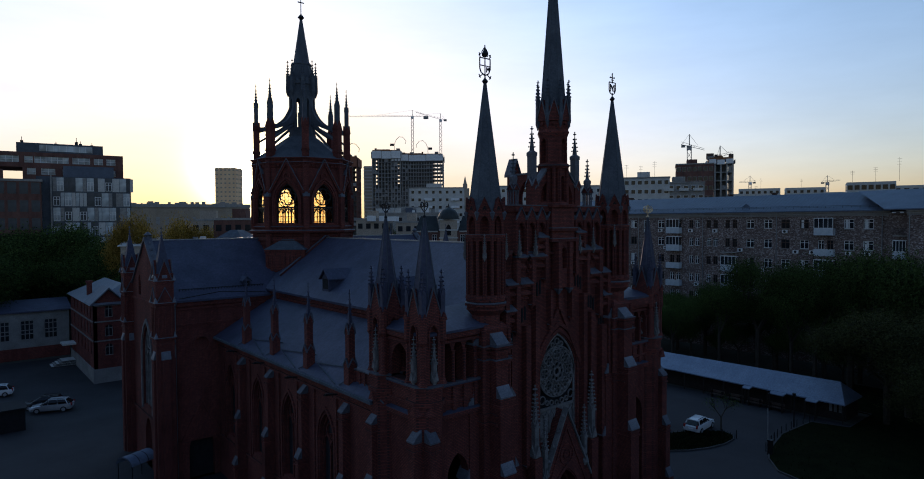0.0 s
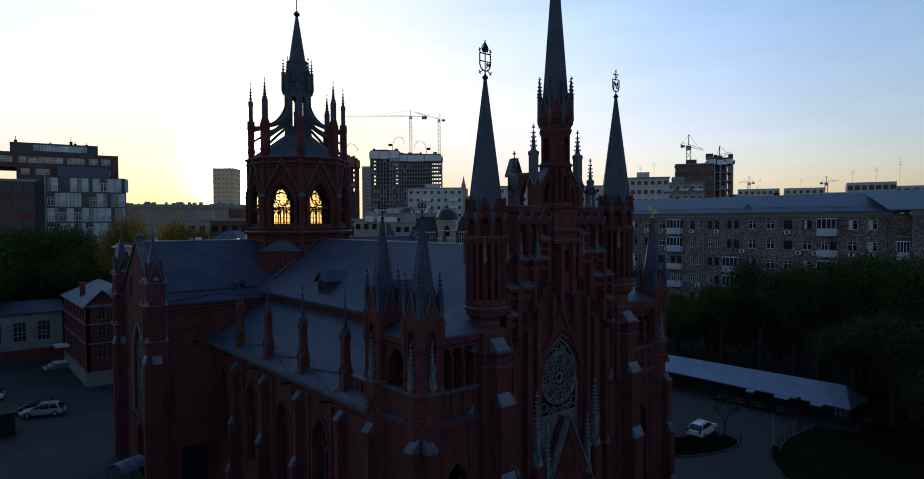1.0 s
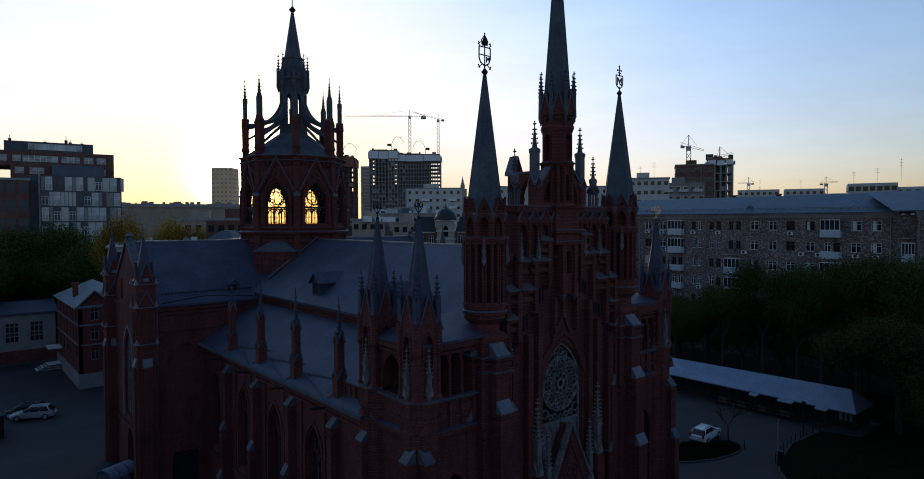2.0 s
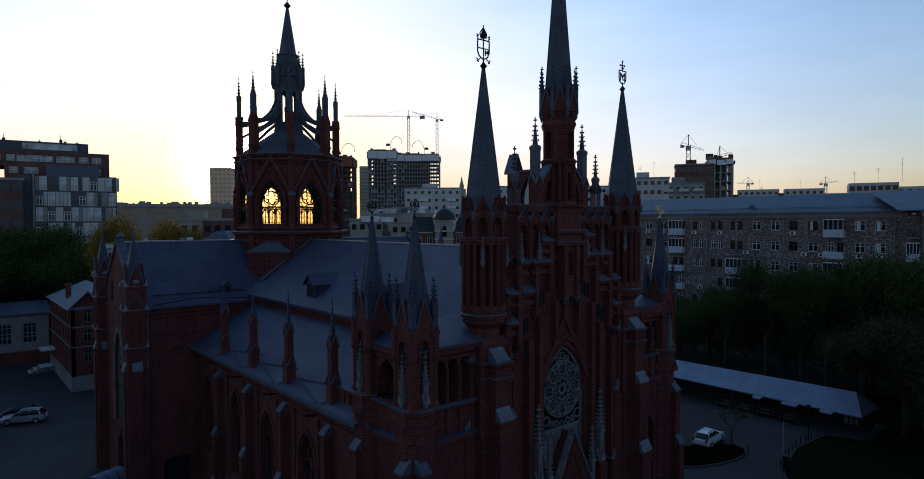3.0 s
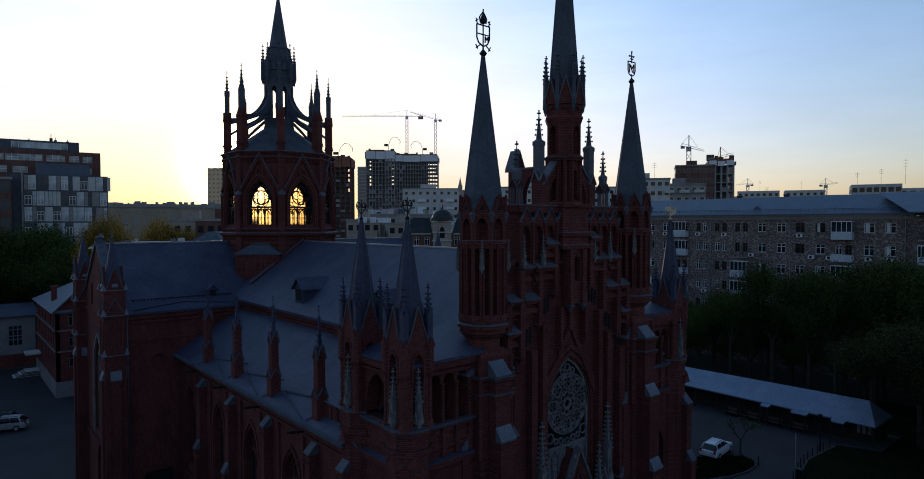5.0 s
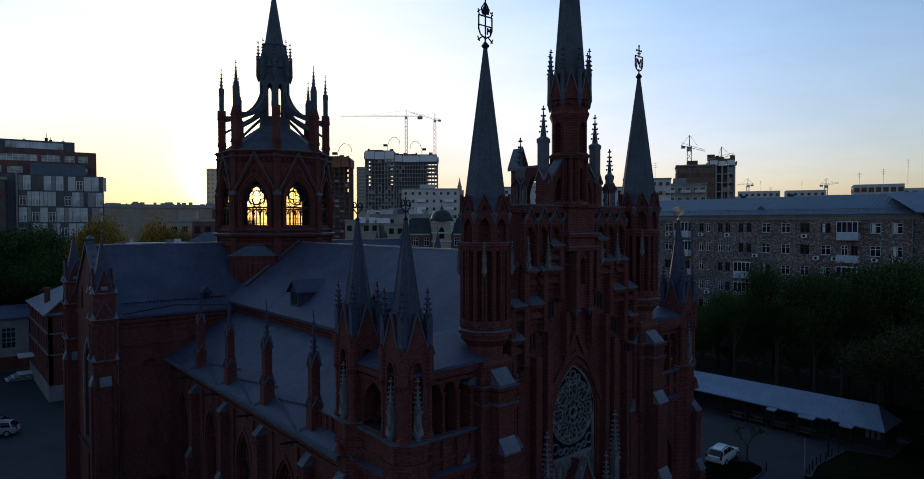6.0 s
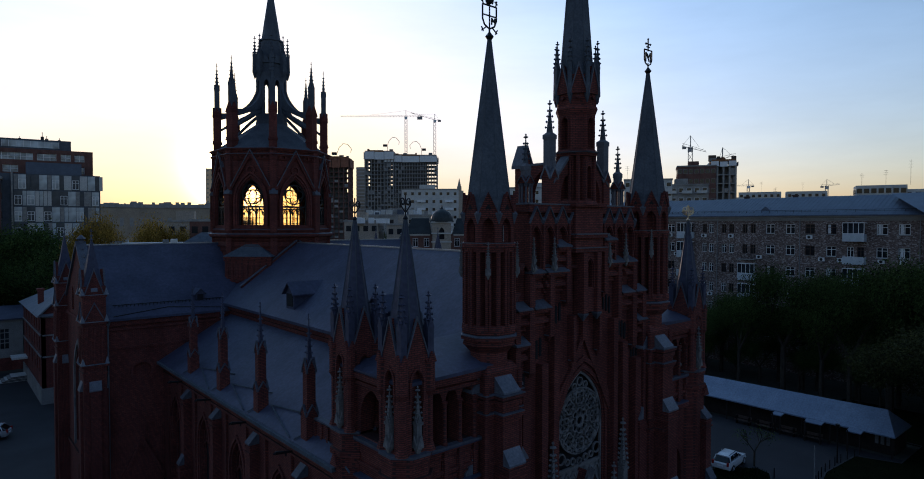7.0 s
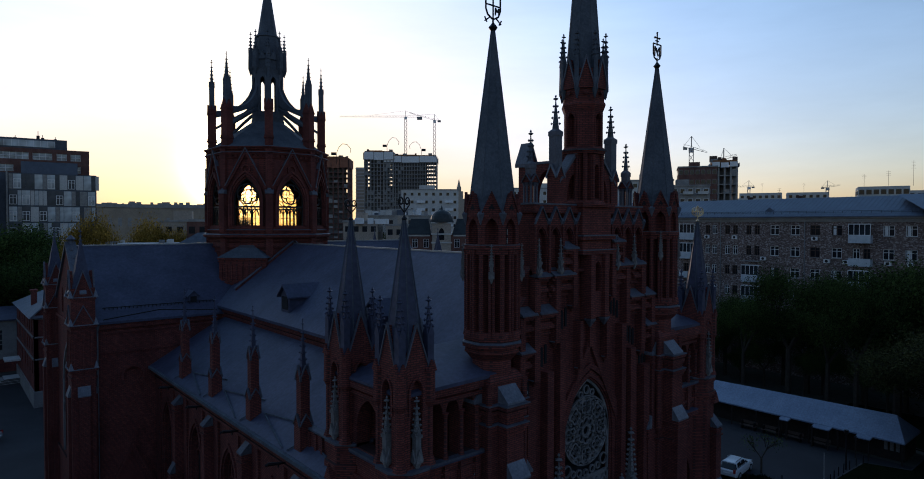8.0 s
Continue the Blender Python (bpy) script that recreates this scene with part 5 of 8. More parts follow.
box(bm, -0.51, -0.39, -0.12, 0.05, 20.9, 23.0)
BAY = mesh("arcade_bay", bm, BRICK)
bm = bmesh.new()
coping(bm, Matrix(), 0.9, 23.0, 0.76, 0.14, 0.04)
BAY_COP = mesh("coping", bm, CAPSTONE)
bm = bmesh.new()
ngon(bm, (0.45, 0.1), 0.02, 0.18, 22.75, 23.15, 4, 0)
ngon(bm, (0.45, 0.1), 0.18, 0.1, 23.15, 23.28, 4, 0)
BAY_STONE = mesh("valley_stone", bm, CAPSTONE)
for k in range(9):
    bay = place("arcade_bay", BAY, church, (-3.6 + 0.9 * k, -0.5, 0))
    place("coping", BAY_COP, bay, (0, -0.1, 0))
    place("valley_stone", BAY_STONE, bay, (0, -0.1, 0))
for c, h, z in ((-3.9, 1.3, 20.95), (-2.5, 1.3, 20.95), (1.68, 1.3, 21.05), (3.08, 1.3, 21.05)):
    bm = stone_pinnacle(0.11, h * 0.32, h, 5)
    part("stone_pinnacle", bm, STONE, front, "pale carved stone", (c, -0.66, z))

# parapet pinnacles
PP = {}
for key, q, foot, shaft, tip, r in (("tall", 0.26, 1.45, 3.4, 5.0, 0.31), ("low", 0.24, 1.15, 1.85, 3.3, 0.235)):
    bm = bmesh.new()
    if key == "tall":
        box(bm, -q, q, -q, q, -0.2, foot)
    else:
        box(bm, -q - 0.05, q + 0.05, -q - 0.05, q + 0.05, -0.2, 0.1)
        box(bm, -0.045, 0.045, -0.045, 0.045, 0.1, foot)
        box(bm, -q, q, -q, q, foot - 0.1, foot)
    for k in range(4):
        gablet(bm, face_pose(k, 4, q + 0.03), q * 1.95, foot - 0.05, q * (1.8 if key == "tall" else 1.3), q * 0.8)
    PP[key] = mesh("pinnacle", bm, BRICK)
    bm = bmesh.new()
    coping(bm, Matrix.Translation((0, -q - 0.08, 0)), q * 2.2, foot - 0.08, q * (2.05 if key == "tall" else 1.45), 0.12 if key == "tall" else 0.08, 0.05 if key == "tall" else 0.03)
    PP[key + "_cop"] = mesh("coping", bm, LEADSHEET if key == "tall" else CAPSTONE)
    bm = bmesh.new()
    ngon(bm, (0, 0), 0.045, 0.045, 0.1, foot - 0.1, 6)
    ngon(bm, (0, 0), 0.09, 0.055, 0.1, 0.22, 6)
    ngon(bm, (0, 0), 0.055, 0.095, foot - 0.24, foot - 0.1, 6)
    PP[key + "_leg"] = mesh("colonnette", bm, CAPSTONE)
    bm = bmesh.new()
    ngon(bm, (0, 0), r * 0.95, r * 0.95, foot, shaft, 4)
    ngon(bm, (0, 0), r * 1.08, r * 1.08, shaft - 0.2, shaft, 4)
    ngon(bm, (0, 0), r * 1.08, r * 0.5, shaft, shaft + 0.12, 4)
    PP[key + "_shaft"] = mesh("shaft", bm, CAPSTONE)
    bm = bmesh.new()
    crocket_spire(bm, r * 0.5, shaft + 0.1, tip - 0.2, 5, 4, 0.075)
    PP[key + "_tip"] = mesh("finial", bm, SPIRE)
for sx in (-1, 1):
    for key, u in (("tall", 2.04), ("low", 3.5)):
        p = place("pinnacle", PP[key], church, (sx * u - (0.06 if key == "tall" else 0.22), 0.02, 23.75))
        place("finial", PP[key + "_tip"], p)
        place("shaft", PP[key + "_shaft"], p)
        around(4, "coping", PP[key + "_cop"], p, 0.0)
        if key == "low":
            around(4, "colonnette", PP["low_leg"], p, 0.27, half=True)
            around(4, "colonnette", PP["low_leg"], p, 0.22)

# middle tower
for x0, x1, y0, z0, z1, mat in ((-1.05, 1.05, -0.7, 21.7, 24.0, BRICK), (-1.2, 1.2, -0.85, 23.8, 23.98, BRICK), (-1.22, 1.22, -0.88, 22.3, 22.46, BRICK), (-1.28, 1.28, -0.94, 22.46, 22.52, CAPSTONE), (-1.18, 1.18, -0.84, 21.62, 21.8, BRICK), (-1.24, 1.24, -0.9, 21.8, 21.85, CAPSTONE)):
    bm = bmesh.new()
    box(bm, x0, x1, y0, 0.9, z0, z1)
    part("tower_foot" if z1 - z0 > 1 else "string_course", bm, mat, church)
bm = bmesh.new()
panel(bm, rect(-0.62, 0.62, 18.7, 21.65), [arch(0, 0.46, 19.9, 20.85, 5)], 0.35, Matrix.Translation((0, -0.72, 0)))
ring(bm, Matrix.Translation((0, -0.78, 0)), arch(0, 0.6, 19.9, 20.85, 5), 0.08, 0.1)
part("niche_wall", bm, BRICK, church)
bm = bmesh.new()
slab(bm, arch(0, 0.46, 19.9, 20.85, 5), 0.04, Matrix.Translation((0, -0.42, 0)))
part("niche_back", bm, BRICK, church)
for sx in (-1, 1):
    bm = bmesh.new()
    box(bm, sx * 0.52 - 0.15, sx * 0.52 + 0.15, -0.92, -0.3, 18.6, 21.6)
    shaft = part("pilaster", bm, BRICK, church)
    bm = bmesh.new()
    ngon(bm, (sx * 0.52, -0.75), 0.03, 0.24, 18.3, 18.6, 4)
    ngon(bm, (sx * 0.52, -0.75), 0.26, 0.26, 18.6, 18.68, 4)
    part("corbel", bm, CAPSTONE, shaft)
bm = bmesh.new()
ngon(bm, (0, 0), 0.62, 0.62, 23.9, 29.0, 8)
mid = part("middle_tower", bm, BRICK, church, "", (-0.1, 0.06, 0))
bm = bmesh.new()
panel(bm, rect(-0.42, 0.42, 23.9, 26.3), [arch(0, 0.34, 24.2, 25.5, 4)], 0.3)
around(4, "tower_face", mesh("tower_face", bm, BRICK), mid, 0.81)
bm = bmesh.new()
w = 0.36
panel(bm, rect(-w, w, 26.3, 28.6), [arch(0, 0.4, 26.6, 27.75, 5)], 0.3)
ring(bm, Matrix.Translation((0, -0.04, 0)), arch(0, 0.5, 26.6, 27.75, 5), 0.05, 0.08)
around(8, "tower_face", mesh("tower_face", bm, BRICK), mid, 0.86, ks=(0, 2, 4, 6))
bm = bmesh.new()
slab(bm, rect(-w, w, 26.3, 28.6), 0.3)
around(8, "tower_face", mesh("tower_face", bm, BRICK), mid, 0.86, ks=(1, 3, 5, 7))
bm = bmesh.new()
ngon(bm, (0, 0), 0.12, 0.12, 23.9, 26.3, 6)
around(4, "colonnette", mesh("colonnette", bm, BRICK), mid, 0.86, half=True)
for e in (-0.3, 0.3):
    bm = bmesh.new()
    ngon(bm, (e, 0), 0.07, 0.07, 23.95, 26.0, 8)
    ngon(bm, (e, 0), 0.07, 0.13, 26.0, 26.2, 8)
    ngon(bm, (e, 0), 0.12, 0.07, 24.0, 24.25, 8)
    around(4, "colonnette", mesh("colonnette", bm, BRICK), mid, 0.84)
bm = bmesh.new()
ngon(bm, (0, 0), 1.12, 1.16, 26.38, 26.44, 8)
part("drip_lip", bm, CAPSTONE, mid)
bm = bmesh.new()
slab(bm, [(0.1 * math.cos(j / 8 * math.tau), 29.0 + 0.1 * math.sin(j / 8 * math.tau)) for j in range(8)], 0.1)
around(8, "boss", mesh("boss", bm, BRICK), mid, 1.08)
for z, r0, r1, h in ((26.25, 1.02, 1.06, 0.16), (26.42, 1.08, 0.98, 0.12), (28.2, 0.94, 1.06, 0.3), (28.5, 1.06, 1.02, 0.12), (23.9, 1.1, 1.0, 0.2)):
    bm = bmesh.new()
    ngon(bm, (0, 0), r0, r1, z, z + h, 8)
    part("string_course", bm, BRICK, mid)
bm = bmesh.new()
ngon(bm, (0, 0), 0.98, 1.08, 28.6, 30.1, 8)
part("gallery_wall", bm, BRICK, mid)
bm = bmesh.new()
gablet(bm, Matrix(), 0.8, 29.2, 1.35, 0.25)
around(8, "gable", mesh("gable", bm, BRICK), mid, 1.04)
bm = bmesh.new()
coping(bm, Matrix(), 0.84, 29.2, 1.4, 0.1, 0.06)
around(8, "gable_coping", mesh("gable_coping", bm, CAPSTONE), mid, 1.1)
bm = bmesh.new()
ngon(bm, (0, 0), 0.03, 0.16, 28.75, 29.2, 4)
ngon(bm, (0, 0), 0.14, 0.14, 29.2, 30.5, 4)
for k in range(4):
    gablet(bm, face_pose(k, 4, 0.11), 0.24, 30.45, 0.3, 0.06)
crocket_spire(bm, 0.12, 30.5, 31.6, 5, 4, 0.06)
around(8, "gallery_pinnacle", mesh("gallery_pinnacle", bm, SPIRE), mid, 1.04, half=True)
bm = bmesh.new()
ngon(bm, (0, 0), 1.05, 0.8, 29.6, 30.6, 8)
ngon(bm, (0, 0), 0.8, 0.03, 30.6, 40.2, 8)
part("spire", bm, SPIRE, mid)
hip_rolls(mid, 0.8, 0.04, 30.6, 40.2)
# half-arches from the tall pinnacles
for k in (1, 3):
    m = Matrix.Rotation(-math.pi / 2 - k * math.pi / 2, 4, "Z")
    far = 1.95
    bm = bmesh.new()
    arcp = [(far - 0.4, 23.9)] + [(far - 0.42 - (far - 1.4) * (1 - math.cos(j / 8 * math.pi / 2)), 24.0 + 1.3 * math.sin(j / 8 * math.pi / 2)) for j in range(9)]
    slab(bm, [(0.8, 26.3), (far, 24.95), (far + 0.2, 24.85), (far + 0.2, 23.9)] + arcp, 0.34, m @ Matrix.Translation((0, -0.17, 0)))
    fly = part("half_arch", bm, BRICK, church)
    bm = bmesh.new()
    slab(bm, [(0.8, 26.3), (far + 0.15, 24.85), (far + 0.15, 25.0), (0.8, 26.48)], 0.52, m @ Matrix.Translation((0, -0.26, 0)))
    part("coping", bm, CAPSTONE, fly)
# level arm on an arch from the middle tower to the pier behind it
side = Matrix(((0, 1, 0, 0), (1, 0, 0, 0), (0, 0, 1, 0), (0, 0, 0, 1)))
bm = bmesh.new()
panel(bm, rect(0.8, 3.6, 21.0, 26.0), [arch(2.2, 1.5, 22.5, 24.4, 6)], 0.36, side @ Matrix.Translation((0, -0.28, 0)))
arm = part("arched_arm", bm, BRICK, church)
bm = bmesh.new()
box(bm, -0.34, 0.14, 0.8, 3.6, 26.0, 26.12)
part("coping", bm, CAPSTONE, arm)
bm = bmesh.new()
box(bm, -0.36, 0.3, 3.45, 4.0, 20.0, 26.1)
slab(bm, [(-0.36, 26.1), (0.3, 26.1), (-0.03, 27.0)], 0.55, Matrix.Translation((0, 3.45, 0)))
rear = part("rear_pier", bm, BRICK, church)
bm = bmesh.new()
slab(bm, [(-0.48, 25.9), (-0.03, 27.0), (0.42, 25.9), (0.42, 26.08), (-0.03, 27.18), (-0.48, 26.08)], 0.8, Matrix.Translation((0, 3.35, 0)))
part("coping", bm, CAPSTONE, rear)

# portal
bm = bmesh.new()
panel(bm, [(-2.7, 0), (2.7, 0), (2.7, 5.6), (0, 10.9), (-2.7, 5.6)], [arch(0, 2.9, 0.0, 4.6, 6)], 0.9, Matrix.Translation((0, -0.95, 0)))
portal = part("portal", bm, BRICK, church)
bm = bmesh.new()
ring(bm, Matrix.Translation((0, -1.1, 0)), [(-2.9, 5.3), (0, 11.0), (2.9, 5.3)], 0.09, 0.4)
for sx in (-1, 1):
    for k in range(6):
        f = (k + 0.7) / 6.5
        knob(bm, sx * 2.9 * f, -0.95, 11.1 - 5.7 * f + 0.12, 0.14, 0.22)
part("portal_coping", bm, STONE, portal)
for line, wide in ((circle(0, 8.1, 0.62, 14), 0.1), (circle(0, 8.1, 0.3, 10), 0.06), (arch(0, 3.2, 0.2, 4.6, 6), 0.2), ([(-1.9, 6.0), (0, 9.9), (1.9, 6.0)], 0.14)):
    bm = bmesh.new()
    ring(bm, Matrix.Translation((0, -1.03, 0)), line, wide, 0.14)
    part("moulding", bm, BRICK, portal)
for sx in (-1, 1):
    bm = stone_pinnacle(0.25, 1.7, 3.9, 9)
    part("portal_pinnacle", bm, STONE, portal, "pale carved stone", (sx * 2.72, -0.8, 8.7))
    bm = bmesh.new()
    ngon(bm, (0, 0), 0.46, 0.46, 0, 8.5, 4)
    part("portal_pier", bm, BRICK, portal, "", (sx * 2.72, -0.8, 0))
    bm = stone_pinnacle(0.2, 1.6, 3.4, 7)
    part("portal_pinnacle", bm, STONE, portal, "pale carved stone", (sx * 1.9, -0.85, 7.2))
bm = bmesh.new()
slab(bm, arch(0, 2.6, 0.0, 4.6, 6), 0.05, Matrix.Translation((0, 0.3, 0)))
part("door", bm, DARK, portal, "dark recessed church doors")

# corner blocks with two small spires each
for sx in (-1, 1):
    a, b = sorted((sx * 10.3, sx * 6.3))
    bm = bmesh.new()
    holes = [arch(sx * u, 0.64, 14.1, 15.85, 4) for u in (7.6, 8.4, 9.2)]
    blind = [arch(sx * 8.45, 1.5, 3.5, 8.8, 5)]
    panel(bm, rect(a, b, 0, 16.85), holes + blind, 0.6, Matrix.Translation((0, -0.35, 0)))
    m = wall_pose(sx * 10.75, 0, -90 if sx < 0 else 90)
    sg = -1 if sx < 0 else 1
    panel(bm, rect(*sorted((sg * 0.2, sg * 4.3)), 0, 16.85), [arch(sg * 1.9, 1.7, 14.2, 15.0, 5, 0.75)], 0.6, m)
    slab(bm, rect(*sorted((sx * 10.2, sx * 6.0)), 12.8, 16.85), 0.5, Matrix.Translation((0, 4.0, 0)))
    blk = part("corner_block", bm, BRICK, church)
    for z, o, h, mat in ((16.6, 0.25, 0.28, BRICK), (13.88, 0.12, 0.16, BRICK), (13.0, 0.1, 0.14, BRICK), (12.2, 0.22, 0.25, BRICK), (14.05, 0.25, 0.09, CAPSTONE), (16.3, 0.12, 0.16, BRICK)):
        p, q = sorted((sx * 10.7, sx * (10.75 + o)))
        for x0, x1, y0, y1 in ((a, b, -0.35 - o, -0.3), (p, q, 0.2, 4.4)):
            bm = bmesh.new()
            box(bm, x0, x1, y0, y1, z, z + h)
            part("string_course", bm, mat, blk)
    for z, out, rise in ((12.45, 0.22, 0.16), (13.98, 0.24, 0.12)):
        bm = bmesh.new()
        sloped_cap(bm, b - a, out, rise, Matrix.Translation(((a + b) / 2, -0.35 - out, z)), 0.07)
        part("skirt_ledge", bm, SLATE, blk)
        bm = bmesh.new()
        sloped_cap(bm, 4.2, out, rise, m @ Matrix.Translation((sg * 2.25, -out, z)), 0.07)
        part("skirt_ledge", bm, SLATE, blk)
    for k in range(4):
        u = sx * (7.2 + 0.78 * k)
        bm = bmesh.new()
        box(bm, u - 0.12, u + 0.12, -0.5, -0.3, 12.6, 13.92)
        box(bm, u - 0.16, u + 0.16, -0.53, -0.3, 13.55, 13.7)
        part("parapet_pier", bm, BRICK, blk)
        if k < 3:
            bm = bmesh.new()
            ring(bm, Matrix.Translation((0, -0.42, 0)), rect(u + sx * 0.39 - 0.24, u + sx * 0.39 + 0.24, 12.85, 13.6) + [(u + sx * 0.39 - 0.24, 12.85)], 0.06, 0.1)
            part("panel_frame", bm, BRICK, blk)
    for u in (7.2, 8.0, 8.8, 9.6):
        bm = bmesh.new()
        ngon(bm, (0, 0), 0.09, 0.09, 14.2, 15.7, 8)
        ngon(bm, (0, 0), 0.09, 0.15, 15.7, 15.88, 8)
        ngon(bm, (0, 0), 0.15, 0.09, 14.1, 14.3, 8)
        part("colonnette", bm, BRICK, blk, "", (sx * u, -0.4, 0))
    bm = bmesh.new()
    box(bm, a + 0.4, b, 0.5, 3.8, 12.6, 12.75)
    part("belfry_floor", bm, SLATE, blk)
    bm = bmesh.new()
    lift = 0.4 if sx > 0 else 0.0
    v = [bm.verts.new((px, py, pz + (lift if k > 3 else 0.0))) for k, (px, py, pz) in enumerate(((sx * 11.0, -0.7, 16.85), (sx * 6.0, -0.7, 16.95), (sx * 6.0, 4.6, 16.95), (sx * 11.0, 4.6, 16.85), (sx * 11.0, -0.7, 16.98), (sx * 6.2, -0.7, 17.1), (sx * 5.6, 2.3, 17.95), (sx * 5.6, 4.6, 17.1), (sx * 11.0, 4.6, 16.98), (sx * 8.8, 2.3, 17.8)))]
    for f in ((0, 1, 2, 3), (0, 1, 5, 4), (3, 0, 4, 8), (4, 5, 6, 9), (4, 9, 8), (9, 6, 7, 8), (1, 2, 7, 6, 5), (2, 3, 8, 7)):
        bm.faces.new([v[i] for i in f])
    part("block_roof", bm, SLATE, blk)
    if lift:
        bm = bmesh.new()
        box(bm, 6.3, 11.0, -0.76, -0.66, 16.84, 16.9 + lift)
        box(bm, 10.96, 11.06, -0.66, 4.6, 16.84, 16.9 + lift)
        part("eaves_band", bm, BRICK, blk)
    for tx, ty in ((sx * 10.4, 0.0), (sx * 10.4, 3.75)):
        body, sp = corner_turret(tx, ty)
        bm = bmesh.new()
        ball(bm, 23.2, 0.11)
        big = 0.95 if sx > 0 and ty < 1 else 1.0
        rods(bm, [(0, 23.2), (0, 24.1)], 0.03)
        rods(bm, [(-0.3, 23.75), (0.3, 23.75)], 0.03)
        if big < 1:
            for u in (-1, 1):
                rods(bm, [(0, 23.45), (u * 0.14, 23.5), (u * 0.3, 23.58), (u * 0.36, 23.72), (u * 0.28, 23.82), (u * 0.2, 23.74)], 0.03)
                rods(bm, [(u * 0.1, 23.5), (u * 0.14, 23.75), (u * 0.05, 24.05)], 0.03)
        for u in (-1, 1):
            rods(bm, [(0, 23.42)] + [(u * big * (0.2 + (0.17 - 0.011 * k) * math.cos(-0.6 + k / 8 * math.tau)), 23.82 + (0.19 - 0.012 * k) * math.sin(-0.6 + k / 8 * math.tau)) for k in range(11)], 0.026)
        part("wrought_cross", bm, GILT_GLINT if sx > 0 and ty < 1 else IRON, body, "curled gilded iron cross, gold brightened for its sun glint" if sx > 0 and ty < 1 else "curled wrought-iron cross", rz=-35 if sx > 0 and ty < 1 else 20)
    # buttresses of the outer corner, with small gablets above them
    for bx, by, yaw in ((sx * 10.75, -0.75, 0), (sx * 11.15, -0.35, 90 * sx), (sx * 11.15, 3.75, 90 * sx)):
        buttress(bx, by, yaw, [(4.0, 1.05), (7.8, 0.8), (11.4, 0.5)], 0.58)
        bm = bmesh.new()
        gablet(bm, Matrix(), 0.6, 12.75, 0.62, 0.5)
        part("gablet", bm, BRICK, blk, "", (bx, by - 0.35 if yaw == 0 else by, 0) if yaw == 0 else (bx + sx * 0.35, by, 0), yaw)


# ---- shared small makers ----
def bars(bm, loop, r, m=None):
    for a, b in zip(loop, loop[1:]):
        rod(bm, Vector(a), Vector(b), r, 4)


def window_mesh(w, h, mat, bar=0.07, cross=True):
    """Frame of a casement window, w by h, standing in the x-z plane."""
    bm = bmesh.new()
    a, f = w / 2, bar
    lines = [(-a, a, 0, f), (-a, a, h - f, h), (-a, -a + f, f, h - f), (a - f, a, f, h - f)]
    if cross:
        lines += [(-f / 2, f / 2, f, h - f), (-a + f, -f / 2, h * 0.66, h * 0.66 + f * 0.8), (f / 2, a - f, h * 0.66, h * 0.66 + f * 0.8)]
    for u0, u1, v0, v1 in lines:
        slab(bm, rect(u0, u1, v0, v1), 0.08, Matrix.Translation((0, 0.12, 0)))
    return mesh("window_frame", bm, mat)


def pane(w, h, mat=None, depth=0.2):
    bm = bmesh.new()
    slab(bm, rect(-w / 2 + 0.02, w / 2 - 0.02, 0.02, h - 0.02), 0.03, Matrix.Translation((0, depth, 0)))
    return mesh("window", bm, mat or PANE)


BROWN = mottled("brown_wood", (0.06, 0.04, 0.03), (0.12, 0.08, 0.06), 2.0, 0.7, 0, 0.3)
BALC = mottled("pale_blue_balcony", (0.4, 0.44, 0.48), (0.58, 0.62, 0.65), 0.8, 0.7, 0, 0.1)
DARKWOOD = mottled("tarred_boards", (0.018, 0.013, 0.011), (0.035, 0.026, 0.021), 2.0, 0.8, 0, 0.3)
PLASTER = mottled("grey_plaster", (0.22, 0.21, 0.2), (0.32, 0.31, 0.3), 0.6, 0.9, 0, 0.2)


DARKBRICK = brickwork("sooty_brick", (0.09, 0.05, 0.04), (0.06, 0.035, 0.03), (0.07, 0.055, 0.05))


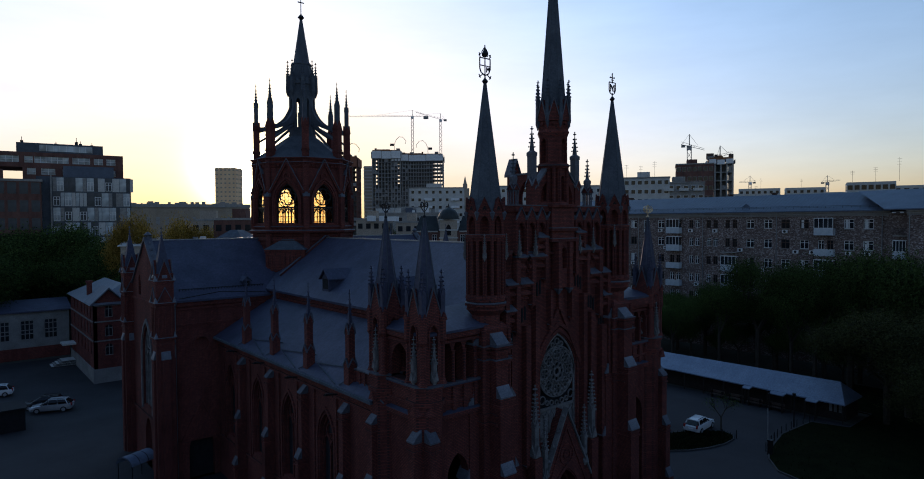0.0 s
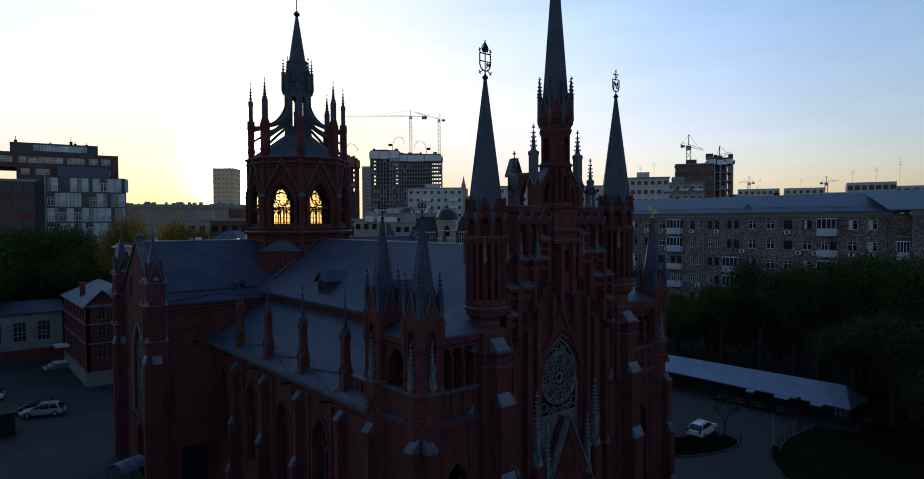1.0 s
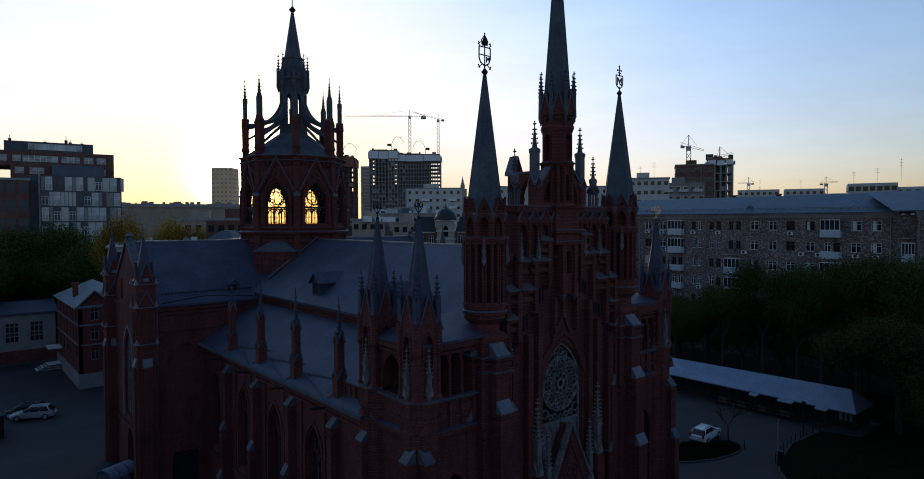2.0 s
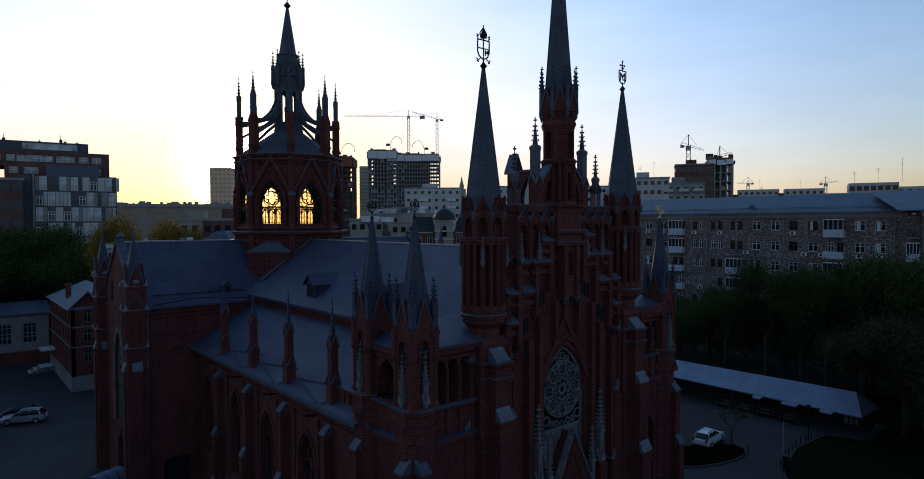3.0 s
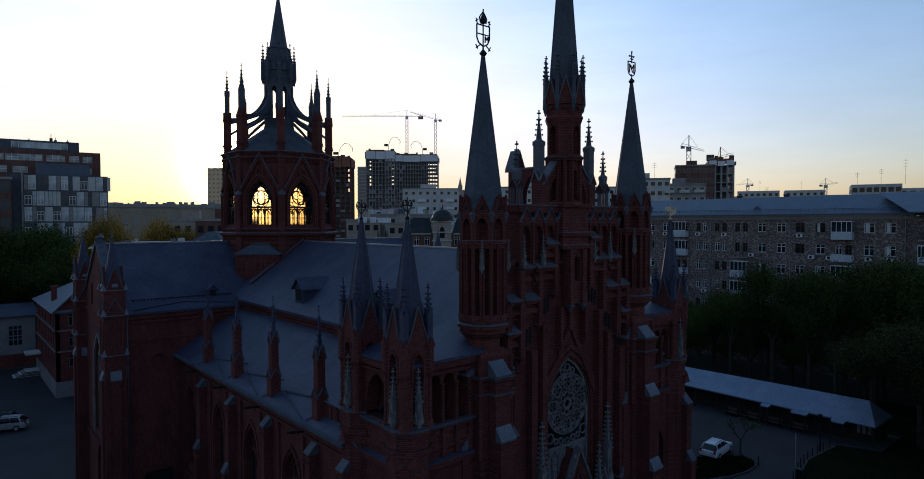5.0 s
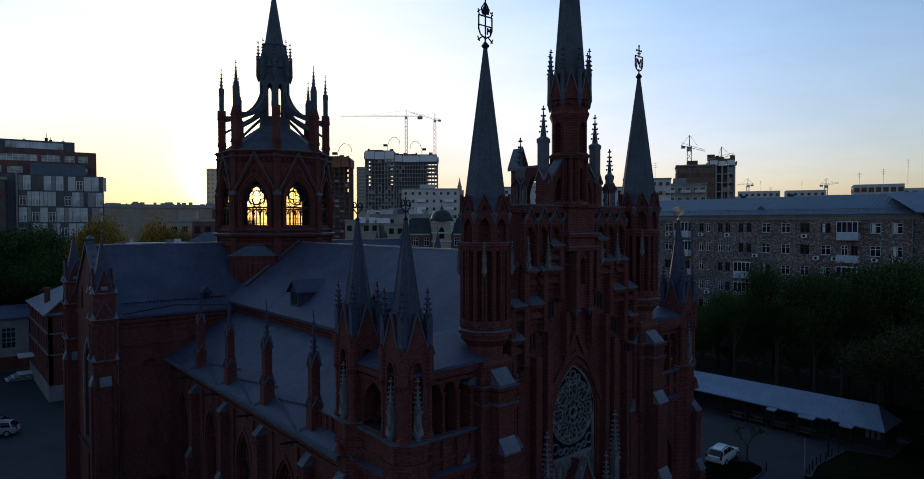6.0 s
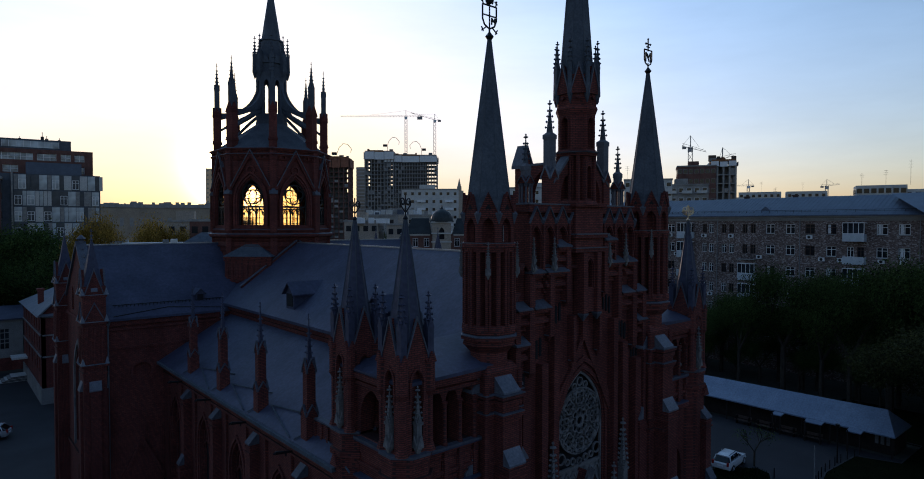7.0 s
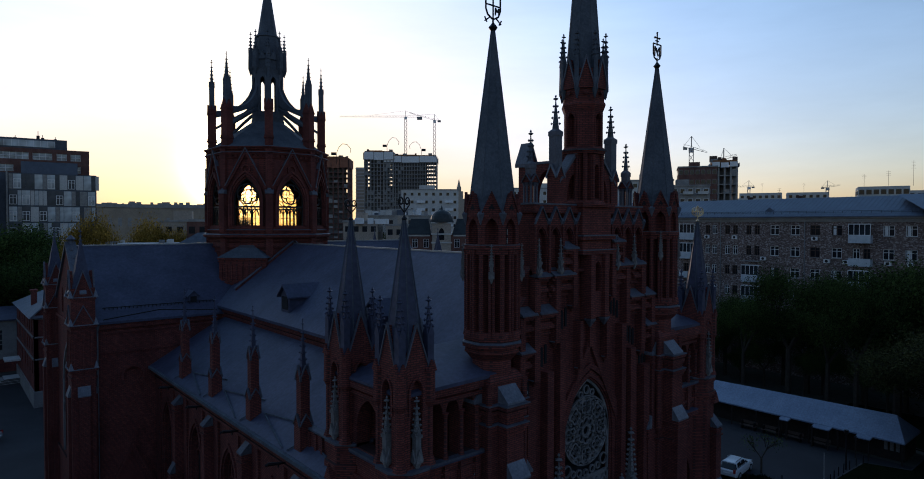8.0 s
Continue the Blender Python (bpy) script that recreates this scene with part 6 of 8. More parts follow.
# ---- apartment block beside the yard ----
def apartment_block():
    x, y0, y1, eave = 76.0, 2.4, 66.0, 24.0
    apt = thing("apartment_building", (x, 0, 0), "seven-storey block faced in mixed stone with a blue-grey roof", "apartment building")
    m = pose(0, 0, 0, 0, 0, -90)
    storey = 3.27
    tops = [22.9 - storey * k for k in range(7)]
    single = [5.2, 7.8, 14.2, 17.1, 19.9, 22.9, 40.1, 43.2, 46.2, 49.0, 52.0, 55.0, 58.0, 61.0]
    pairs = [25.6, 26.9, 29.1, 30.4, 32.6, 33.8]
    bays = [10.4, 11.7, 36.4, 37.7]
    cols = [(c, 1.35) for c in single] + [(c, 0.82) for c in pairs] + [(c, 0.9) for c in bays]
    H = 1.48
    holes = [rect(-c - w / 2, -c + w / 2, t - H, t) for c, w in cols for t in tops]
    bm = bmesh.new()
    panel(bm, rect(-y1, -y0, 0, eave), holes, 0.4, m)
    wall = part("wall", bm, MOSAIC, apt)
    bm = bmesh.new()
    box(bm, 0.45, 13.5, y0, y1, 0.0, eave - 0.2)
    part("inner_wall", bm, PLASTER, apt)
    # the wing that stands forward, and the plastered bay in the angle
    wx = -3.0
    bm = bmesh.new()
    wing_cols = [-3.0, -5.8, -8.6, -11.4]
    panel(bm, rect(0.4, 15.0, 0, eave + 0.1), [rect(-c - 0.675, -c + 0.675, t - H + 0.1, t + 0.1) for c in wing_cols for t in tops], 0.4, pose(wx, 0, 0, 0, 0, -90))
    box(bm, wx + 0.45, 10.0, -15.0, -0.4, 0, eave - 0.1)
    part("wing_wall", bm, MOSAIC, apt)
    bm = bmesh.new()
    box(bm, -0.9, 0.4, -0.6, 2.4, 0, eave - 0.3)
    part("bay_wall", bm, MOSAIC, apt)
    for z, o, h in ((eave - 0.1, 0.55, 0.2), (eave - 0.42, 0.3, 0.3), (eave - 0.62, 0.14, 0.18)):
        bm = bmesh.new()
        box(bm, -o, 0.2, y0 - 0.1, y1, z, z + h)
        part("cornice", bm, PLASTER, wall)
        bm = bmesh.new()
        box(bm, wx - o, wx + 0.2, -15.0, -0.4, z + 0.1, z + h + 0.1)
        part("cornice", bm, PLASTER, wall)
    bm = bmesh.new()
    slab(bm, [(-0.75, eave + 0.1), (-0.75, eave + 0.25), (6.7, eave + 3.25), (14.0, eave + 0.25), (14.0, eave + 0.1)], y1 - y0 + 0.6, Matrix.Translation((0, y0 - 0.4, 0)))
    roof = part("roof", bm, APTROOF, apt)
    bm = bmesh.new()
    v = [bm.verts.new(p) for p in ((wx - 0.75, 2.2, eave + 0.2), (wx - 0.75, -16, eave + 0.2), (12, -16, eave + 0.2), (12, 2.2, eave + 0.2), (wx - 0.75, 2.2, eave + 0.36), (wx - 0.75, -16, eave + 0.36), (4.5, -9, eave + 3.5), (4.5, 8.0, eave + 3.3), (12, -16, eave + 0.36), (12, 2.2, eave + 0.36))]
    for f in ((0, 1, 2, 3), (0, 1, 5, 4), (4, 5, 6, 7), (5, 8, 6), (6, 8, 9, 7), (4, 7, 9), (1, 2, 8, 5), (2, 3, 9, 8), (0, 4, 9, 3)):
        bm.faces.new([v[i] for i in f])
    part("wing_roof", bm, APTROOF, apt)
    # standing seams
    bm = bmesh.new()
    slab(bm, [(-0.74, eave + 0.26), (6.7, eave + 3.26), (6.7, eave + 3.29), (-0.74, eave + 0.29)], 0.035, Matrix())
    seam = mesh("seam", bm, APTROOF)
    k = y0 + 0.3
    while k < y1:
        place("seam", seam, roof, (0, k, 0))
        k += 0.62
    for yy in (24.3, 49.0):
        bm = bmesh.new()
        slab(bm, [(-0.8, 0), (0.8, 0), (0.8, 0.15), (0, 0.75), (-0.8, 0.15)], 3.2, pose(1.4, yy, eave + 0.95, 0, 0, -90))
        part("dormer", bm, APTROOF, roof)
    for k, yy in enumerate((22.0, 30.0, 52.0)):
        bm = bmesh.new()
        box(bm, 7.6, 8.3, yy, yy + 0.6, eave + 2.3, eave + 3.5 + 0.2 * (k % 2))
        box(bm, 7.5, 8.4, yy - 0.1, yy + 0.7, eave + 3.5, eave + 3.7)
        part("chimney", bm, DARKBRICK, roof)
        bm = bmesh.new()
        rod(bm, Vector((6.6, yy + 3, eave + 3)), Vector((6.6, yy + 3, eave + 4.9)), 0.025, 4)
        for z in (4.3, 4.6, 4.9):
            rod(bm, Vector((6.6, yy + 2.7, eave + z)), Vector((6.6, yy + 3.3, eave + z)), 0.015, 4)
        part("aerial", bm, IRON, roof)
    bm = bmesh.new()
    k = y0 + 0.4
    while k < y1:
        box(bm, 0.28, 0.33, k, k + 0.04, eave + 0.6, eave + 1.0)
        k += 1.2
    box(bm, 0.28, 0.33, y0, y1, eave + 0.98, eave + 1.03)
    box(bm, 0.28, 0.33, y0, y1, eave + 0.8, eave + 0.84)
    part("snow_rail", bm, IRON, roof)
    rng = random.Random(4)
    kinds = {}
    for w in (1.35, 0.82, 0.9):
        kinds[w] = (pane(w, H), window_mesh(w, H, WHITE, 0.085), window_mesh(w, H, BROWN, 0.085))
    bm = bmesh.new()
    slab(bm, rect(-0.65, 0.65, -0.07, 0.0), 0.3, Matrix.Translation((0, -0.12, 0)))
    sill = mesh("sill", bm, ZINC)
    bm = bmesh.new()
    slab(bm, rect(-0.5, -0.12, 0.1, 1.4), 0.02, Matrix.Translation((0, 0.185, 0)))
    drape = mesh("curtain", bm, WHITE)
    for c, w in cols:
        for j, t in enumerate(tops[:6]):
            p, f1, f2 = kinds[w]
            win = place("window", p, apt, (0, c, t - H), -90)
            place("window_frame", f1 if rng.random() < 0.62 else f2, win)
            if w > 1:
                place("sill", sill, win)
                if rng.random() < 0.25:
                    place("curtain", drape, win)
    for c in wing_cols:
        for t in tops[:6]:
            win = place("window", kinds[1.35][0], apt, (wx, c, t - H + 0.1), -90)
            place("window_frame", kinds[1.35][1 if rng.random() < 0.5 else 2], win)

    def balcony_meshes(w):
        bm = bmesh.new()
        slab(bm, rect(-w / 2, w / 2, -1.0, -0.86), 1.05, Matrix.Translation((0, -1.05, 0)))
        slab(bm, rect(-w / 2, w / 2, -0.86, 0.1), 0.06, Matrix.Translation((0, -1.05, 0)))
        for u in (-w / 2, w / 2 - 0.06):
            slab(bm, rect(u, u + 0.06, -0.86, 0.1), 0.98, Matrix.Translation((0, -0.98, 0)))
        b = mesh("balcony", bm, BALC)
        bm = bmesh.new()
        n = 4
        for k in range(n + 1):
            u = -w / 2 + (w - 0.07) * k / n
            slab(bm, rect(u, u + 0.07, 0.1, 1.62), 0.06, Matrix.Translation((0, -1.05, 0)))
        slab(bm, rect(-w / 2, w / 2, 1.62, 1.72), 1.05, Matrix.Translation((0, -1.05, 0)))
        slab(bm, rect(-w / 2, w / 2, 0.1, 0.17), 0.06, Matrix.Translation((0, -1.05, 0)))
        g = mesh("glazing_frame", bm, WHITE)
        bm = bmesh.new()
        slab(bm, rect(-w / 2 + 0.05, w / 2 - 0.05, 0.17, 1.62), 0.02, Matrix.Translation((0, -1.02, 0)))
        p = mesh("glazing", bm, PANE)
        bm = bmesh.new()
        slab(bm, rect(-w / 2, w / 2, -1.0, -0.86), 1.05, Matrix.Translation((0, -1.05, 0)))
        bar = bmesh.new()
        slab(bar, rect(-0.018, 0.018, -0.86, 0.1), 0.035, Matrix.Translation((0, -1.02, 0)))
        rail = bmesh.new()
        slab(rail, rect(-w / 2, w / 2, 0.08, 0.14), 0.05, Matrix.Translation((0, -1.03, 0)))
        r = mesh("balcony", bm, CONCRETE)
        return b, g, p, r, mesh("bar", bar, IRON), mesh("rail", rail, IRON), w

    wide, slim = balcony_meshes(2.75), balcony_meshes(1.6)
    for ms, px, c, j, style in ((wide, 0, 37.05, 0, "g"), (wide, 0, 37.05, 1, "g"), (wide, 0, 37.05, 2, "o"), (wide, 0, 37.05, 3, "o"), (wide, 0, 26.25, 1, "r"), (wide, 0, 26.25, 2, "g"), (wide, 0, 26.25, 3, "g"), (wide, 0, 11.05, 0, "g"), (wide, 0, 11.05, 1, "o"), (wide, 0, 11.05, 2, "g"), (slim, -0.9, 0.8, 0, "r"), (slim, -0.9, 0.8, 1, "g"), (slim, -0.9, 0.8, 2, "o"), (slim, -0.9, 0.8, 3, "o")):
        b = place("balcony", ms[3] if style == "r" else ms[0], apt, (px, c, tops[j] - H), -90, "dark railed balcony" if style == "r" else "pale painted balcony")
        if style == "r":
            place("rail", ms[5], b)
            for k in range(13):
                place("bar", ms[4], b, (-ms[6] / 2 + 0.02 + (ms[6] - 0.04) * k / 12, 0, 0))
        if style == "g":
            place("glazing", ms[2], b)
            place("glazing_frame", ms[1], b)
    bm = bmesh.new()
    ngon(bm, (0, 0), 0.07, 0.07, 1, eave - 0.3, 6)
    dp = mesh("downpipe", bm, ZINC)
    for px, yy in ((-0.12, 3.4), (-0.12, 18.5), (-0.12, 31.5), (-0.12, 45.0), (wx - 0.12, -0.7)):
        place("downpipe", dp, apt, (px, yy, 0))
    bm = bmesh.new()
    slab(bm, rect(-0.4, 0.4, 0, 0.55), 0.34, Matrix.Translation((0, -0.4, 0)))
    ac = mesh("air_conditioner", bm, WHITE)
    bm = bmesh.new()
    slab(bm, [(0.22 * math.cos(k / 10 * math.tau), 0.28 + 0.22 * math.sin(k / 10 * math.tau)) for k in range(10)], 0.03, Matrix.Translation((0, -0.43, 0)))
    fan = mesh("grille", bm, IRON)
    for c, j in ((43.2, 0), (40.1, 0), (33.8, 0), (29.1, 0), (38.9, 1), (17.1, 0), (15.4, 1), (12.9, 1), (7.8, 1), (5.2, 1), (24.5, 1), (32.6, 3), (30.4, 4), (20.9, 2), (46.2, 2)):
        a = place("air_conditioner", ac, apt, (0, c, tops[j] - H - 0.75), -90)
        place("grille", fan, a)


apartment_block()


# ---- distant buildings ----
def block(name, x, y, rz, w, d, h, mat, label, rows, cols, win=(1.3, 1.5), glass=None, base=2.0, roofmat=None, category="building", sides=True, frame_mat=None, roof=True):
    """A block: shell, kerbed flat roof with a stair head, and its windows, each a pane in a frame, on the seen sides."""
    ob = thing(name, (x, y, 0), label, category, rz=rz)
    bm = bmesh.new()
    box(bm, -w / 2, w / 2, 0, d, 0, h)
    part("wall", bm, mat, ob)
    if roof:
        bm = bmesh.new()
        box(bm, -w / 2 - 0.2, w / 2 + 0.2, -0.2, d + 0.2, h, h + 0.5)
        part("roof", bm, roofmat or CONCRETE, ob)
        bm = bmesh.new()
        box(bm, -w * 0.2, w * 0.08, d * 0.3, d * 0.7, h + 0.5, h + 2.6)
        part("stair_head", bm, mat, ob)
    p = pane(*win, glass or PANE, -0.05)
    f = window_mesh(win[0] + 0.1, win[1] + 0.1, frame_mat, 0.1, False) if frame_mat else None
    sh = (h - base) / rows
    nd = max(1, round(cols * d / w)) if sides else 0
    for r in range(rows):
        zz = base + sh * r + 0.3 * sh
        for c in range(cols):
            o = place("window", p, ob, (-w / 2 + w * (c + 0.5) / cols, 0, zz))
            if f:
                place("window_frame", f, o, (0, -0.2, -0.05))
        for s in (-1, 1):
            for c in range(nd):
                place("window", p, ob, (s * w / 2, d * (c + 0.5) / nd, zz), 90 * s)
    return ob


FACE = -40.0
# sunset haze and glare put into the wall colour; tan panes keep contrast low
GLARE_TINT = mottled("sunset_glare_tint", (0.78, 0.5, 0.28), (0.88, 0.62, 0.37), 0.1, 0.7, 0, 0.2, 0.02, 2.0)
block("tower_block", 267, 828, FACE, 28, 26, 97, GLARE_TINT, "distant tower coloured orange in place of sunset haze", 16, 5, (2.5, 2.0), TAN, roof=False)
block("long_building", 67, 313, -16, 64, 18, 32.4, OLDTAN, "long low tan building with a row of tall windows", 1, 15, (1.7, 4.2), PLASTER, sides=False, base=17, roof=False)


# dark grey carries the shade inside the open floors as a colour
UNLIT_SHELL = mottled("unlit_interior", (0.09, 0.09, 0.09), (0.16, 0.155, 0.15), 0.3, 0.9, 0, 0.2)
RUST = mottled("rusty_formwork", (0.16, 0.07, 0.03), (0.3, 0.14, 0.06), 0.5, 0.9, 0, 0.2)
RUSTBRICK = mottled("orange_brick_infill", (0.2, 0.085, 0.05), (0.3, 0.13, 0.08), 0.4, 0.9, 0, 0.2)


def step_of(h, crown, floors):
    return (h - crown) / floors


def frame_tower(x, y, rz, w, d, h, floors, nx, nd, label, crown=5.0, skin=None, top=None):
    """A tower in raw concrete under construction: slabs, columns, core and hoarding round the top."""
    ob = thing("construction_tower", (x, y, 0), label, "tower", rz=rz)
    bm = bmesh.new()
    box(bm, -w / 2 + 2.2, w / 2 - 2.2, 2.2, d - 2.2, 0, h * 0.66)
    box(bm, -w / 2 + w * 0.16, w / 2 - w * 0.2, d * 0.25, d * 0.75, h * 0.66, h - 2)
    part("core", bm, UNLIT_SHELL, ob)
    rng = random.Random(int(w * 7 + h))
    for k in range(nx):
        for r in range(floors):
            if rng.random() < (0.5 if r < floors * 0.6 else 0.16):
                bm = bmesh.new()
                box(bm, 0.3, w / nx - 0.3, 0.25, 0.4, 0.2, step_of(h, crown, floors) * rng.uniform(0.35, 0.9))
                part("infill", bm, rng.choice((CONCRETE, UNLIT_SHELL, PLASTER)), ob, "", (-w / 2 + w * k / nx, 0, step_of(h, crown, floors) * (r + 1)))
    for k in range(9):
        bm = bmesh.new()
        e = rng.uniform(0.4, 1.6)
        box(bm, -e, e, -0.8, 0.8, 0, rng.uniform(0.8, 2.6))
        part("site_gear", bm, rng.choice((RUST, BROWN, CONCRETE)), ob, "", (rng.uniform(-w * 0.45, w * 0.45), rng.uniform(1, d * 0.6), h + 0.2))
    bm = bmesh.new()
    box(bm, -w / 2, w / 2, 0, d, -0.18, 0.18)
    sl = mesh("floor_slab", bm, skin or CONCRETE)
    step = step_of(h, crown, floors)
    for k in range(1, floors + 1):
        place("floor_slab", sl, ob, (0, 0, step * k))
    bm = bmesh.new()
    box(bm, -0.34, 0.34, -0.05, 0.9, 0, h - 1)
    co = mesh("column", bm, skin or CONCRETE)
    for k in range(nx + 1):
        place("column", co, ob, (-w / 2 + 0.35 + (w - 0.7) * k / nx, 0, 0))
    for k in range(1, nd + 1):
        for s in (-1, 1):
            place("column", co, ob, (s * (w / 2 - 0.35), (d - 0.7) * k / nd, 0))
    bm = bmesh.new()
    wdt = w / 3
    slab(bm, rect(-wdt / 2 + 0.2, wdt / 2 - 0.2, h - crown, h), 0.15, Matrix.Translation((0, -0.6, 0)))
    pa = mesh("hoarding", bm, top or WHITE)
    for k in range(3):
        place("hoarding", pa, ob, (-w / 2 + wdt * (k + 0.5), 0, -0.3 * (k % 2)))
    bm = bmesh.new()
    slab(bm, rect(0, d, h - crown, h - 0.4), 0.15, pose(-w / 2, d, 0, 0, 0, -90) @ Matrix.Translation((0, -0.6, 0)))
    slab(bm, rect(0, d, h - crown, h - 0.4), 0.15, pose(w / 2, 0, 0, 0, 0, 90) @ Matrix.Translation((0, -0.6, 0)))
    part("side_hoarding", bm, top or PALE, ob)
    bm = bmesh.new()
    box(bm, -w / 2 + 0.6, w / 2 - 0.6, -0.3, d, h - 0.2, h + 0.7)
    part("formwork_edge", bm, RUST, ob, "rusty orange formwork")
    bm = bmesh.new()
    box(bm, -w * 0.35, w * 0.1, d * 0.2, d * 0.7, h - 2, h + 1.6)
    part("top_formwork", bm, BROWN, ob)
    return ob


frame_tower(246.5, 397.5, FACE, 23.5, 18, 80, 24, 9, 7, "unfinished concrete tower wrapped in dark netting", 6)
frame_tower(266.5, 382.4, FACE, 42, 22, 77, 23, 19, 8, "wide unfinished concrete tower with pale hoarding")
frame_tower(178.8, 344.9, FACE, 17, 16, 66, 18, 5, 5, "unfinished tower with brick infill on top", 6, OFFICE_BRICK, RUSTBRICK)
bm = bmesh.new()
slender = thing("slender_tower", (260.1, 448.1, 0), "slender pale tower banded by floors", "tower", rz=FACE)
box(bm, -3.6, 3.6, 0, 8, 0, 72)
part("wall", bm, TAN, slender)
bm = bmesh.new()
box(bm, -3.9, 3.9, -0.3, 8.3, -0.4, 0.4)
band = mesh("floor_band", bm, PALE)
for k in range(24):
    place("floor_band", band, slender, (0, 0, 3.0 + 2.95 * k))
block("white_apartments", 156, 214, FACE, 27, 14, 39, PALE, "white panel-built block with loggias", 10, 8, (1.3, 1.4))
for u in (-4.2, 9.0):
    for k in range(9):
        bm = bmesh.new()
        slab(bm, rect(-2.0, 2.0, 0, 1.1), 1.3, Matrix.Translation((0, -1.3, 0)))
        part("balcony", bm, WHITE if k % 3 else CONCRETE, bpy.data.objects["white_apartments"], "pale loggia front", (u, 0, 3.4 + 3.7 * k))
block("white_apartments", 165, 102, -56, 16, 14, 38, PALE, "white block with terraces and roof aerials", 11, 7, (1.5, 1.5), frame_mat=WHITE)
block("white_apartments", 171, 149, FACE, 56, 14, 37.4, PALE, "long white panel-built block behind the church front", 10, 18, (1.4, 1.5), frame_mat=WHITE)
flats = block("white_apartments", 172, 92, -56, 15, 14, 36, CONCRETE, "pale block with rows of balconies", 10, 6, (1.5, 1.5), frame_mat=WHITE)
bm = bmesh.new()
slab(bm, rect(-1.6, 1.6, 0, 1.0), 1.2, Matrix.Translation((0, -1.2, 0)))
LOGGIA = mesh("balcony", bm, PALE)
for u in (-4.5, 0.5, 5.2):
    for k in range(4, 10):
        place("balcony", LOGGIA, flats, (u, 0, 2.6 + 3.4 * k))
block("brick_tower", 216, 112, -58, 15, 16, 46.5, OFFICE_BRICK, "dark brick block still under construction", 11, 7, (1.5, 1.7), frame_mat=PLASTER)
frame_tower(222, 103.5, -58, 10, 16, 48.5, 13, 4, 4, "unfinished concrete block beside brick flats", 2.0)
for bx, by, bw, bh, bl in ((329, 150, 12, 38, "pale far block"), (336, 139, 22, 41, "pale far block with aerials"), (347, 118, 20, 41, "pale far block"), (352, 104, 12, 38, "pale low far block")):
    block("far_block", bx, by, -65, bw, 12, bh, PALE, bl + " beyond the roofs", 9, max(3, int(bw / 3)), (1.6, 1.6), sides=False, roof=False)
block("far_block", 211, 45, -70, 14, 14, 35.5, PALE, "pale panel block with a glazed top floor", 9, 7, (1.5, 1.6), roof=False)
block("far_block", 217, 30, -70, 20, 14, 34, PALE, "pale panel block beyond the roofs", 9, 8, (1.5, 1.6), roof=False)
for ax, ay, az, ah in ((163, 103, 38, 4.5), (167, 100, 38, 6), (160, 107, 38, 5), (173, 92, 36, 3.5), (338, 139, 41, 6), (347, 120, 41, 5), (212, 44, 35.5, 5), (215, 38, 35.5, 8), (209, 50, 35.5, 4)):
    o = thing("aerial", (ax, ay, az), "thin television aerial on a flat roof", "aerial", "roof aerials")
    bm = bmesh.new()
    rod(bm, Vector((0, 0, 0)), Vector((0, 0, ah)), 0.04, 4)
    for z in (0.7, 0.82, 0.94):
        rod(bm, Vector((-0.5, 0.5, ah * z)), Vector((0.5, -0.5, ah * z)), 0.025, 4)
    part("mast", bm, IRON, o)
block("low_house", 62, 122, FACE, 9, 12, 23.4, TAN, "low cream house with a plain roof", 6, 4)
block("low_house", 70, 114, FACE, 9, 12, 22.5, TAN, "low pale house with cluttered roof", 6, 4)
block("low_house", 21, 131, -22, 14, 10, 23.3, TAN, "low pale house with a sheet roof", 6, 6)
block("low_house", 96, 150, FACE, 30, 12, 25.5, CONCRETE, "long pale house with snow-white roof", 6, 10)
rng = random.Random(8)
clutter = thing("roof_sheds", (64, 120, 22.8), "pale vents and boxes on the roofs", "roof clutter")
for k in range(14):
    bm = bmesh.new()
    w = rng.uniform(0.5, 1.4)
    box(bm, -w, w, -0.6, 0.6, 0, rng.uniform(0.7, 1.6))
    part("vent_box", bm, WHITE, clutter, "", (rng.uniform(-5, 12), rng.uniform(-8, 6) - 0.6 * k * 0.3, 0.2), FACE)


block("brick_house", 21.2, 113.2, FACE, 11, 8, 23.4, OFFICE_BRICK, "dark brick house with a grey roof among the trees", 6, 5)
low = block("low_house", 5, 92, -26, 24, 9, 18.7, TAN, "low pale house with a whitish sheet roof", 5, 8, roof=False)
bm = bmesh.new()
slab(bm, [(-0.4, 18.7), (-0.4, 18.85), (4.5, 19.75), (9.4, 18.85), (9.4, 18.7)], 24.8, Matrix(((0, 1, 0, -12.4), (1, 0, 0, 0), (0, 0, 1, 0), (0, 0, 0, 1))))
part("roof", bm, PALE, low)
rng = random.Random(41)
clutter = thing("roof_sheds", (5, 92, 19.7), "pale chimneys, vents and hatches on a sheet roof", "roof clutter", rz=-26)
for k in range(16):
    bm = bmesh.new()
    w = rng.uniform(0.25, 0.7)
    box(bm, -w, w, -0.4, 0.4, 0, rng.uniform(0.4, 1.3))
    part("vent_box", bm, (WHITE, PALE, CONCRETE, HALLWALL)[k % 4], clutter, "", (rng.uniform(-11, 11), rng.uniform(2.5, 6.5), -0.5))
rng = random.Random(29)
clutter = thing("roof_sheds", (96, 150, 26.0), "white and blue vents, hatches and skylights on the roofs", "roof clutter")
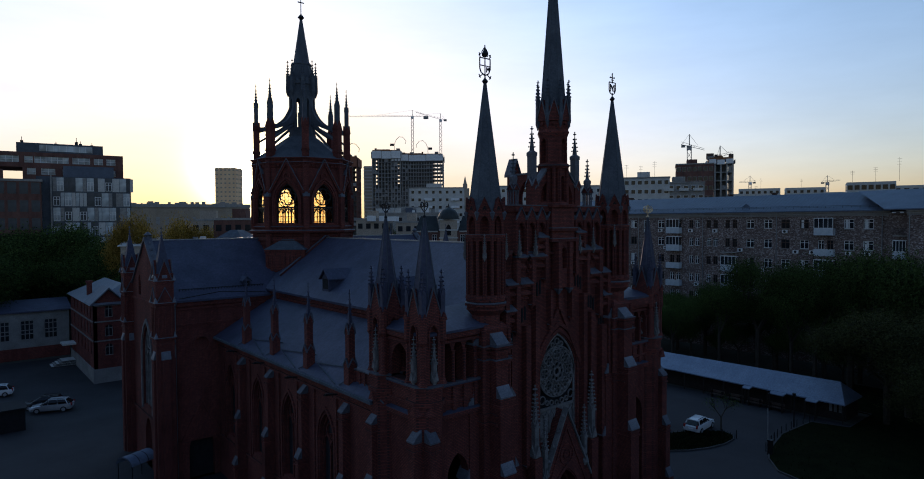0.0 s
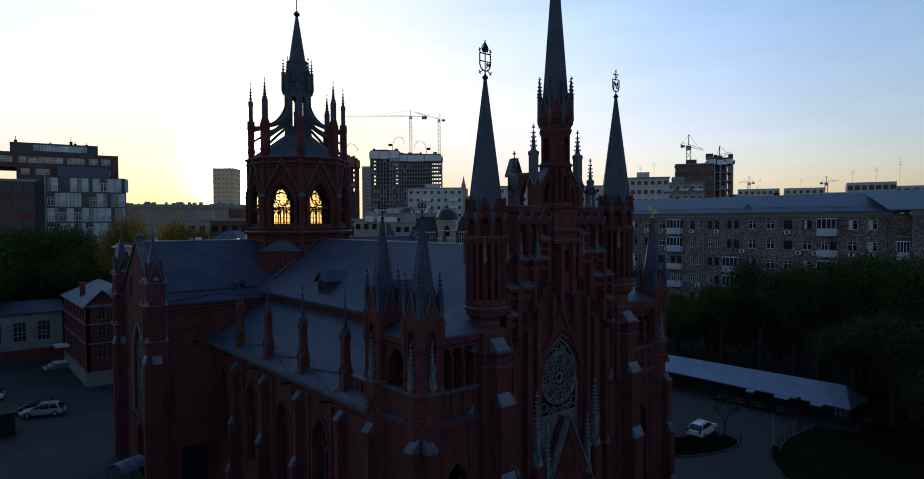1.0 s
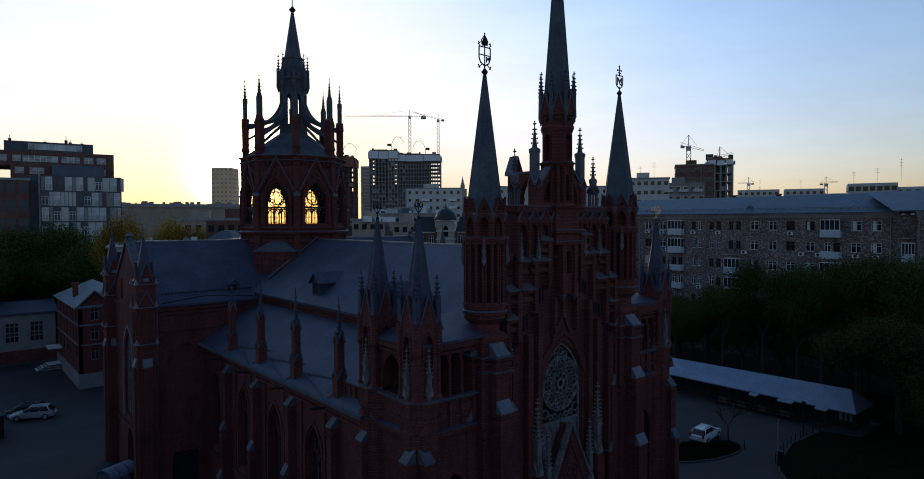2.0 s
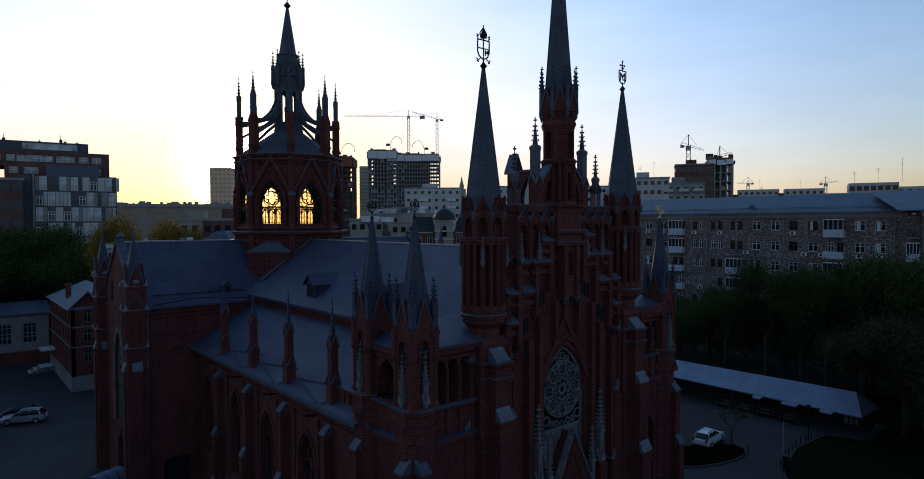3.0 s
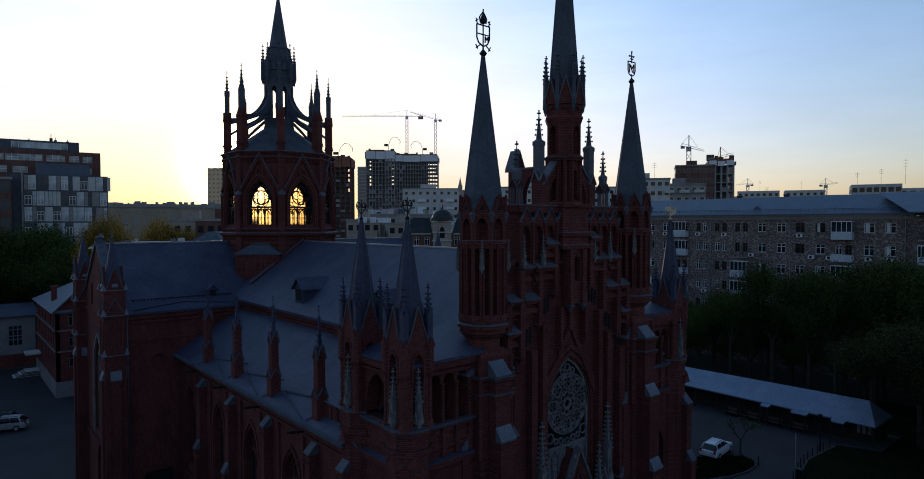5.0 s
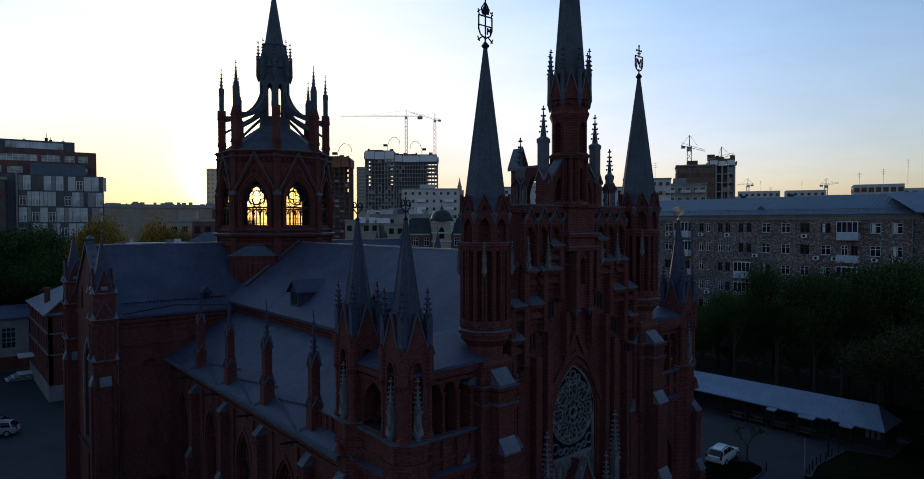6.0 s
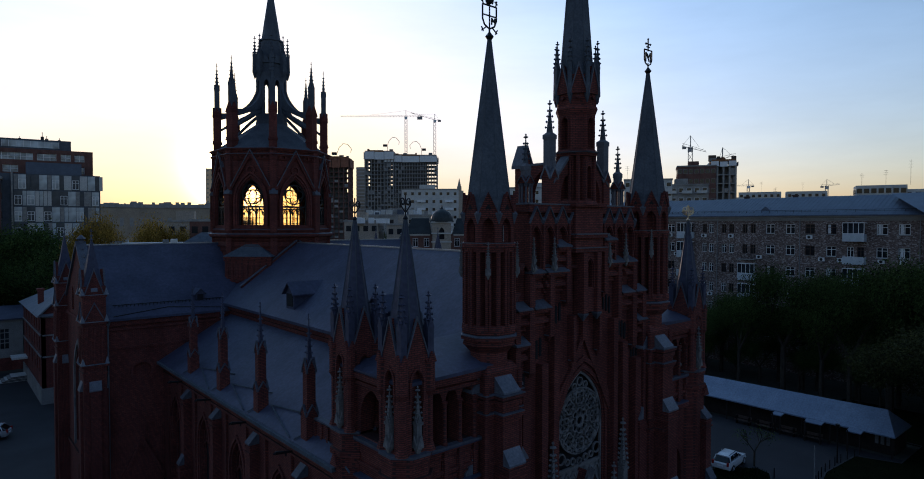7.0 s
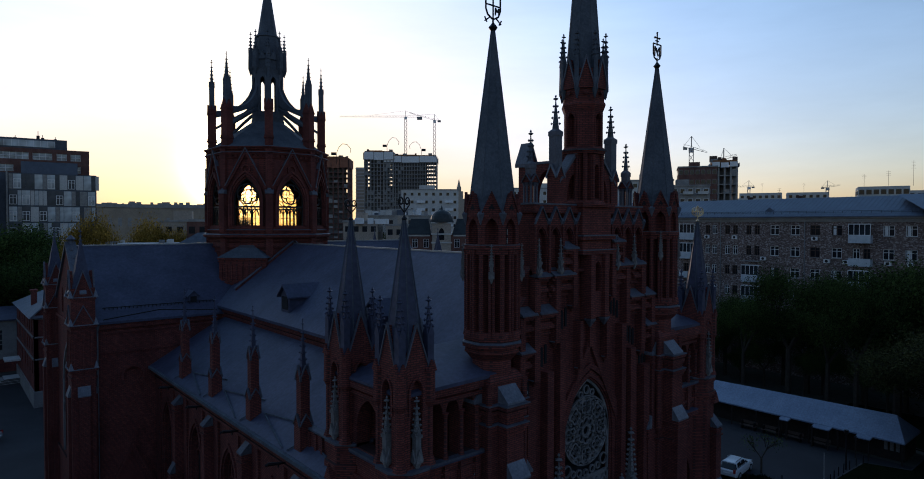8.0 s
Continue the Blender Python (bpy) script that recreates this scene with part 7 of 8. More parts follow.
for k in range(40):
    bm = bmesh.new()
    w = rng.uniform(0.4, 1.3)
    box(bm, -w, w, -0.7, 0.7, 0, rng.uniform(0.6, 1.8))
    q = Matrix.Rotation(radians(FACE), 4, "Z") @ Vector((rng.uniform(-14, 14), rng.uniform(0.5, 11), 0))
    part("vent_box", bm, (WHITE, PALE, APTROOF, CONCRETE)[k % 4], clutter, "", (q.x, q.y, 0), FACE)
brick_shed = thing("brick_annex", (6.4, 77.5, 0), "low red brick annex with a dark hipped roof", "house", rz=FACE)
bm = bmesh.new()
box(bm, -2.4, 2.4, 0, 8, 0, 19.9)
part("wall", bm, OFFICE_BRICK, brick_shed)
bm = bmesh.new()
v = [bm.verts.new(p) for p in ((-2.7, -0.3, 19.9), (2.7, -0.3, 19.9), (2.7, 8.3, 19.9), (-2.7, 8.3, 19.9), (-0.6, 2.5, 21.6), (0.6, 2.5, 21.6), (0.6, 5.5, 21.6), (-0.6, 5.5, 21.6))]
for f in ((0, 1, 2, 3), (4, 5, 6, 7), (0, 1, 5, 4), (1, 2, 6, 5), (2, 3, 7, 6), (3, 0, 4, 7)):
    bm.faces.new([v[i] for i in f])
part("roof", bm, SPIRE, brick_shed)
rng = random.Random(15)
vents = thing("roof_vents", (67, 313, 32.4), "small dark vents and rails along a flat roof", "roof clutter", rz=-16)
for k in range(26):
    bm = bmesh.new()
    w, h = rng.uniform(0.3, 1.4), rng.uniform(0.5, 1.5)
    box(bm, -w, w, -0.6, 0.6, 0, h)
    part("vent_box", bm, PLASTER, vents, "", (rng.uniform(-31, 31), rng.uniform(1, 6), 0))
bm = bmesh.new()
box(bm, -32.4, 32.4, -0.5, 0.3, -1.6, 0.1)
part("parapet", bm, PLASTER, vents)

# domed house behind the nave
DARKROOF = mottled("dark_green_sheet", (0.02, 0.026, 0.028), (0.04, 0.048, 0.05), 0.8, 0.6, 0.1, 0.2)


def domed_house():
    ob = thing("domed_house", (49.2, 72.1, 0), "brick and cream house with a dark dome and balconies", "house", rz=FACE)
    cols, rows = (-5.0, -2.9, 2.9, 5.0, 7.2), (5.4, 8.8, 12.2, 15.6, 18.6)
    bm = bmesh.new()
    panel(bm, rect(-6.5, 9.0, 0, 21.0), [rect(u - 0.5, u + 0.5, z, z + 1.6) for u in cols for z in rows], 0.35)
    box(bm, -6.5, 9.0, 0.4, 11, 0, 20.9)
    part("wall", bm, OFFICE_BRICK, ob)
    bm = bmesh.new()
    panel(bm, rect(-1.75, 1.75, 0, 23.2), [arch(0, 1.0, 20.0, 21.4, 5), *[rect(-0.55, 0.55, z, z + 1.6) for z in rows[:4]]], 0.9, Matrix.Translation((0, -0.7, 0)))
    part("stair_bay", bm, TAN, ob, "cream rendered bay")
    bm = bmesh.new()
    slab(bm, rect(-0.7, 0.7, 5, 22.4), 0.05, Matrix.Translation((0, -0.35, 0)))
    part("bay_glazing", bm, PANE, ob)
    for z in (23.1, 19.4, 21.0):
        bm = bmesh.new()
        box(bm, -1.95, 1.95, -0.9, 0.2, z, z + 0.25)
        part("string_course", bm, PALE, ob)
    bm = bmesh.new()
    prof = [(2.3, 23.3), (2.3, 23.5)] + [(2.15 * math.cos(k / 14 * math.pi), 23.5 + 2.2 * math.sin(k / 14 * math.pi)) for k in range(7)] + [(0.25, 25.75), (0.03, 26.6)]
    rows2 = [[bm.verts.new((r * math.cos(j / 16 * math.tau), r * math.sin(j / 16 * math.tau), z)) for j in range(16)] for r, z in prof]
    bm.faces.new(rows2[0])
    bm.faces.new(rows2[-1])
    for lo, hi in zip(rows2, rows2[1:]):
        for j in range(16):
            bm.faces.new((lo[j], lo[(j + 1) % 16], hi[(j + 1) % 16], hi[j]))
    part("dome", bm, DARKROOF, ob, "dark rounded dome", (0, 1.0, 0))
    for a, b in ((-6.8, -1.9), (1.9, 9.3)):
        bm = bmesh.new()
        v = [bm.verts.new(p) for p in ((a, -0.3, 21.0), (b, -0.3, 21.0), (b, 11, 21.0), (a, 11, 21.0), (a + 1, 1.6, 24.0), (b - 0.6, 1.6, 24.0), (b - 0.6, 9, 24.0), (a + 1, 9, 24.0))]
        for f in ((0, 1, 2, 3), (4, 5, 6, 7), (0, 1, 5, 4), (1, 2, 6, 5), (2, 3, 7, 6), (3, 0, 4, 7)):
            bm.faces.new([v[i] for i in f])
        part("mansard_roof", bm, DARKROOF, ob)
        for z in (7.4, 10.8, 14.2, 17.6, 20.7):
            bm = bmesh.new()
            box(bm, a + 0.3, b - 0.3, -0.12, 0.02, z, z + 0.3)
            part("string_course", bm, PALE, ob)
    p, f = pane(1.0, 1.6), window_mesh(1.0, 1.6, WHITE)
    bm = bmesh.new()
    box(bm, -1.0, 1.0, -0.9, 0, -0.2, -0.05)
    bal = mesh("balcony", bm, TAN)
    bm = bmesh.new()
    slab(bm, rect(-1.0, 1.0, -0.05, 0.75), 0.06, Matrix.Translation((0, -0.9, 0)))
    front = mesh("parapet", bm, TAN)
    for u in cols:
        for z in rows:
            w = place("window", p, ob, (u, 0, z))
            place("window_frame", f, w)
            if u in (5.0, 7.2):
                o = place("balcony", bal, ob, (u, 0, z - 0.3))
                place("parapet", front, o)


domed_house()


# ---- cranes ----
def crane(x, y, base, top, jib, back, rz, droop=0.0):
    ob = thing("tower_crane", (x, y, base), "thin lattice tower crane over a building site", "crane", "cranes", rz)
    h = top - base
    bm = bmesh.new()
    q = 0.9
    for a in (-q, q):
        for b in (-q, q):
            rod(bm, Vector((a, b, 0)), Vector((a, b, h)), 0.12, 4)
    n = int(h / 3)
    for k in range(n):
        z = h * k / n
        rod(bm, Vector((-q, -q, z)), Vector((q, -q, z + h / n)), 0.09, 4)
        rod(bm, Vector((q, q, z)), Vector((-q, q, z + h / n)), 0.09, 4)
        rod(bm, Vector((-q, q, z)), Vector((-q, -q, z + h / n)), 0.09, 4)
    part("mast", bm, CONCRETE, ob)
    bm = bmesh.new()
    tip, tail = Vector((-jib, 0, h + droop)), Vector((back, 0, h - droop * 0.2))
    for o in (Vector((0, -0.6, 0)), Vector((0, 0.6, 0)), Vector((0, 0, 1.3))):
        rod(bm, tail + o, tip + o * 0.4, 0.07, 4)
    n = int((jib + back) / 2.2)
    for k in range(n):
        a, b = tail.lerp(tip, k / n), tail.lerp(tip, (k + 0.5) / n)
        rod(bm, a + Vector((0, -0.6, 0)), b + Vector((0, 0, 1.1)), 0.06, 4)
    part("jib", bm, CONCRETE, ob)
    bm = bmesh.new()
    rod(bm, Vector((0, 0, h)), Vector((0, 0, h + 5)), 0.2, 4)
    rod(bm, Vector((0, 0, h + 5)), tip * 0.55 + Vector((0, 0, h * 0.45 + 1.2)), 0.06, 4)
    rod(bm, Vector((0, 0, h + 5)), tail, 0.06, 4)
    part("apex", bm, CONCRETE, ob)
    bm = bmesh.new()
    w = min(4.0, back * 0.5)
    box(bm, back - w, back, -w * 0.25, w * 0.25, h - w * 0.5, h + 0.2)
    part("counterweight", bm, CONCRETE, ob)
    bm = bmesh.new()
    box(bm, -1.0, 1.2, -2.2, -0.9, h - 2.0, h)
    part("cabin", bm, WHITE, ob)


crane(263, 384, 76, 107.5, 52, 13, FACE)
crane(281, 370, 76, 105, 20, 5, FACE, 6.0)
crane(232.5, 124.0, 0, 57, 6.5, 3.5, 118, -2.5)
crane(226, 106, 48, 49.6, 5, 1.5, 122, 1.8)
crane(455, 200, 0, 52, 8, 4, -60, 0.0)
crane(470, 150, 0, 50, 8, 4, 100, 1.0)


def placing_boom(x, y, z, rz, up):
    ob = thing("concrete_boom", (x, y, z), "bent concrete-placing boom on the tower top", "boom", "booms", rz)
    bm = bmesh.new()
    pts = [Vector(p) for p in ((0, 0, -4), (0, 0, up), (1.5, 0, up + 4), (4, 0, up + 6.4), (7, 0, up + 6), (9.5, 0, up + 3), (9, 0, up + 0.6))]
    bars(bm, pts, 0.17)
    part("arm", bm, IRON, ob)
    bm = bmesh.new()
    box(bm, -3.4, -0.3, -0.6, 0.6, up - 1, up + 0.8)
    part("counterweight", bm, IRON, ob)


placing_boom(252, 394, 79, FACE, 6)
placing_boom(274, 378, 76, FACE + 180, 6)
placing_boom(179, 344, 66, FACE, 3)

# far spired high-rise
ob = thing("spired_tower", (1591, 1882, 0), "tiny far-off stepped tower with a spire", "tower", rz=FACE)
bm = bmesh.new()
for w, z0, z1 in ((60, 0, 125), (34, 125, 155), (18, 155, 172)):
    box(bm, -w / 2, w / 2, 0, w, z0, z1)
ngon(bm, (0, 17), 8, 0.5, 172, 206, 8)
part("wall", bm, TAN, ob)

# ---- office beyond the trees ----
off = thing("office_building", (-8, 138.2, 0), "brick office building with a glazed top floor", "office building", rz=-7.5)
bm = bmesh.new()
panel(bm, [(-42, 35.3), (-8.4, 35.3), (-8.4, 28.6), (11, 28.6), (11, 38.6), (-42, 38.6)], [rect(u, u + w, z, z + 1.45) for z, ws in ((36.3, [(-40, 5.0), (-33, 5.0), (-26, 5.0), (-19, 1.6), (-16.5, 1.6), (-13.6, 4.6), (-8, 1.5), (-6.2, 6.4), (0.9, 3.4), (5.1, 1.8), (7.6, 1.8)]), (33.7, [(-7.6, 1.6), (-5, 2.6), (-1, 2.6), (3, 2.6), (7.6, 1.8)])) for u, w in ws], 0.5)
part("brick_front", bm, OFFICE_BRICK, off)
bm = bmesh.new()
box(bm, -42, 11, 0.55, 14, 35.35, 38.5)
box(bm, -8.3, 10.9, 0.55, 14, 0, 35.3)
part("wall", bm, OFFICE_BRICK, off)
gl = {}
for z, ws in ((36.3, [(-40, 5.0), (-33, 5.0), (-26, 5.0), (-19, 1.6), (-16.5, 1.6), (-13.6, 4.6), (-8, 1.5), (-6.2, 6.4), (0.9, 3.4), (5.1, 1.8), (7.6, 1.8)]), (33.7, [(-7.6, 1.6), (-5, 2.6), (-1, 2.6), (3, 2.6), (7.6, 1.8)])):
    for u, w in ws:
        if w not in gl:
            bm = bmesh.new()
            n = max(1, round(w / 1.1))
            for k in range(n + 1):
                c = -w / 2 + w * k / n
                slab(bm, rect(c - 0.05, c + 0.05, 0, 1.45), 0.08, Matrix.Translation((0, 0.1, 0)))
            slab(bm, rect(-w / 2, w / 2, 0.66, 0.74), 0.08, Matrix.Translation((0, 0.1, 0)))
            gl[w] = (pane(w, 1.45, SKY_TINT_PANE, 0.25), mesh("window_frame", bm, WHITE))
        win = place("window", gl[w][0], off, (u + w / 2, 0, z))
        place("window_frame", gl[w][1], win)
bm = bmesh.new()
box(bm, -9.5, 7.0, 1.2, 12, 38.6, 40.8)
part("penthouse", bm, SPIRE, off, "dark penthouse storey")
bm = bmesh.new()
box(bm, -5.2, 4.8, 1.1, 1.19, 39.05, 40.4)
part("penthouse_glazing", bm, SKY_TINT_PANE, off)
bm = bmesh.new()
slab(bm, rect(-0.04, 0.04, 39.05, 40.4), 0.06, Matrix.Translation((0, 1.02, 0)))
MULLION = mesh("mullion", bm, WHITE)
for k in range(9):
    place("mullion", MULLION, off, (-5.2 + 1.25 * k, 0, 0))
for u, hh in ((-8.6, 1.6), (-2.2, 0.8), (1.8, 2.0), (2.6, 1.2), (4.9, 0.9)):
    bm = bmesh.new()
    box(bm, u - 0.3, u + 0.3, 4, 4.6, 40.8, 40.8 + hh * 0.5)
    rod(bm, Vector((u, 4.3, 40.8)), Vector((u, 4.3, 40.8 + hh)), 0.06, 4)
    part("roof_plant", bm, IRON, off)

glass_off = thing("glass_office", (-3.2, 131.0, 0), "office block clad in mixed glass and white panels", "office building", rz=-7.5)
bm = bmesh.new()
box(bm, -11.5, 6.3, 0, 6.5, 0, 33.0)
part("wall", bm, SPIRE, glass_off)
rng = random.Random(21)
DARKPANE = glassy("dark_office_pane", (0.055, 0.06, 0.066), 0.4)
CASEMENT = window_mesh(1.2, 1.9, WHITE, 0.09)
panels = {}
for wd in (0.7, 1.4):
    for nm, mt in (("white", PALE), ("grey", CONCRETE), ("glass", SKY_TINT_PANE), ("dark", DARKPANE)):
        bm = bmesh.new()
        slab(bm, rect(0.04, wd - 0.04, 0.05, 3.0), 0.12, Matrix.Translation((0, -0.1, 0)))
        panels[wd, nm] = mesh("cladding_panel", bm, mt)
for r in range(7):
    u = -8.6
    while u < 6.1:
        wd = rng.choice((0.7, 1.4, 1.4))
        if u + wd > 6.31:
            wd = 0.7
        kind = rng.choices(("white", "grey", "glass", "dark"), (3.5, 2, 4, 3.5) if r < 2 else (1.0, 1.5, 5, 3.5))[0]
        pan = place("cladding_panel", panels[wd, kind], glass_off, (u, 0, 29.8 - 3.25 * r))
        if kind in ("glass", "dark") and wd > 1 and rng.random() < 0.5:
            place("window_frame", CASEMENT, pan, (wd / 2, -0.32, 0.2))
        u += wd
bm = bmesh.new()
box(bm, -9.0, -8.7, -0.5, 0.1, 12, 33.2)
part("corner_fin", bm, CONCRETE, glass_off)
bm = bmesh.new()
box(bm, -6.6, 3.0, 0.8, 6, 33.0, 35.4)
part("roof_storey", bm, APTROOF, glass_off)
block("low_office", -22, 130, -7.5, 16, 8, 31.6, OFFICE_BRICK, "lower brick wing with dark glazing", 8, 8, (1.5, 2.4), DARKPANE)


# ---- yard: hall, brick house, shed ----
hall = thing("white_hall", (-33, 100, 0), "long white hall with large gridded windows", "hall")
bm = bmesh.new()
W = 1.9
cen = [-16.65 + 3.35 * k for k in range(11)]
panel(bm, rect(-18, 19.5, 2.0, 8.0), [rect(c - W / 2, c + W / 2, 3.3, 6.6) for c in cen], 0.4)
box(bm, -18, 19.5, 0.45, 11, 0, 7.9)
part("wall", bm, HALLWALL, hall)
bm = bmesh.new()
box(bm, -18.05, 19.55, -0.12, 0.4, 0, 2.0)
part("plinth", bm, BRICK, hall, "red brick plinth")
bm = bmesh.new()
slab(bm, [(-0.5, 7.95), (-0.5, 8.15), (5.5, 9.6), (11.5, 8.15), (11.5, 7.95)], 38.2, Matrix(((0, 1, 0, -18.3), (1, 0, 0, 0), (0, 0, 1, 0), (0, 0, 0, 1))))
part("roof", bm, SLATE, hall)
bm = bmesh.new()
for k in range(4):
    u = -W / 2 + (W - 0.12) * k / 3
    slab(bm, rect(u, u + 0.12, 0, 3.3), 0.12, Matrix.Translation((0, 0.1, 0)))
for z in (0, 0.95, 1.55, 2.55, 3.18):
    slab(bm, rect(-W / 2, W / 2, z, z + 0.12), 0.12, Matrix.Translation((0, 0.1, 0)))
gridf = mesh("window_frame", bm, HALLWALL)
gp = pane(W, 3.3)
for c in cen:
    w = place("window", gp, hall, (c, 0, 3.3))
    place("window_frame", gridf, w)

house = thing("brick_house", (-13.9, 74.3, 0), "old three-storey brick house with a grey gabled roof", "house")
bm = bmesh.new()
wins = [arch(1.75, 0.95, z, z + 1.0, 4, 0.6) for z in (3.5, 6.0, 8.5)] + [rect(1.2, 2.3, 0.4, 1.5)]
panel(bm, [(0, 1.8), (3.5, 1.8), (3.5, 10.4), (1.75, 12.1), (0, 10.4)], wins[:3], 0.4)
panel(bm, rect(3.5, 8.0, 1.8, 10.2), [], 0.4)
panel(bm, rect(-18.4, 0, 1.8, 10.2), [rect(-u - 0.45, -u + 0.45, z, z + 1.6) for u in (2.0, 4.2, 6.4, 9.0, 12, 15) for z in (3.5, 6.0, 8.3)], 0.4, pose(0, 0, 0, 0, 0, -90))
box(bm, 0.45, 8.0, 0.45, 18.4, 1.8, 10.1)
part("wall", bm, BRICK, house)
bm = bmesh.new()
box(bm, -0.12, 8.1, -0.12, 18.5, 0, 1.85)
part("plinth", bm, HALLWALL, house, "pale rendered plinth")
house.scale = (1.1, 1.1, 1.1)
bm = bmesh.new()
v = [bm.verts.new(p) for p in ((-0.5, -0.4, 10.2), (8.4, -0.4, 10.2), (8.4, 18.8, 10.2), (-0.5, 18.8, 10.2), (4.0, 3.2, 12.6), (4.0, 15, 12.6))]
for f in ((0, 1, 2, 3), (0, 1, 4), (1, 2, 5, 4), (2, 3, 5), (3, 0, 4, 5)):
    bm.faces.new([v[i] for i in f])
slab(bm, [(-0.4, 10.15), (1.75, 12.25), (3.9, 10.15), (3.9, 10.33), (1.75, 12.45), (-0.4, 10.33)], 4.6, Matrix.Translation((0, -0.45, 0)))
part("roof", bm, LEADSHEET, house, "grey sheet roof")
bm = bmesh.new()
box(bm, 0.6, 1.2, 8, 8.6, 10.2, 12.6)
box(bm, 0.5, 1.3, 7.9, 8.7, 12.5, 12.75)
part("chimney", bm, BRICK, house)
p1, f1 = pane(0.9, 1.6), window_mesh(0.9, 1.6, HALLWALL)
for z in (3.5, 6.0, 8.5):
    w = place("window", p1, house, (1.75, 0, z))
    place("window_frame", f1, w)
for u in (2.0, 4.2, 6.4, 9.0, 12, 15):
    for z in (3.5, 6.0, 8.3):
        w = place("window", p1, house, (0, u, z), -90)
        place("window_frame", f1, w)
for z in (5.4, 7.9, 10.0):
    bm = bmesh.new()
    box(bm, -0.12, 3.5, -0.1, 0.05, z, z + 0.16)
    box(bm, -0.12, 0.05, -0.1, 18.4, z, z + 0.16)
    part("string_course", bm, STONE, house)
bm = bmesh.new()
box(bm, -1.7, 0, 14.2, 16.8, 3.0, 3.25)
part("porch_roof", bm, PALE, house)
# steps shaded by colour: dark risers under pale treads
for k in range(5):
    bm = bmesh.new()
    box(bm, -1.5 - 0.32 * (5 - k), 0, 14.2, 16.7, 0.16 * k, 0.16 * k + 0.12)
    riser = part("step", bm, KERBSTONE, house, "worn stone step, riser coloured dark as if shaded, tread pale")
    bm = bmesh.new()
    box(bm, -1.5 - 0.32 * (5 - k), 0, 14.2, 16.7, 0.16 * k + 0.12, 0.16 * k + 0.16)
    part("tread", bm, PALE if k % 2 == 0 else CONCRETE, riser)

shed = thing("shed", (46.3, 8, 0), "long low shed with a light sheet roof and three porches", "shed")
bm = bmesh.new()
box(bm, 1.4, 5.3, -9.3, 26, 0, 2.3)
part("wall", bm, DARKWOOD, shed)
bm = bmesh.new()
v = [bm.verts.new(p) for p in ((0, -9.64, 2.1), (0, 27, 2.36), (0, -9.64, 2.24), (0, 27, 2.5), (2.7, -8.3, 4.15), (2.7, 27, 3.95), (5.6, -9.64, 2.24), (5.6, 27, 2.24), (5.6, -9.64, 2.1), (5.6, 27, 2.1))]
for f in ((0, 1, 3, 2), (2, 3, 5, 4), (2, 4, 6), (4, 5, 7, 6), (6, 7, 9, 8), (0, 2, 6, 8), (1, 3, 5, 7, 9), (0, 1, 9, 8)):
    bm.faces.new([v[i] for i in f])
part("roof", bm, SHEDROOF, shed)
for a, b in ((0.6, 1.6), (-3.4, -1.7), (-7.0, -5.7)):
    bm = bmesh.new()
    slab(bm, [(-0.85, 2.02), (-0.85, 2.12), (0.02, 2.26), (0.02, 2.12)], b - a, Matrix.Translation((0, a, 0)))
    por = part("porch_roof", bm, SHEDROOF, shed)
    bm = bmesh.new()
    slab(bm, rect(-0.9, -0.8, 0, 2.04), 0.1, Matrix.Translation((0, a + 0.05, 0)))
    part("porch_post", bm, DARKWOOD, por)
    bm = bmesh.new()
    slab(bm, rect(-0.9, -0.8, 0, 2.22), 0.1, Matrix.Translation((0, b - 0.15, 0)))
    part("porch_post", bm, DARKWOOD, por)
bm = bmesh.new()
box(bm, 0.05, 0.17, -0.06, 0.06, 0, 2.12)
post = mesh("post", bm, DARKWOOD)
for k in range(14):
    place("post", post, shed, (0, -9.4 + 2.75 * k, 0))
for a in (-8.9, -8.4, -7.9):
    bm = bmesh.new()
    box(bm, 1.3, 1.38, a, a + 0.3, 0.9, 1.9)
    part("shed_window", bm, HALLWALL, shed)
for yy in (2.6, 0.2, -2.4, 5.0):
    b = thing("bench", (46.0, 8 + yy, 0), "weathered dark plank bench before the shed", "bench", "benches")
    bm = bmesh.new()
    box(bm, -0.25, 0.25, -0.9, 0.9, 0.42, 0.48)
    part("seat", bm, BROWN, b)
    bm = bmesh.new()
    box(bm, 0.2, 0.26, -0.9, 0.9, 0.6, 0.9)
    part("backrest", bm, BROWN, b)
    for u in (-0.7, 0.7):
        bm = bmesh.new()
        box(bm, -0.22, 0.26, u - 0.04, u + 0.04, 0, 0.9)
        part("leg", bm, IRON, b)


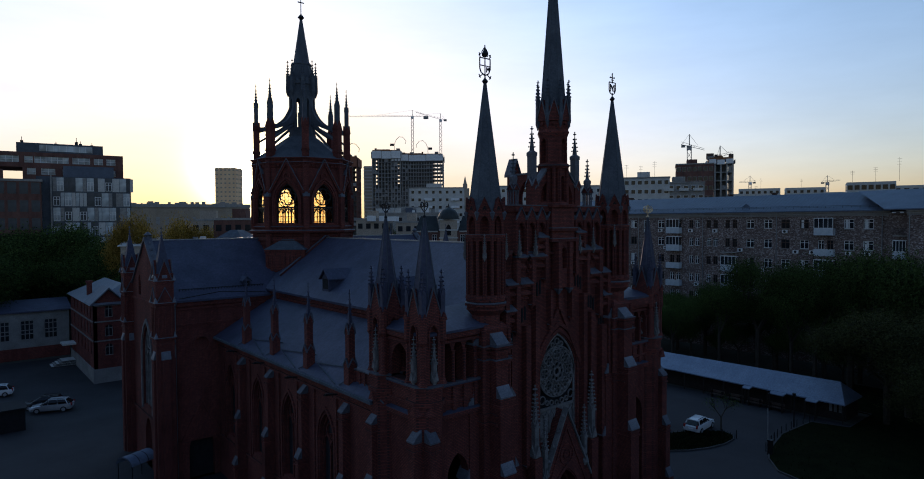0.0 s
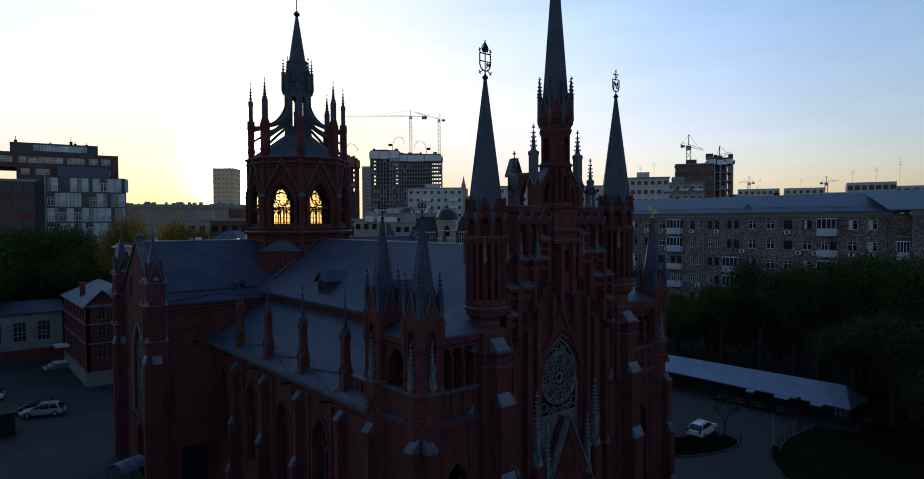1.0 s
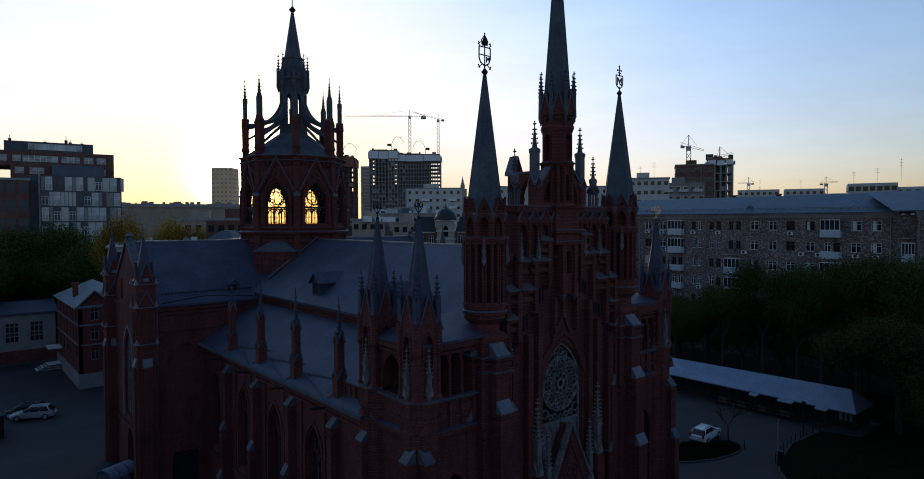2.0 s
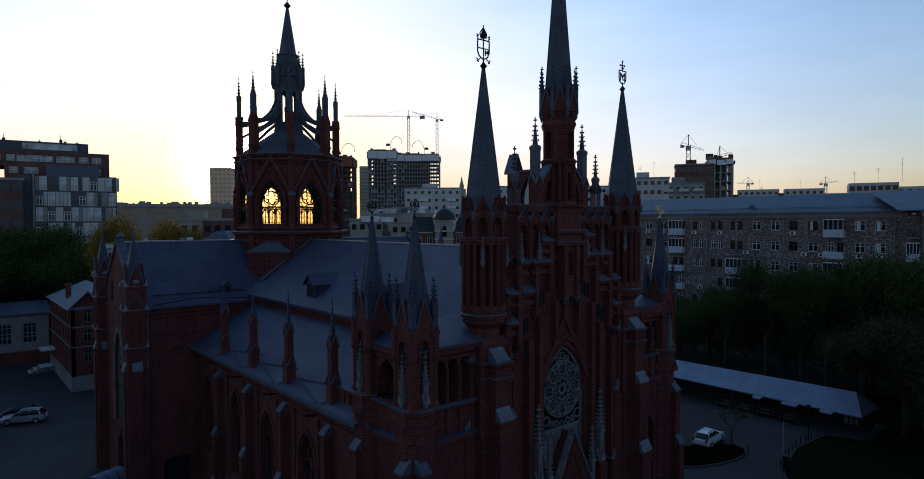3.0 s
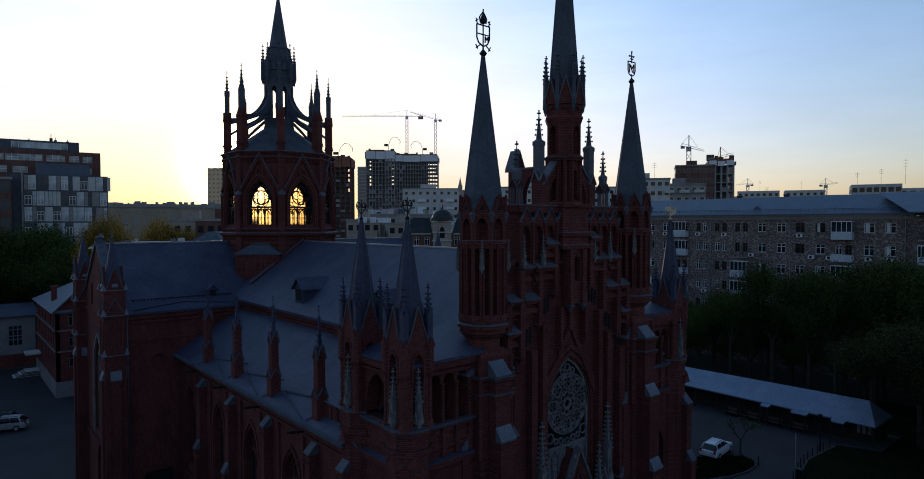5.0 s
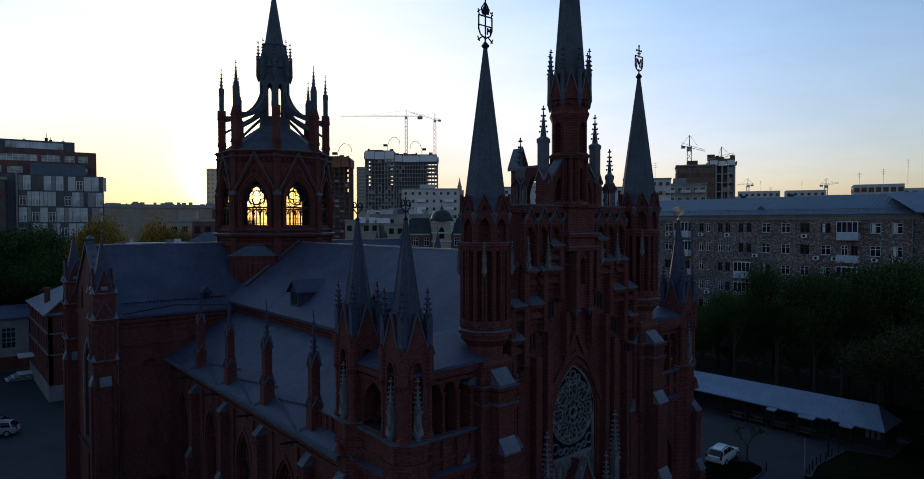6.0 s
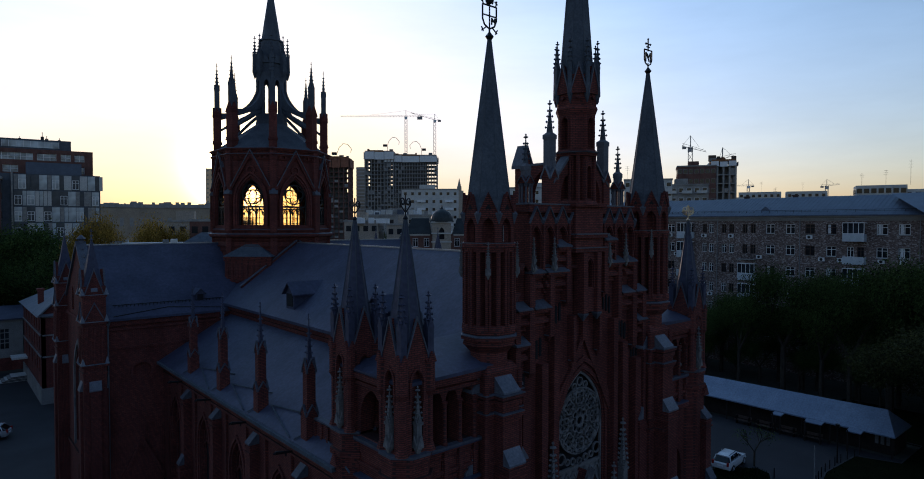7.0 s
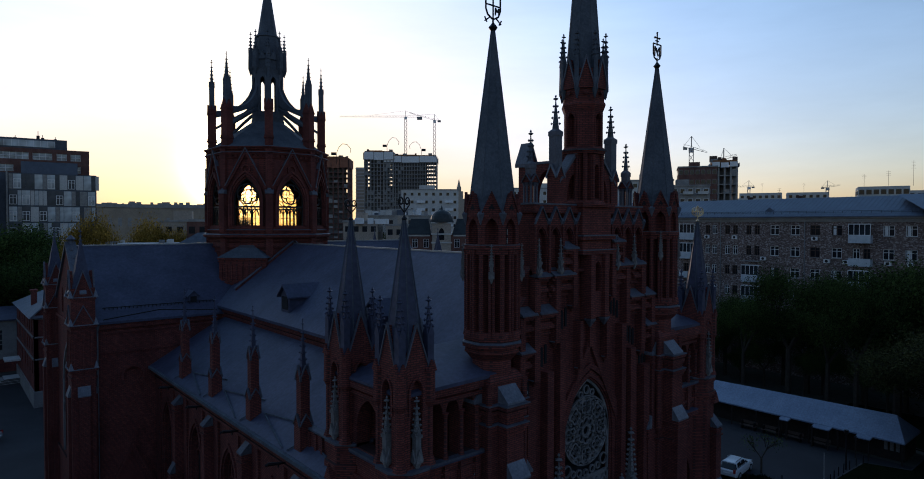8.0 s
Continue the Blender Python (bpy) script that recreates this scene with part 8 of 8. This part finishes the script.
# ---- lawns with kerbs, posts ----
def lawn(name, pts, label):
    c = Vector((sum(p[0] for p in pts) / len(pts), sum(p[1] for p in pts) / len(pts)))
    bm = bmesh.new()
    lo = [bm.verts.new((x, y, -0.1)) for x, y in pts]
    hi = [bm.verts.new((x, y, 0.1)) for x, y in pts]
    bm.faces.new(hi)
    bm.faces.new(lo)
    for k in range(len(pts)):
        j = (k + 1) % len(pts)
        bm.faces.new((lo[k], lo[j], hi[j], hi[k]))
    g = tagged(place(name, mesh(name, bm, SHADED_LAWN)), label, "lawn", kind="structure")
    bm = bmesh.new()
    ex = [c + (Vector(p) - c) * (1 + 0.16 / max((Vector(p) - c).length, 0.1)) for p in pts]
    for k in range(len(pts)):
        j = (k + 1) % len(pts)
        q = [(*pts[k], 0), (*pts[j], 0), (*ex[j], 0), (*ex[k], 0)]
        a = [bm.verts.new((x, y, -0.05)) for x, y, _ in q]
        b = [bm.verts.new((x, y, 0.14)) for x, y, _ in q]
        bm.faces.new(a)
        bm.faces.new(b)
        for i in range(4):
            bm.faces.new((a[i], a[(i + 1) % 4], b[(i + 1) % 4], b[i]))
    part("kerb", bm, KERBSTONE, g)
    rng = random.Random(len(pts))
    verts, faces = [], []
    xs, ys = [p[0] for p in pts], [p[1] for p in pts]
    for _ in range(6000):
        x, y = rng.uniform(min(xs), max(xs)), rng.uniform(min(ys), max(ys))
        inside = False
        for (xa, ya), (xb, yb) in zip(pts, pts[1:] + pts[:1]):
            if (ya > y) != (yb > y) and x < (xb - xa) * (y - ya) / (yb - ya) + xa:
                inside = not inside
        if not inside:
            continue
        h, w, a = rng.uniform(0.08, 0.3), 0.05, rng.uniform(0, math.tau)
        k = len(verts)
        verts += [(x - w * math.cos(a), y - w * math.sin(a), 0.09), (x + w * math.cos(a), y + w * math.sin(a), 0.09), (x + rng.uniform(-0.1, 0.1), y + rng.uniform(-0.1, 0.1), 0.09 + h)]
        faces.append((k, k + 1, k + 2))
    d = bpy.data.meshes.new("grass")
    d.from_pydata(verts, [], faces)
    d.materials.append(SHADED_BLADES)
    tagged(place("grass", d), "short uneven green grass blades, colour darkened for shade", "grass", kind="stuff")


lawn("lawn_1", [(28.8 + 5.4 * math.cos(k / 14 * math.tau) * 0.9 - 1.6 * math.sin(k / 14 * math.tau), 7.0 - 2.4 * math.cos(k / 14 * math.tau) * 0.9 - 1.9 * math.sin(k / 14 * math.tau)) for k in range(14)], "small oval grass island with a stone kerb")
lawn("lawn_2", [(27.7, -2.4), (30.0, -0.6), (32.0, 0.3), (38.0, 1.5), (44.4, 1.1), (45.6, -2.4), (52.6, -2.4), (53.2, 9.0), (66, 9.0), (66, -34), (30, -34), (24, -14)], "lawn coloured near black for tree shade, edged by a kerb and low posts")
bm = bmesh.new()
ngon(bm, (0, 0), 0.05, 0.05, 0, 0.85, 6)
ngon(bm, (0, 0), 0.07, 0.03, 0.85, 0.95, 6)
pm = mesh("post", bm, IRON)
for k in range(11):
    f = k / 10
    o = thing("bollard", (31.8 + 12.2 * f, 0.55 + 1.1 * math.sin(f * 2.6), 0), "thin dark iron post along the lawn", "post", "posts along the lawn")
    place("post", pm, o)
for k in range(3):
    o = thing("bollard", (33.2 - 0.9 * k, 4.2 + 1.1 * k, 0), "thin dark iron post on the grass island", "post", "posts along the lawn")
    place("post", pm, o)
pole = thing("flag_pole", (31.6, 0.3, 0), "slim pale pole beside a dark box", "pole")
bm = bmesh.new()
ngon(bm, (0, 0), 0.05, 0.03, 0, 4.4, 8)
part("shaft", bm, CONCRETE, pole)
bm = bmesh.new()
box(bm, -0.2, 0.2, -0.2, 0.2, 0, 1.4)
box(bm, -0.24, 0.24, -0.24, 0.24, 1.4, 1.48)
part("box", bm, IRON, pole, "dark metal box", (-0.35, -0.4, 0))
lampp = thing("lamp_post", (41.5, 1.8, 0), "dark slender lamp post", "lamp post")
bm = bmesh.new()
ngon(bm, (0, 0), 0.08, 0.05, 0, 3.4, 8)
ngon(bm, (0, 0), 0.16, 0.2, 3.4, 3.75, 8)
part("shaft", bm, IRON, lampp)


# ---- cars ----
GLASSCAR = glassy("car_glass", (0.01, 0.012, 0.014), 0.05)
RUBBER = mottled("rubber", (0.012, 0.012, 0.012), (0.02, 0.02, 0.02), 6, 0.9, 0, 0.1)
CARWHITE = mottled("white_car_paint", (0.6, 0.61, 0.62), (0.68, 0.69, 0.7), 2.0, 0.25, 0, 0.03, 0.002, 30, 0.6)
CARSILVER = mottled("silver_car_paint", (0.4, 0.41, 0.43), (0.48, 0.49, 0.51), 2.0, 0.25, 0.4, 0.03, 0.002, 30, 0.6)
CARDARK = mottled("dark_car_paint", (0.02, 0.02, 0.024), (0.03, 0.03, 0.035), 2.0, 0.25, 0.2, 0.03, 0.002, 30, 0.6)
LAMPRED = mottled("red_lamp_glass", (0.25, 0.01, 0.01), (0.35, 0.02, 0.015), 5, 0.2)
LAMPCLEAR = mottled("clear_lamp_glass", (0.5, 0.5, 0.5), (0.7, 0.7, 0.7), 5, 0.15)


def loft(bm, rows):
    """A closed body through cross-sections along x; each row: x, half width low, half width high, z low, z high."""
    secs = []
    for x, wl, wh, zl, zh in rows:
        zm = zl + (zh - zl) * 0.45
        secs.append([bm.verts.new(p) for p in ((x, -wl * 0.94, zl), (x, -wl, zm), (x, -wh, zh - 0.04), (x, -wh * 0.86, zh), (x, wh * 0.86, zh), (x, wh, zh - 0.04), (x, wl, zm), (x, wl * 0.94, zl))])
    bm.faces.new(secs[0])
    bm.faces.new(secs[-1])
    for a, b in zip(secs, secs[1:]):
        for k in range(8):
            bm.faces.new((a[k], a[(k + 1) % 8], b[(k + 1) % 8], b[k]))


def car(x, y, rz, paint, label, tall=1.0, kind="suv"):
    ob = thing("car", (x, y, 0), label, "car", "parked cars", rz)
    bm = bmesh.new()
    L = 2.25
    loft(bm, [(-L, 0.78, 0.74, 0.42, 0.86), (-L + 0.12, 0.86, 0.82, 0.32, 0.96), (-1.0, 0.89, 0.86, 0.28, 0.97), (0.7, 0.89, 0.86, 0.28, 0.95), (1.5, 0.88, 0.8, 0.28, 0.9), (L - 0.12, 0.82, 0.7, 0.32, 0.78), (L, 0.7, 0.6, 0.42, 0.66)])
    body = part("body", bm, paint, ob)
    bm = bmesh.new()
    zt = 1.55 * tall
    loft(bm, [(-L + 0.12, 0.74, 0.68, 0.94, 1.0), (-1.55 if kind == "suv" else -1.3, 0.76, 0.62, 0.94, zt - 0.08), (-0.9, 0.78, 0.62, 0.94, zt), (0.2, 0.78, 0.61, 0.94, zt - 0.03), (1.15, 0.76, 0.66, 0.92, 0.96)])
    part("glasshouse", bm, GLASSCAR, body)
    bm = bmesh.new()
    loft(bm, [(-1.62 if kind == "suv" else -1.3, 0.6, 0.55, zt - 0.13, zt - 0.03), (-0.9, 0.64, 0.6, zt - 0.07, zt + 0.03), (0.25, 0.63, 0.58, zt - 0.08, zt + 0.01)])
    part("roof", bm, paint, body)
    for s in (-1, 1):
        bm = bmesh.new()
        rod(bm, Vector((-1.5, s * 0.52, zt + 0.05)), Vector((0.15, s * 0.52, zt + 0.06)), 0.025, 5)
        part("roof_rail", bm, IRON, body)
    for xx in (-1.78, -0.75, 0.3):
        for s in (-1, 1):
            bm = bmesh.new()
            rod(bm, Vector((xx - 0.05, s * 0.78, 0.95)), Vector((xx + (0.22 if xx < -1 else 0.05 if xx < 0 else -0.1), s * 0.63, zt - 0.06)), 0.05, 4)
            part("pillar", bm, paint, body)
    bm = bmesh.new()
    m = Matrix.Rotation(radians(90), 4, "X")
    ngon(bm, (0, 0), 0.34, 0.34, -0.11, 0.11, 16)
    bm.transform(m)
    ty = mesh("tyre", bm, RUBBER)
    bm = bmesh.new()
    ngon(bm, (0, 0), 0.22, 0.2, 0.09, 0.13, 12)
    ngon(bm, (0, 0), 0.2, 0.22, -0.13, -0.09, 12)
    bm.transform(m)
    ri = mesh("rim", bm, CARSILVER)
    for xx in (-1.4, 1.4):
        for s in (-1, 1):
            w = place("wheel", ty, ob, (xx, s * 0.8, 0.34))
            place("rim", ri, w)
    for s in (-1, 1):
        bm = bmesh.new()
        box(bm, -L - 0.02, -L + 0.12, s * 0.68 - 0.1, s * 0.68 + 0.1, 0.72, 1.05 if kind == "suv" else 0.9)
        part("tail_lamp", bm, LAMPRED, body)
        bm = bmesh.new()
        box(bm, L - 0.18, L - 0.02, s * 0.58 - 0.14, s * 0.58 + 0.14, 0.62, 0.76)
        part("headlamp", bm, LAMPCLEAR, body)
        bm = bmesh.new()
        box(bm, 0.75, 0.9, s * 0.98 - 0.1, s * 0.98 + 0.06, 0.95, 1.1)
        part("mirror", bm, paint, body)
    bm = bmesh.new()
    box(bm, -L - 0.03, -L + 0.02, -0.26, 0.26, 0.6, 0.71)
    part("number_plate", bm, WHITE, body)


car(32.9, 8.2, 6, CARWHITE, "white estate car parked by the grass island", 0.95)
car(25.6, 13.0, 150, CARDARK, "dark car parked beside the church")
car(-20.3, 63.1, 158, CARSILVER, "silver estate car parked on the asphalt yard")
car(-20.9, 65.3, 158, CARDARK, "dark car with a pale roof beside another")
car(-25.5, 75.5, 170, CARWHITE, "white car parked at the yard's edge")
for k, (cx, cy) in enumerate(((-14, 172), (-17.5, 166), (-20, 150), (-12, 158), (-23, 140))):
    car(cx, cy, 12 * k, (CARWHITE, CARSILVER)[k % 2], "pale car parked beyond the trees")

# dark kiosk at the yard's edge
kiosk = thing("kiosk", (-24.9, 58.6, 0), "low dark kiosk with a flat roof", "kiosk")
bm = bmesh.new()
box(bm, -1.6, 1.4, -1.8, 1.8, 0, 2.4)
part("wall", bm, DARK, kiosk)
bm = bmesh.new()
box(bm, -1.8, 1.6, -2.0, 2.0, 2.4, 2.55)
part("roof", bm, DARK, kiosk)

# vaulted porch canopy at the transept door
can = thing("canopy", (-17.3, 33.8, 0), "grey vaulted sheet canopy on thin posts", "canopy")
bm = bmesh.new()
n = 10
arcs = [(1.35 * math.cos(k / n * math.pi), 2.1 + 0.85 * math.sin(k / n * math.pi)) for k in range(n + 1)]
ins = [(1.29 * math.cos(k / n * math.pi), 2.1 + 0.79 * math.sin(k / n * math.pi)) for k in range(n + 1)]
slab(bm, arcs + ins[::-1], 3.6, Matrix.Rotation(radians(-65), 4, "Z") @ Matrix.Translation((0, -1.8, 0)))
part("vault", bm, SHEDROOF, can)
for a, b in ((-1.25, -1.6), (1.25, -1.6), (-1.25, 1.6), (1.25, 1.6)):
    bm = bmesh.new()
    q = Matrix.Rotation(radians(-65), 4, "Z") @ Vector((a, b, 0))
    ngon(bm, (q.x, q.y), 0.05, 0.05, 0, 2.15, 6)
    part("post", bm, IRON, can)
for k in range(4):
    bm = bmesh.new()
    q = Matrix.Rotation(radians(-65), 4, "Z")
    slab(bm, [(u * 1.02, 2.1 + (v - 2.1) * 1.02) for u, v in arcs] + [(u * 0.98, 2.1 + (v - 2.1) * 0.98) for u, v in arcs[::-1]], 0.06, q @ Matrix.Translation((0, -1.8 + 1.18 * k, 0)))
    part("rib", bm, IRON, can)
can.scale = (0.72, 0.72, 0.85)


# ---- trees ----
def tree_meshes(seed, height, spread, leaves, leaf, mat, loose=0.13):
    rng = random.Random(seed)
    bm = bmesh.new()
    ends = []

    def limb(a, way, length, r, depth):
        b = a + way * length
        rod(bm, a, b, r, 6)
        if depth == 0 or r < 0.008:
            ends.append(b)
            return
        for _ in range(3 if depth > 1 else 4):
            w = (way + Vector((rng.uniform(-0.9, 0.9), rng.uniform(-0.9, 0.9), rng.uniform(-0.25, 0.6)))).normalized()
            limb(b, w, length * rng.uniform(0.62, 0.8), r * 0.6, depth - 1)
        if depth < 3:
            ends.append(b)

    limb(Vector((0, 0, 0)), Vector((0, 0, 1)), height * 0.3, height * 0.02, 3)
    trunk = mesh("trunk", bm, BARK)
    verts, faces = [], []
    weight = [rng.uniform(0.25, 1.0) ** 1.6 for _ in ends]
    for e in rng.choices(ends, weight, k=leaves):
        g = Vector((rng.gauss(0, 1), rng.gauss(0, 1), rng.gauss(0, 0.75))) * spread * loose
        c = e + g
        n = Vector((rng.uniform(-1, 1), rng.uniform(-1, 1), rng.uniform(-0.3, 1))).normalized()
        t = n.orthogonal().normalized()
        b = n.cross(t)
        s = leaf * rng.uniform(0.5, 1.3)
        k = len(verts)
        verts += [c + t * s, c + b * s * 0.6, c - t * s, c - b * s * 0.6]
        faces.append((k, k + 1, k + 2, k + 3))
    d = bpy.data.meshes.new("crown")
    d.from_pydata(verts, [], faces)
    d.materials.append(mat)
    return trunk, d


TREES = [tree_meshes(11 + k, 14, 7.6, 24000, 0.1, LEAF) for k in range(4)]
FINE = [tree_meshes(91 + k, 14, 7.6, 32000, 0.085, LEAF, 0.11) for k in range(4)]
SCREEN_TREE = tree_meshes(71, 14, 7.6, 3500, 0.3, LEAF)
YTREES = [tree_meshes(31 + k, 14, 7, 15000, 0.13, BACKLIT_LEAF) for k in range(2)]
OTREES = [tree_meshes(51 + k, 14, 7, 34000, 0.09, OLIVE_LEAF, 0.12) for k in range(2)]
rng = random.Random(5)


def crown_top(d):
    """The height below which all but the topmost leaves lie."""
    z = sorted(v.co.z for v in d.vertices)
    return z[int(len(z) * 0.985)]


def tree(x, y, h, meshes, label="dense dark green leafy tree", w=1.0):
    t = thing("tree", (x, y, 0), label, "tree", "trees", rz=rng.uniform(0, 360))
    s = h / crown_top(meshes[1]) if meshes in FINE else h / 14
    for name, d in zip(("trunk", "crown"), meshes):
        if d:
            place(name, d, t, scale=(s * w, s * w, s))


k = 0
for xx, yy, hh, ww in ((62.5, 15.3, 16.4, 0.8), (62, 10.4, 15.2, 0.75), (63, 3.2, 18.0, 0.95), (62.5, 21.3, 12.8, 0.75), (61, 6.9, 15.8, 0.7), (61, 28.5, 10.0, 0.9), (60, 34, 9.6, 0.9), (61, 40, 10, 1.0), (63, -3, 15, 1.0), (62, -10, 14.5, 1.0), (62, -17, 14, 1.0), (61, -24, 14, 1.0), (61, -31, 14, 1.0)):
    tree(xx, yy, hh, FINE[k % 4], w=ww)
    k += 1
for yy in range(-33, 44, 4):
    for xx, hh, kinds in ((68, 10.5, FINE), (65.5, 6.8, FINE)):
        tree(xx + rng.uniform(-1.5, 1.5), yy + rng.uniform(-1.8, 1.8), hh + rng.uniform(-1.6, 1.2) - (1.2 if yy > 22 else 0), kinds[k % 4], w=rng.uniform(0.95, 1.15))
        k += 1
for xx, yy, hh in ((50.0, -4.6, 14.6), (54.5, -5.5, 14.8), (51.5, -9, 14.5), (46.5, -9.5, 12.0), (53, -14, 14), (44.5, -14, 11.5), (49, -18, 13), (40.5, -11.5, 9.5)):
    tree(xx, yy, hh, OTREES[k % 2], "broad olive green leafy tree", 1.3)
    k += 1
for k in range(15):
    tree(-52 + 3.6 * k + rng.uniform(-1, 1), 101 + rng.uniform(0, 16), rng.uniform(17, 21.5), TREES[k % 4], w=1.1)
for k in range(14):
    tree(-46 + 3.0 * k + rng.uniform(-1, 1), 120 + rng.uniform(0, 8), rng.uniform(22, 25.5), TREES[k % 4], w=1.1)
for k, (xx, yy, hh) in enumerate(((-4.6, 102, 27.2), (-2.8, 100.4, 28.0), (-1.4, 99.4, 26.0), (10.4, 119, 27.4), (13.4, 118, 26.0), (15.8, 119, 24.6), (63, 240, 29), (67, 238, 30))):
    tree(xx, yy, hh, YTREES[k % 2], "tree with yellow-green leaves, colour brightened as if backlit", 0.34 if xx < 0 else 0.42 if xx < 40 else 0.9)
for k, (xx, yy, hh) in enumerate(((74, 128, 22), (78, 125, 22.5), (82, 122, 21.5), (71, 131, 21), (44, 92, 17), (52, 88, 17))):
    tree(xx, yy, hh, TREES[k % 4], w=1.0)
sap = thing("young_tree", (34.6, 6.6, 0), "thin young tree with few small leaves", "tree")
tm = tree_meshes(77, 4.6, 2.6, 420, 0.07, LEAF)
place("trunk", tm[0], sap)
place("crown", tm[1], sap)

# ---- unseen blocks and trees behind the flight path, added to cut sky light ----
for k, (bx, by, rz, bw, bh, mt) in enumerate(((-95, -40, 90, 44, 26, PLASTER), (-92, 12, 90, 40, 24, TAN), (-70, -95, 145, 46, 28, PLASTER), (-20, -112, 180, 50, 26, OFFICE_BRICK), (34, -100, 180, 48, 28, PLASTER), (84, -70, 215, 46, 26, TAN))):
    block("sky_blocker", bx, by, rz, bw, 14, bh, mt, "unseen plain block added to cut low sky light", 7, 12, (1.4, 1.7), sides=False)
# ring of unseen trees, added to screen the low sky from the yard
for k in range(26):
    a = radians(140 + 8 * k)
    r = 50 + 7 * (k % 2)
    tree(-22 + r * math.cos(a), -20 + r * math.sin(a), rng.uniform(15, 19), SCREEN_TREE, w=1.3)
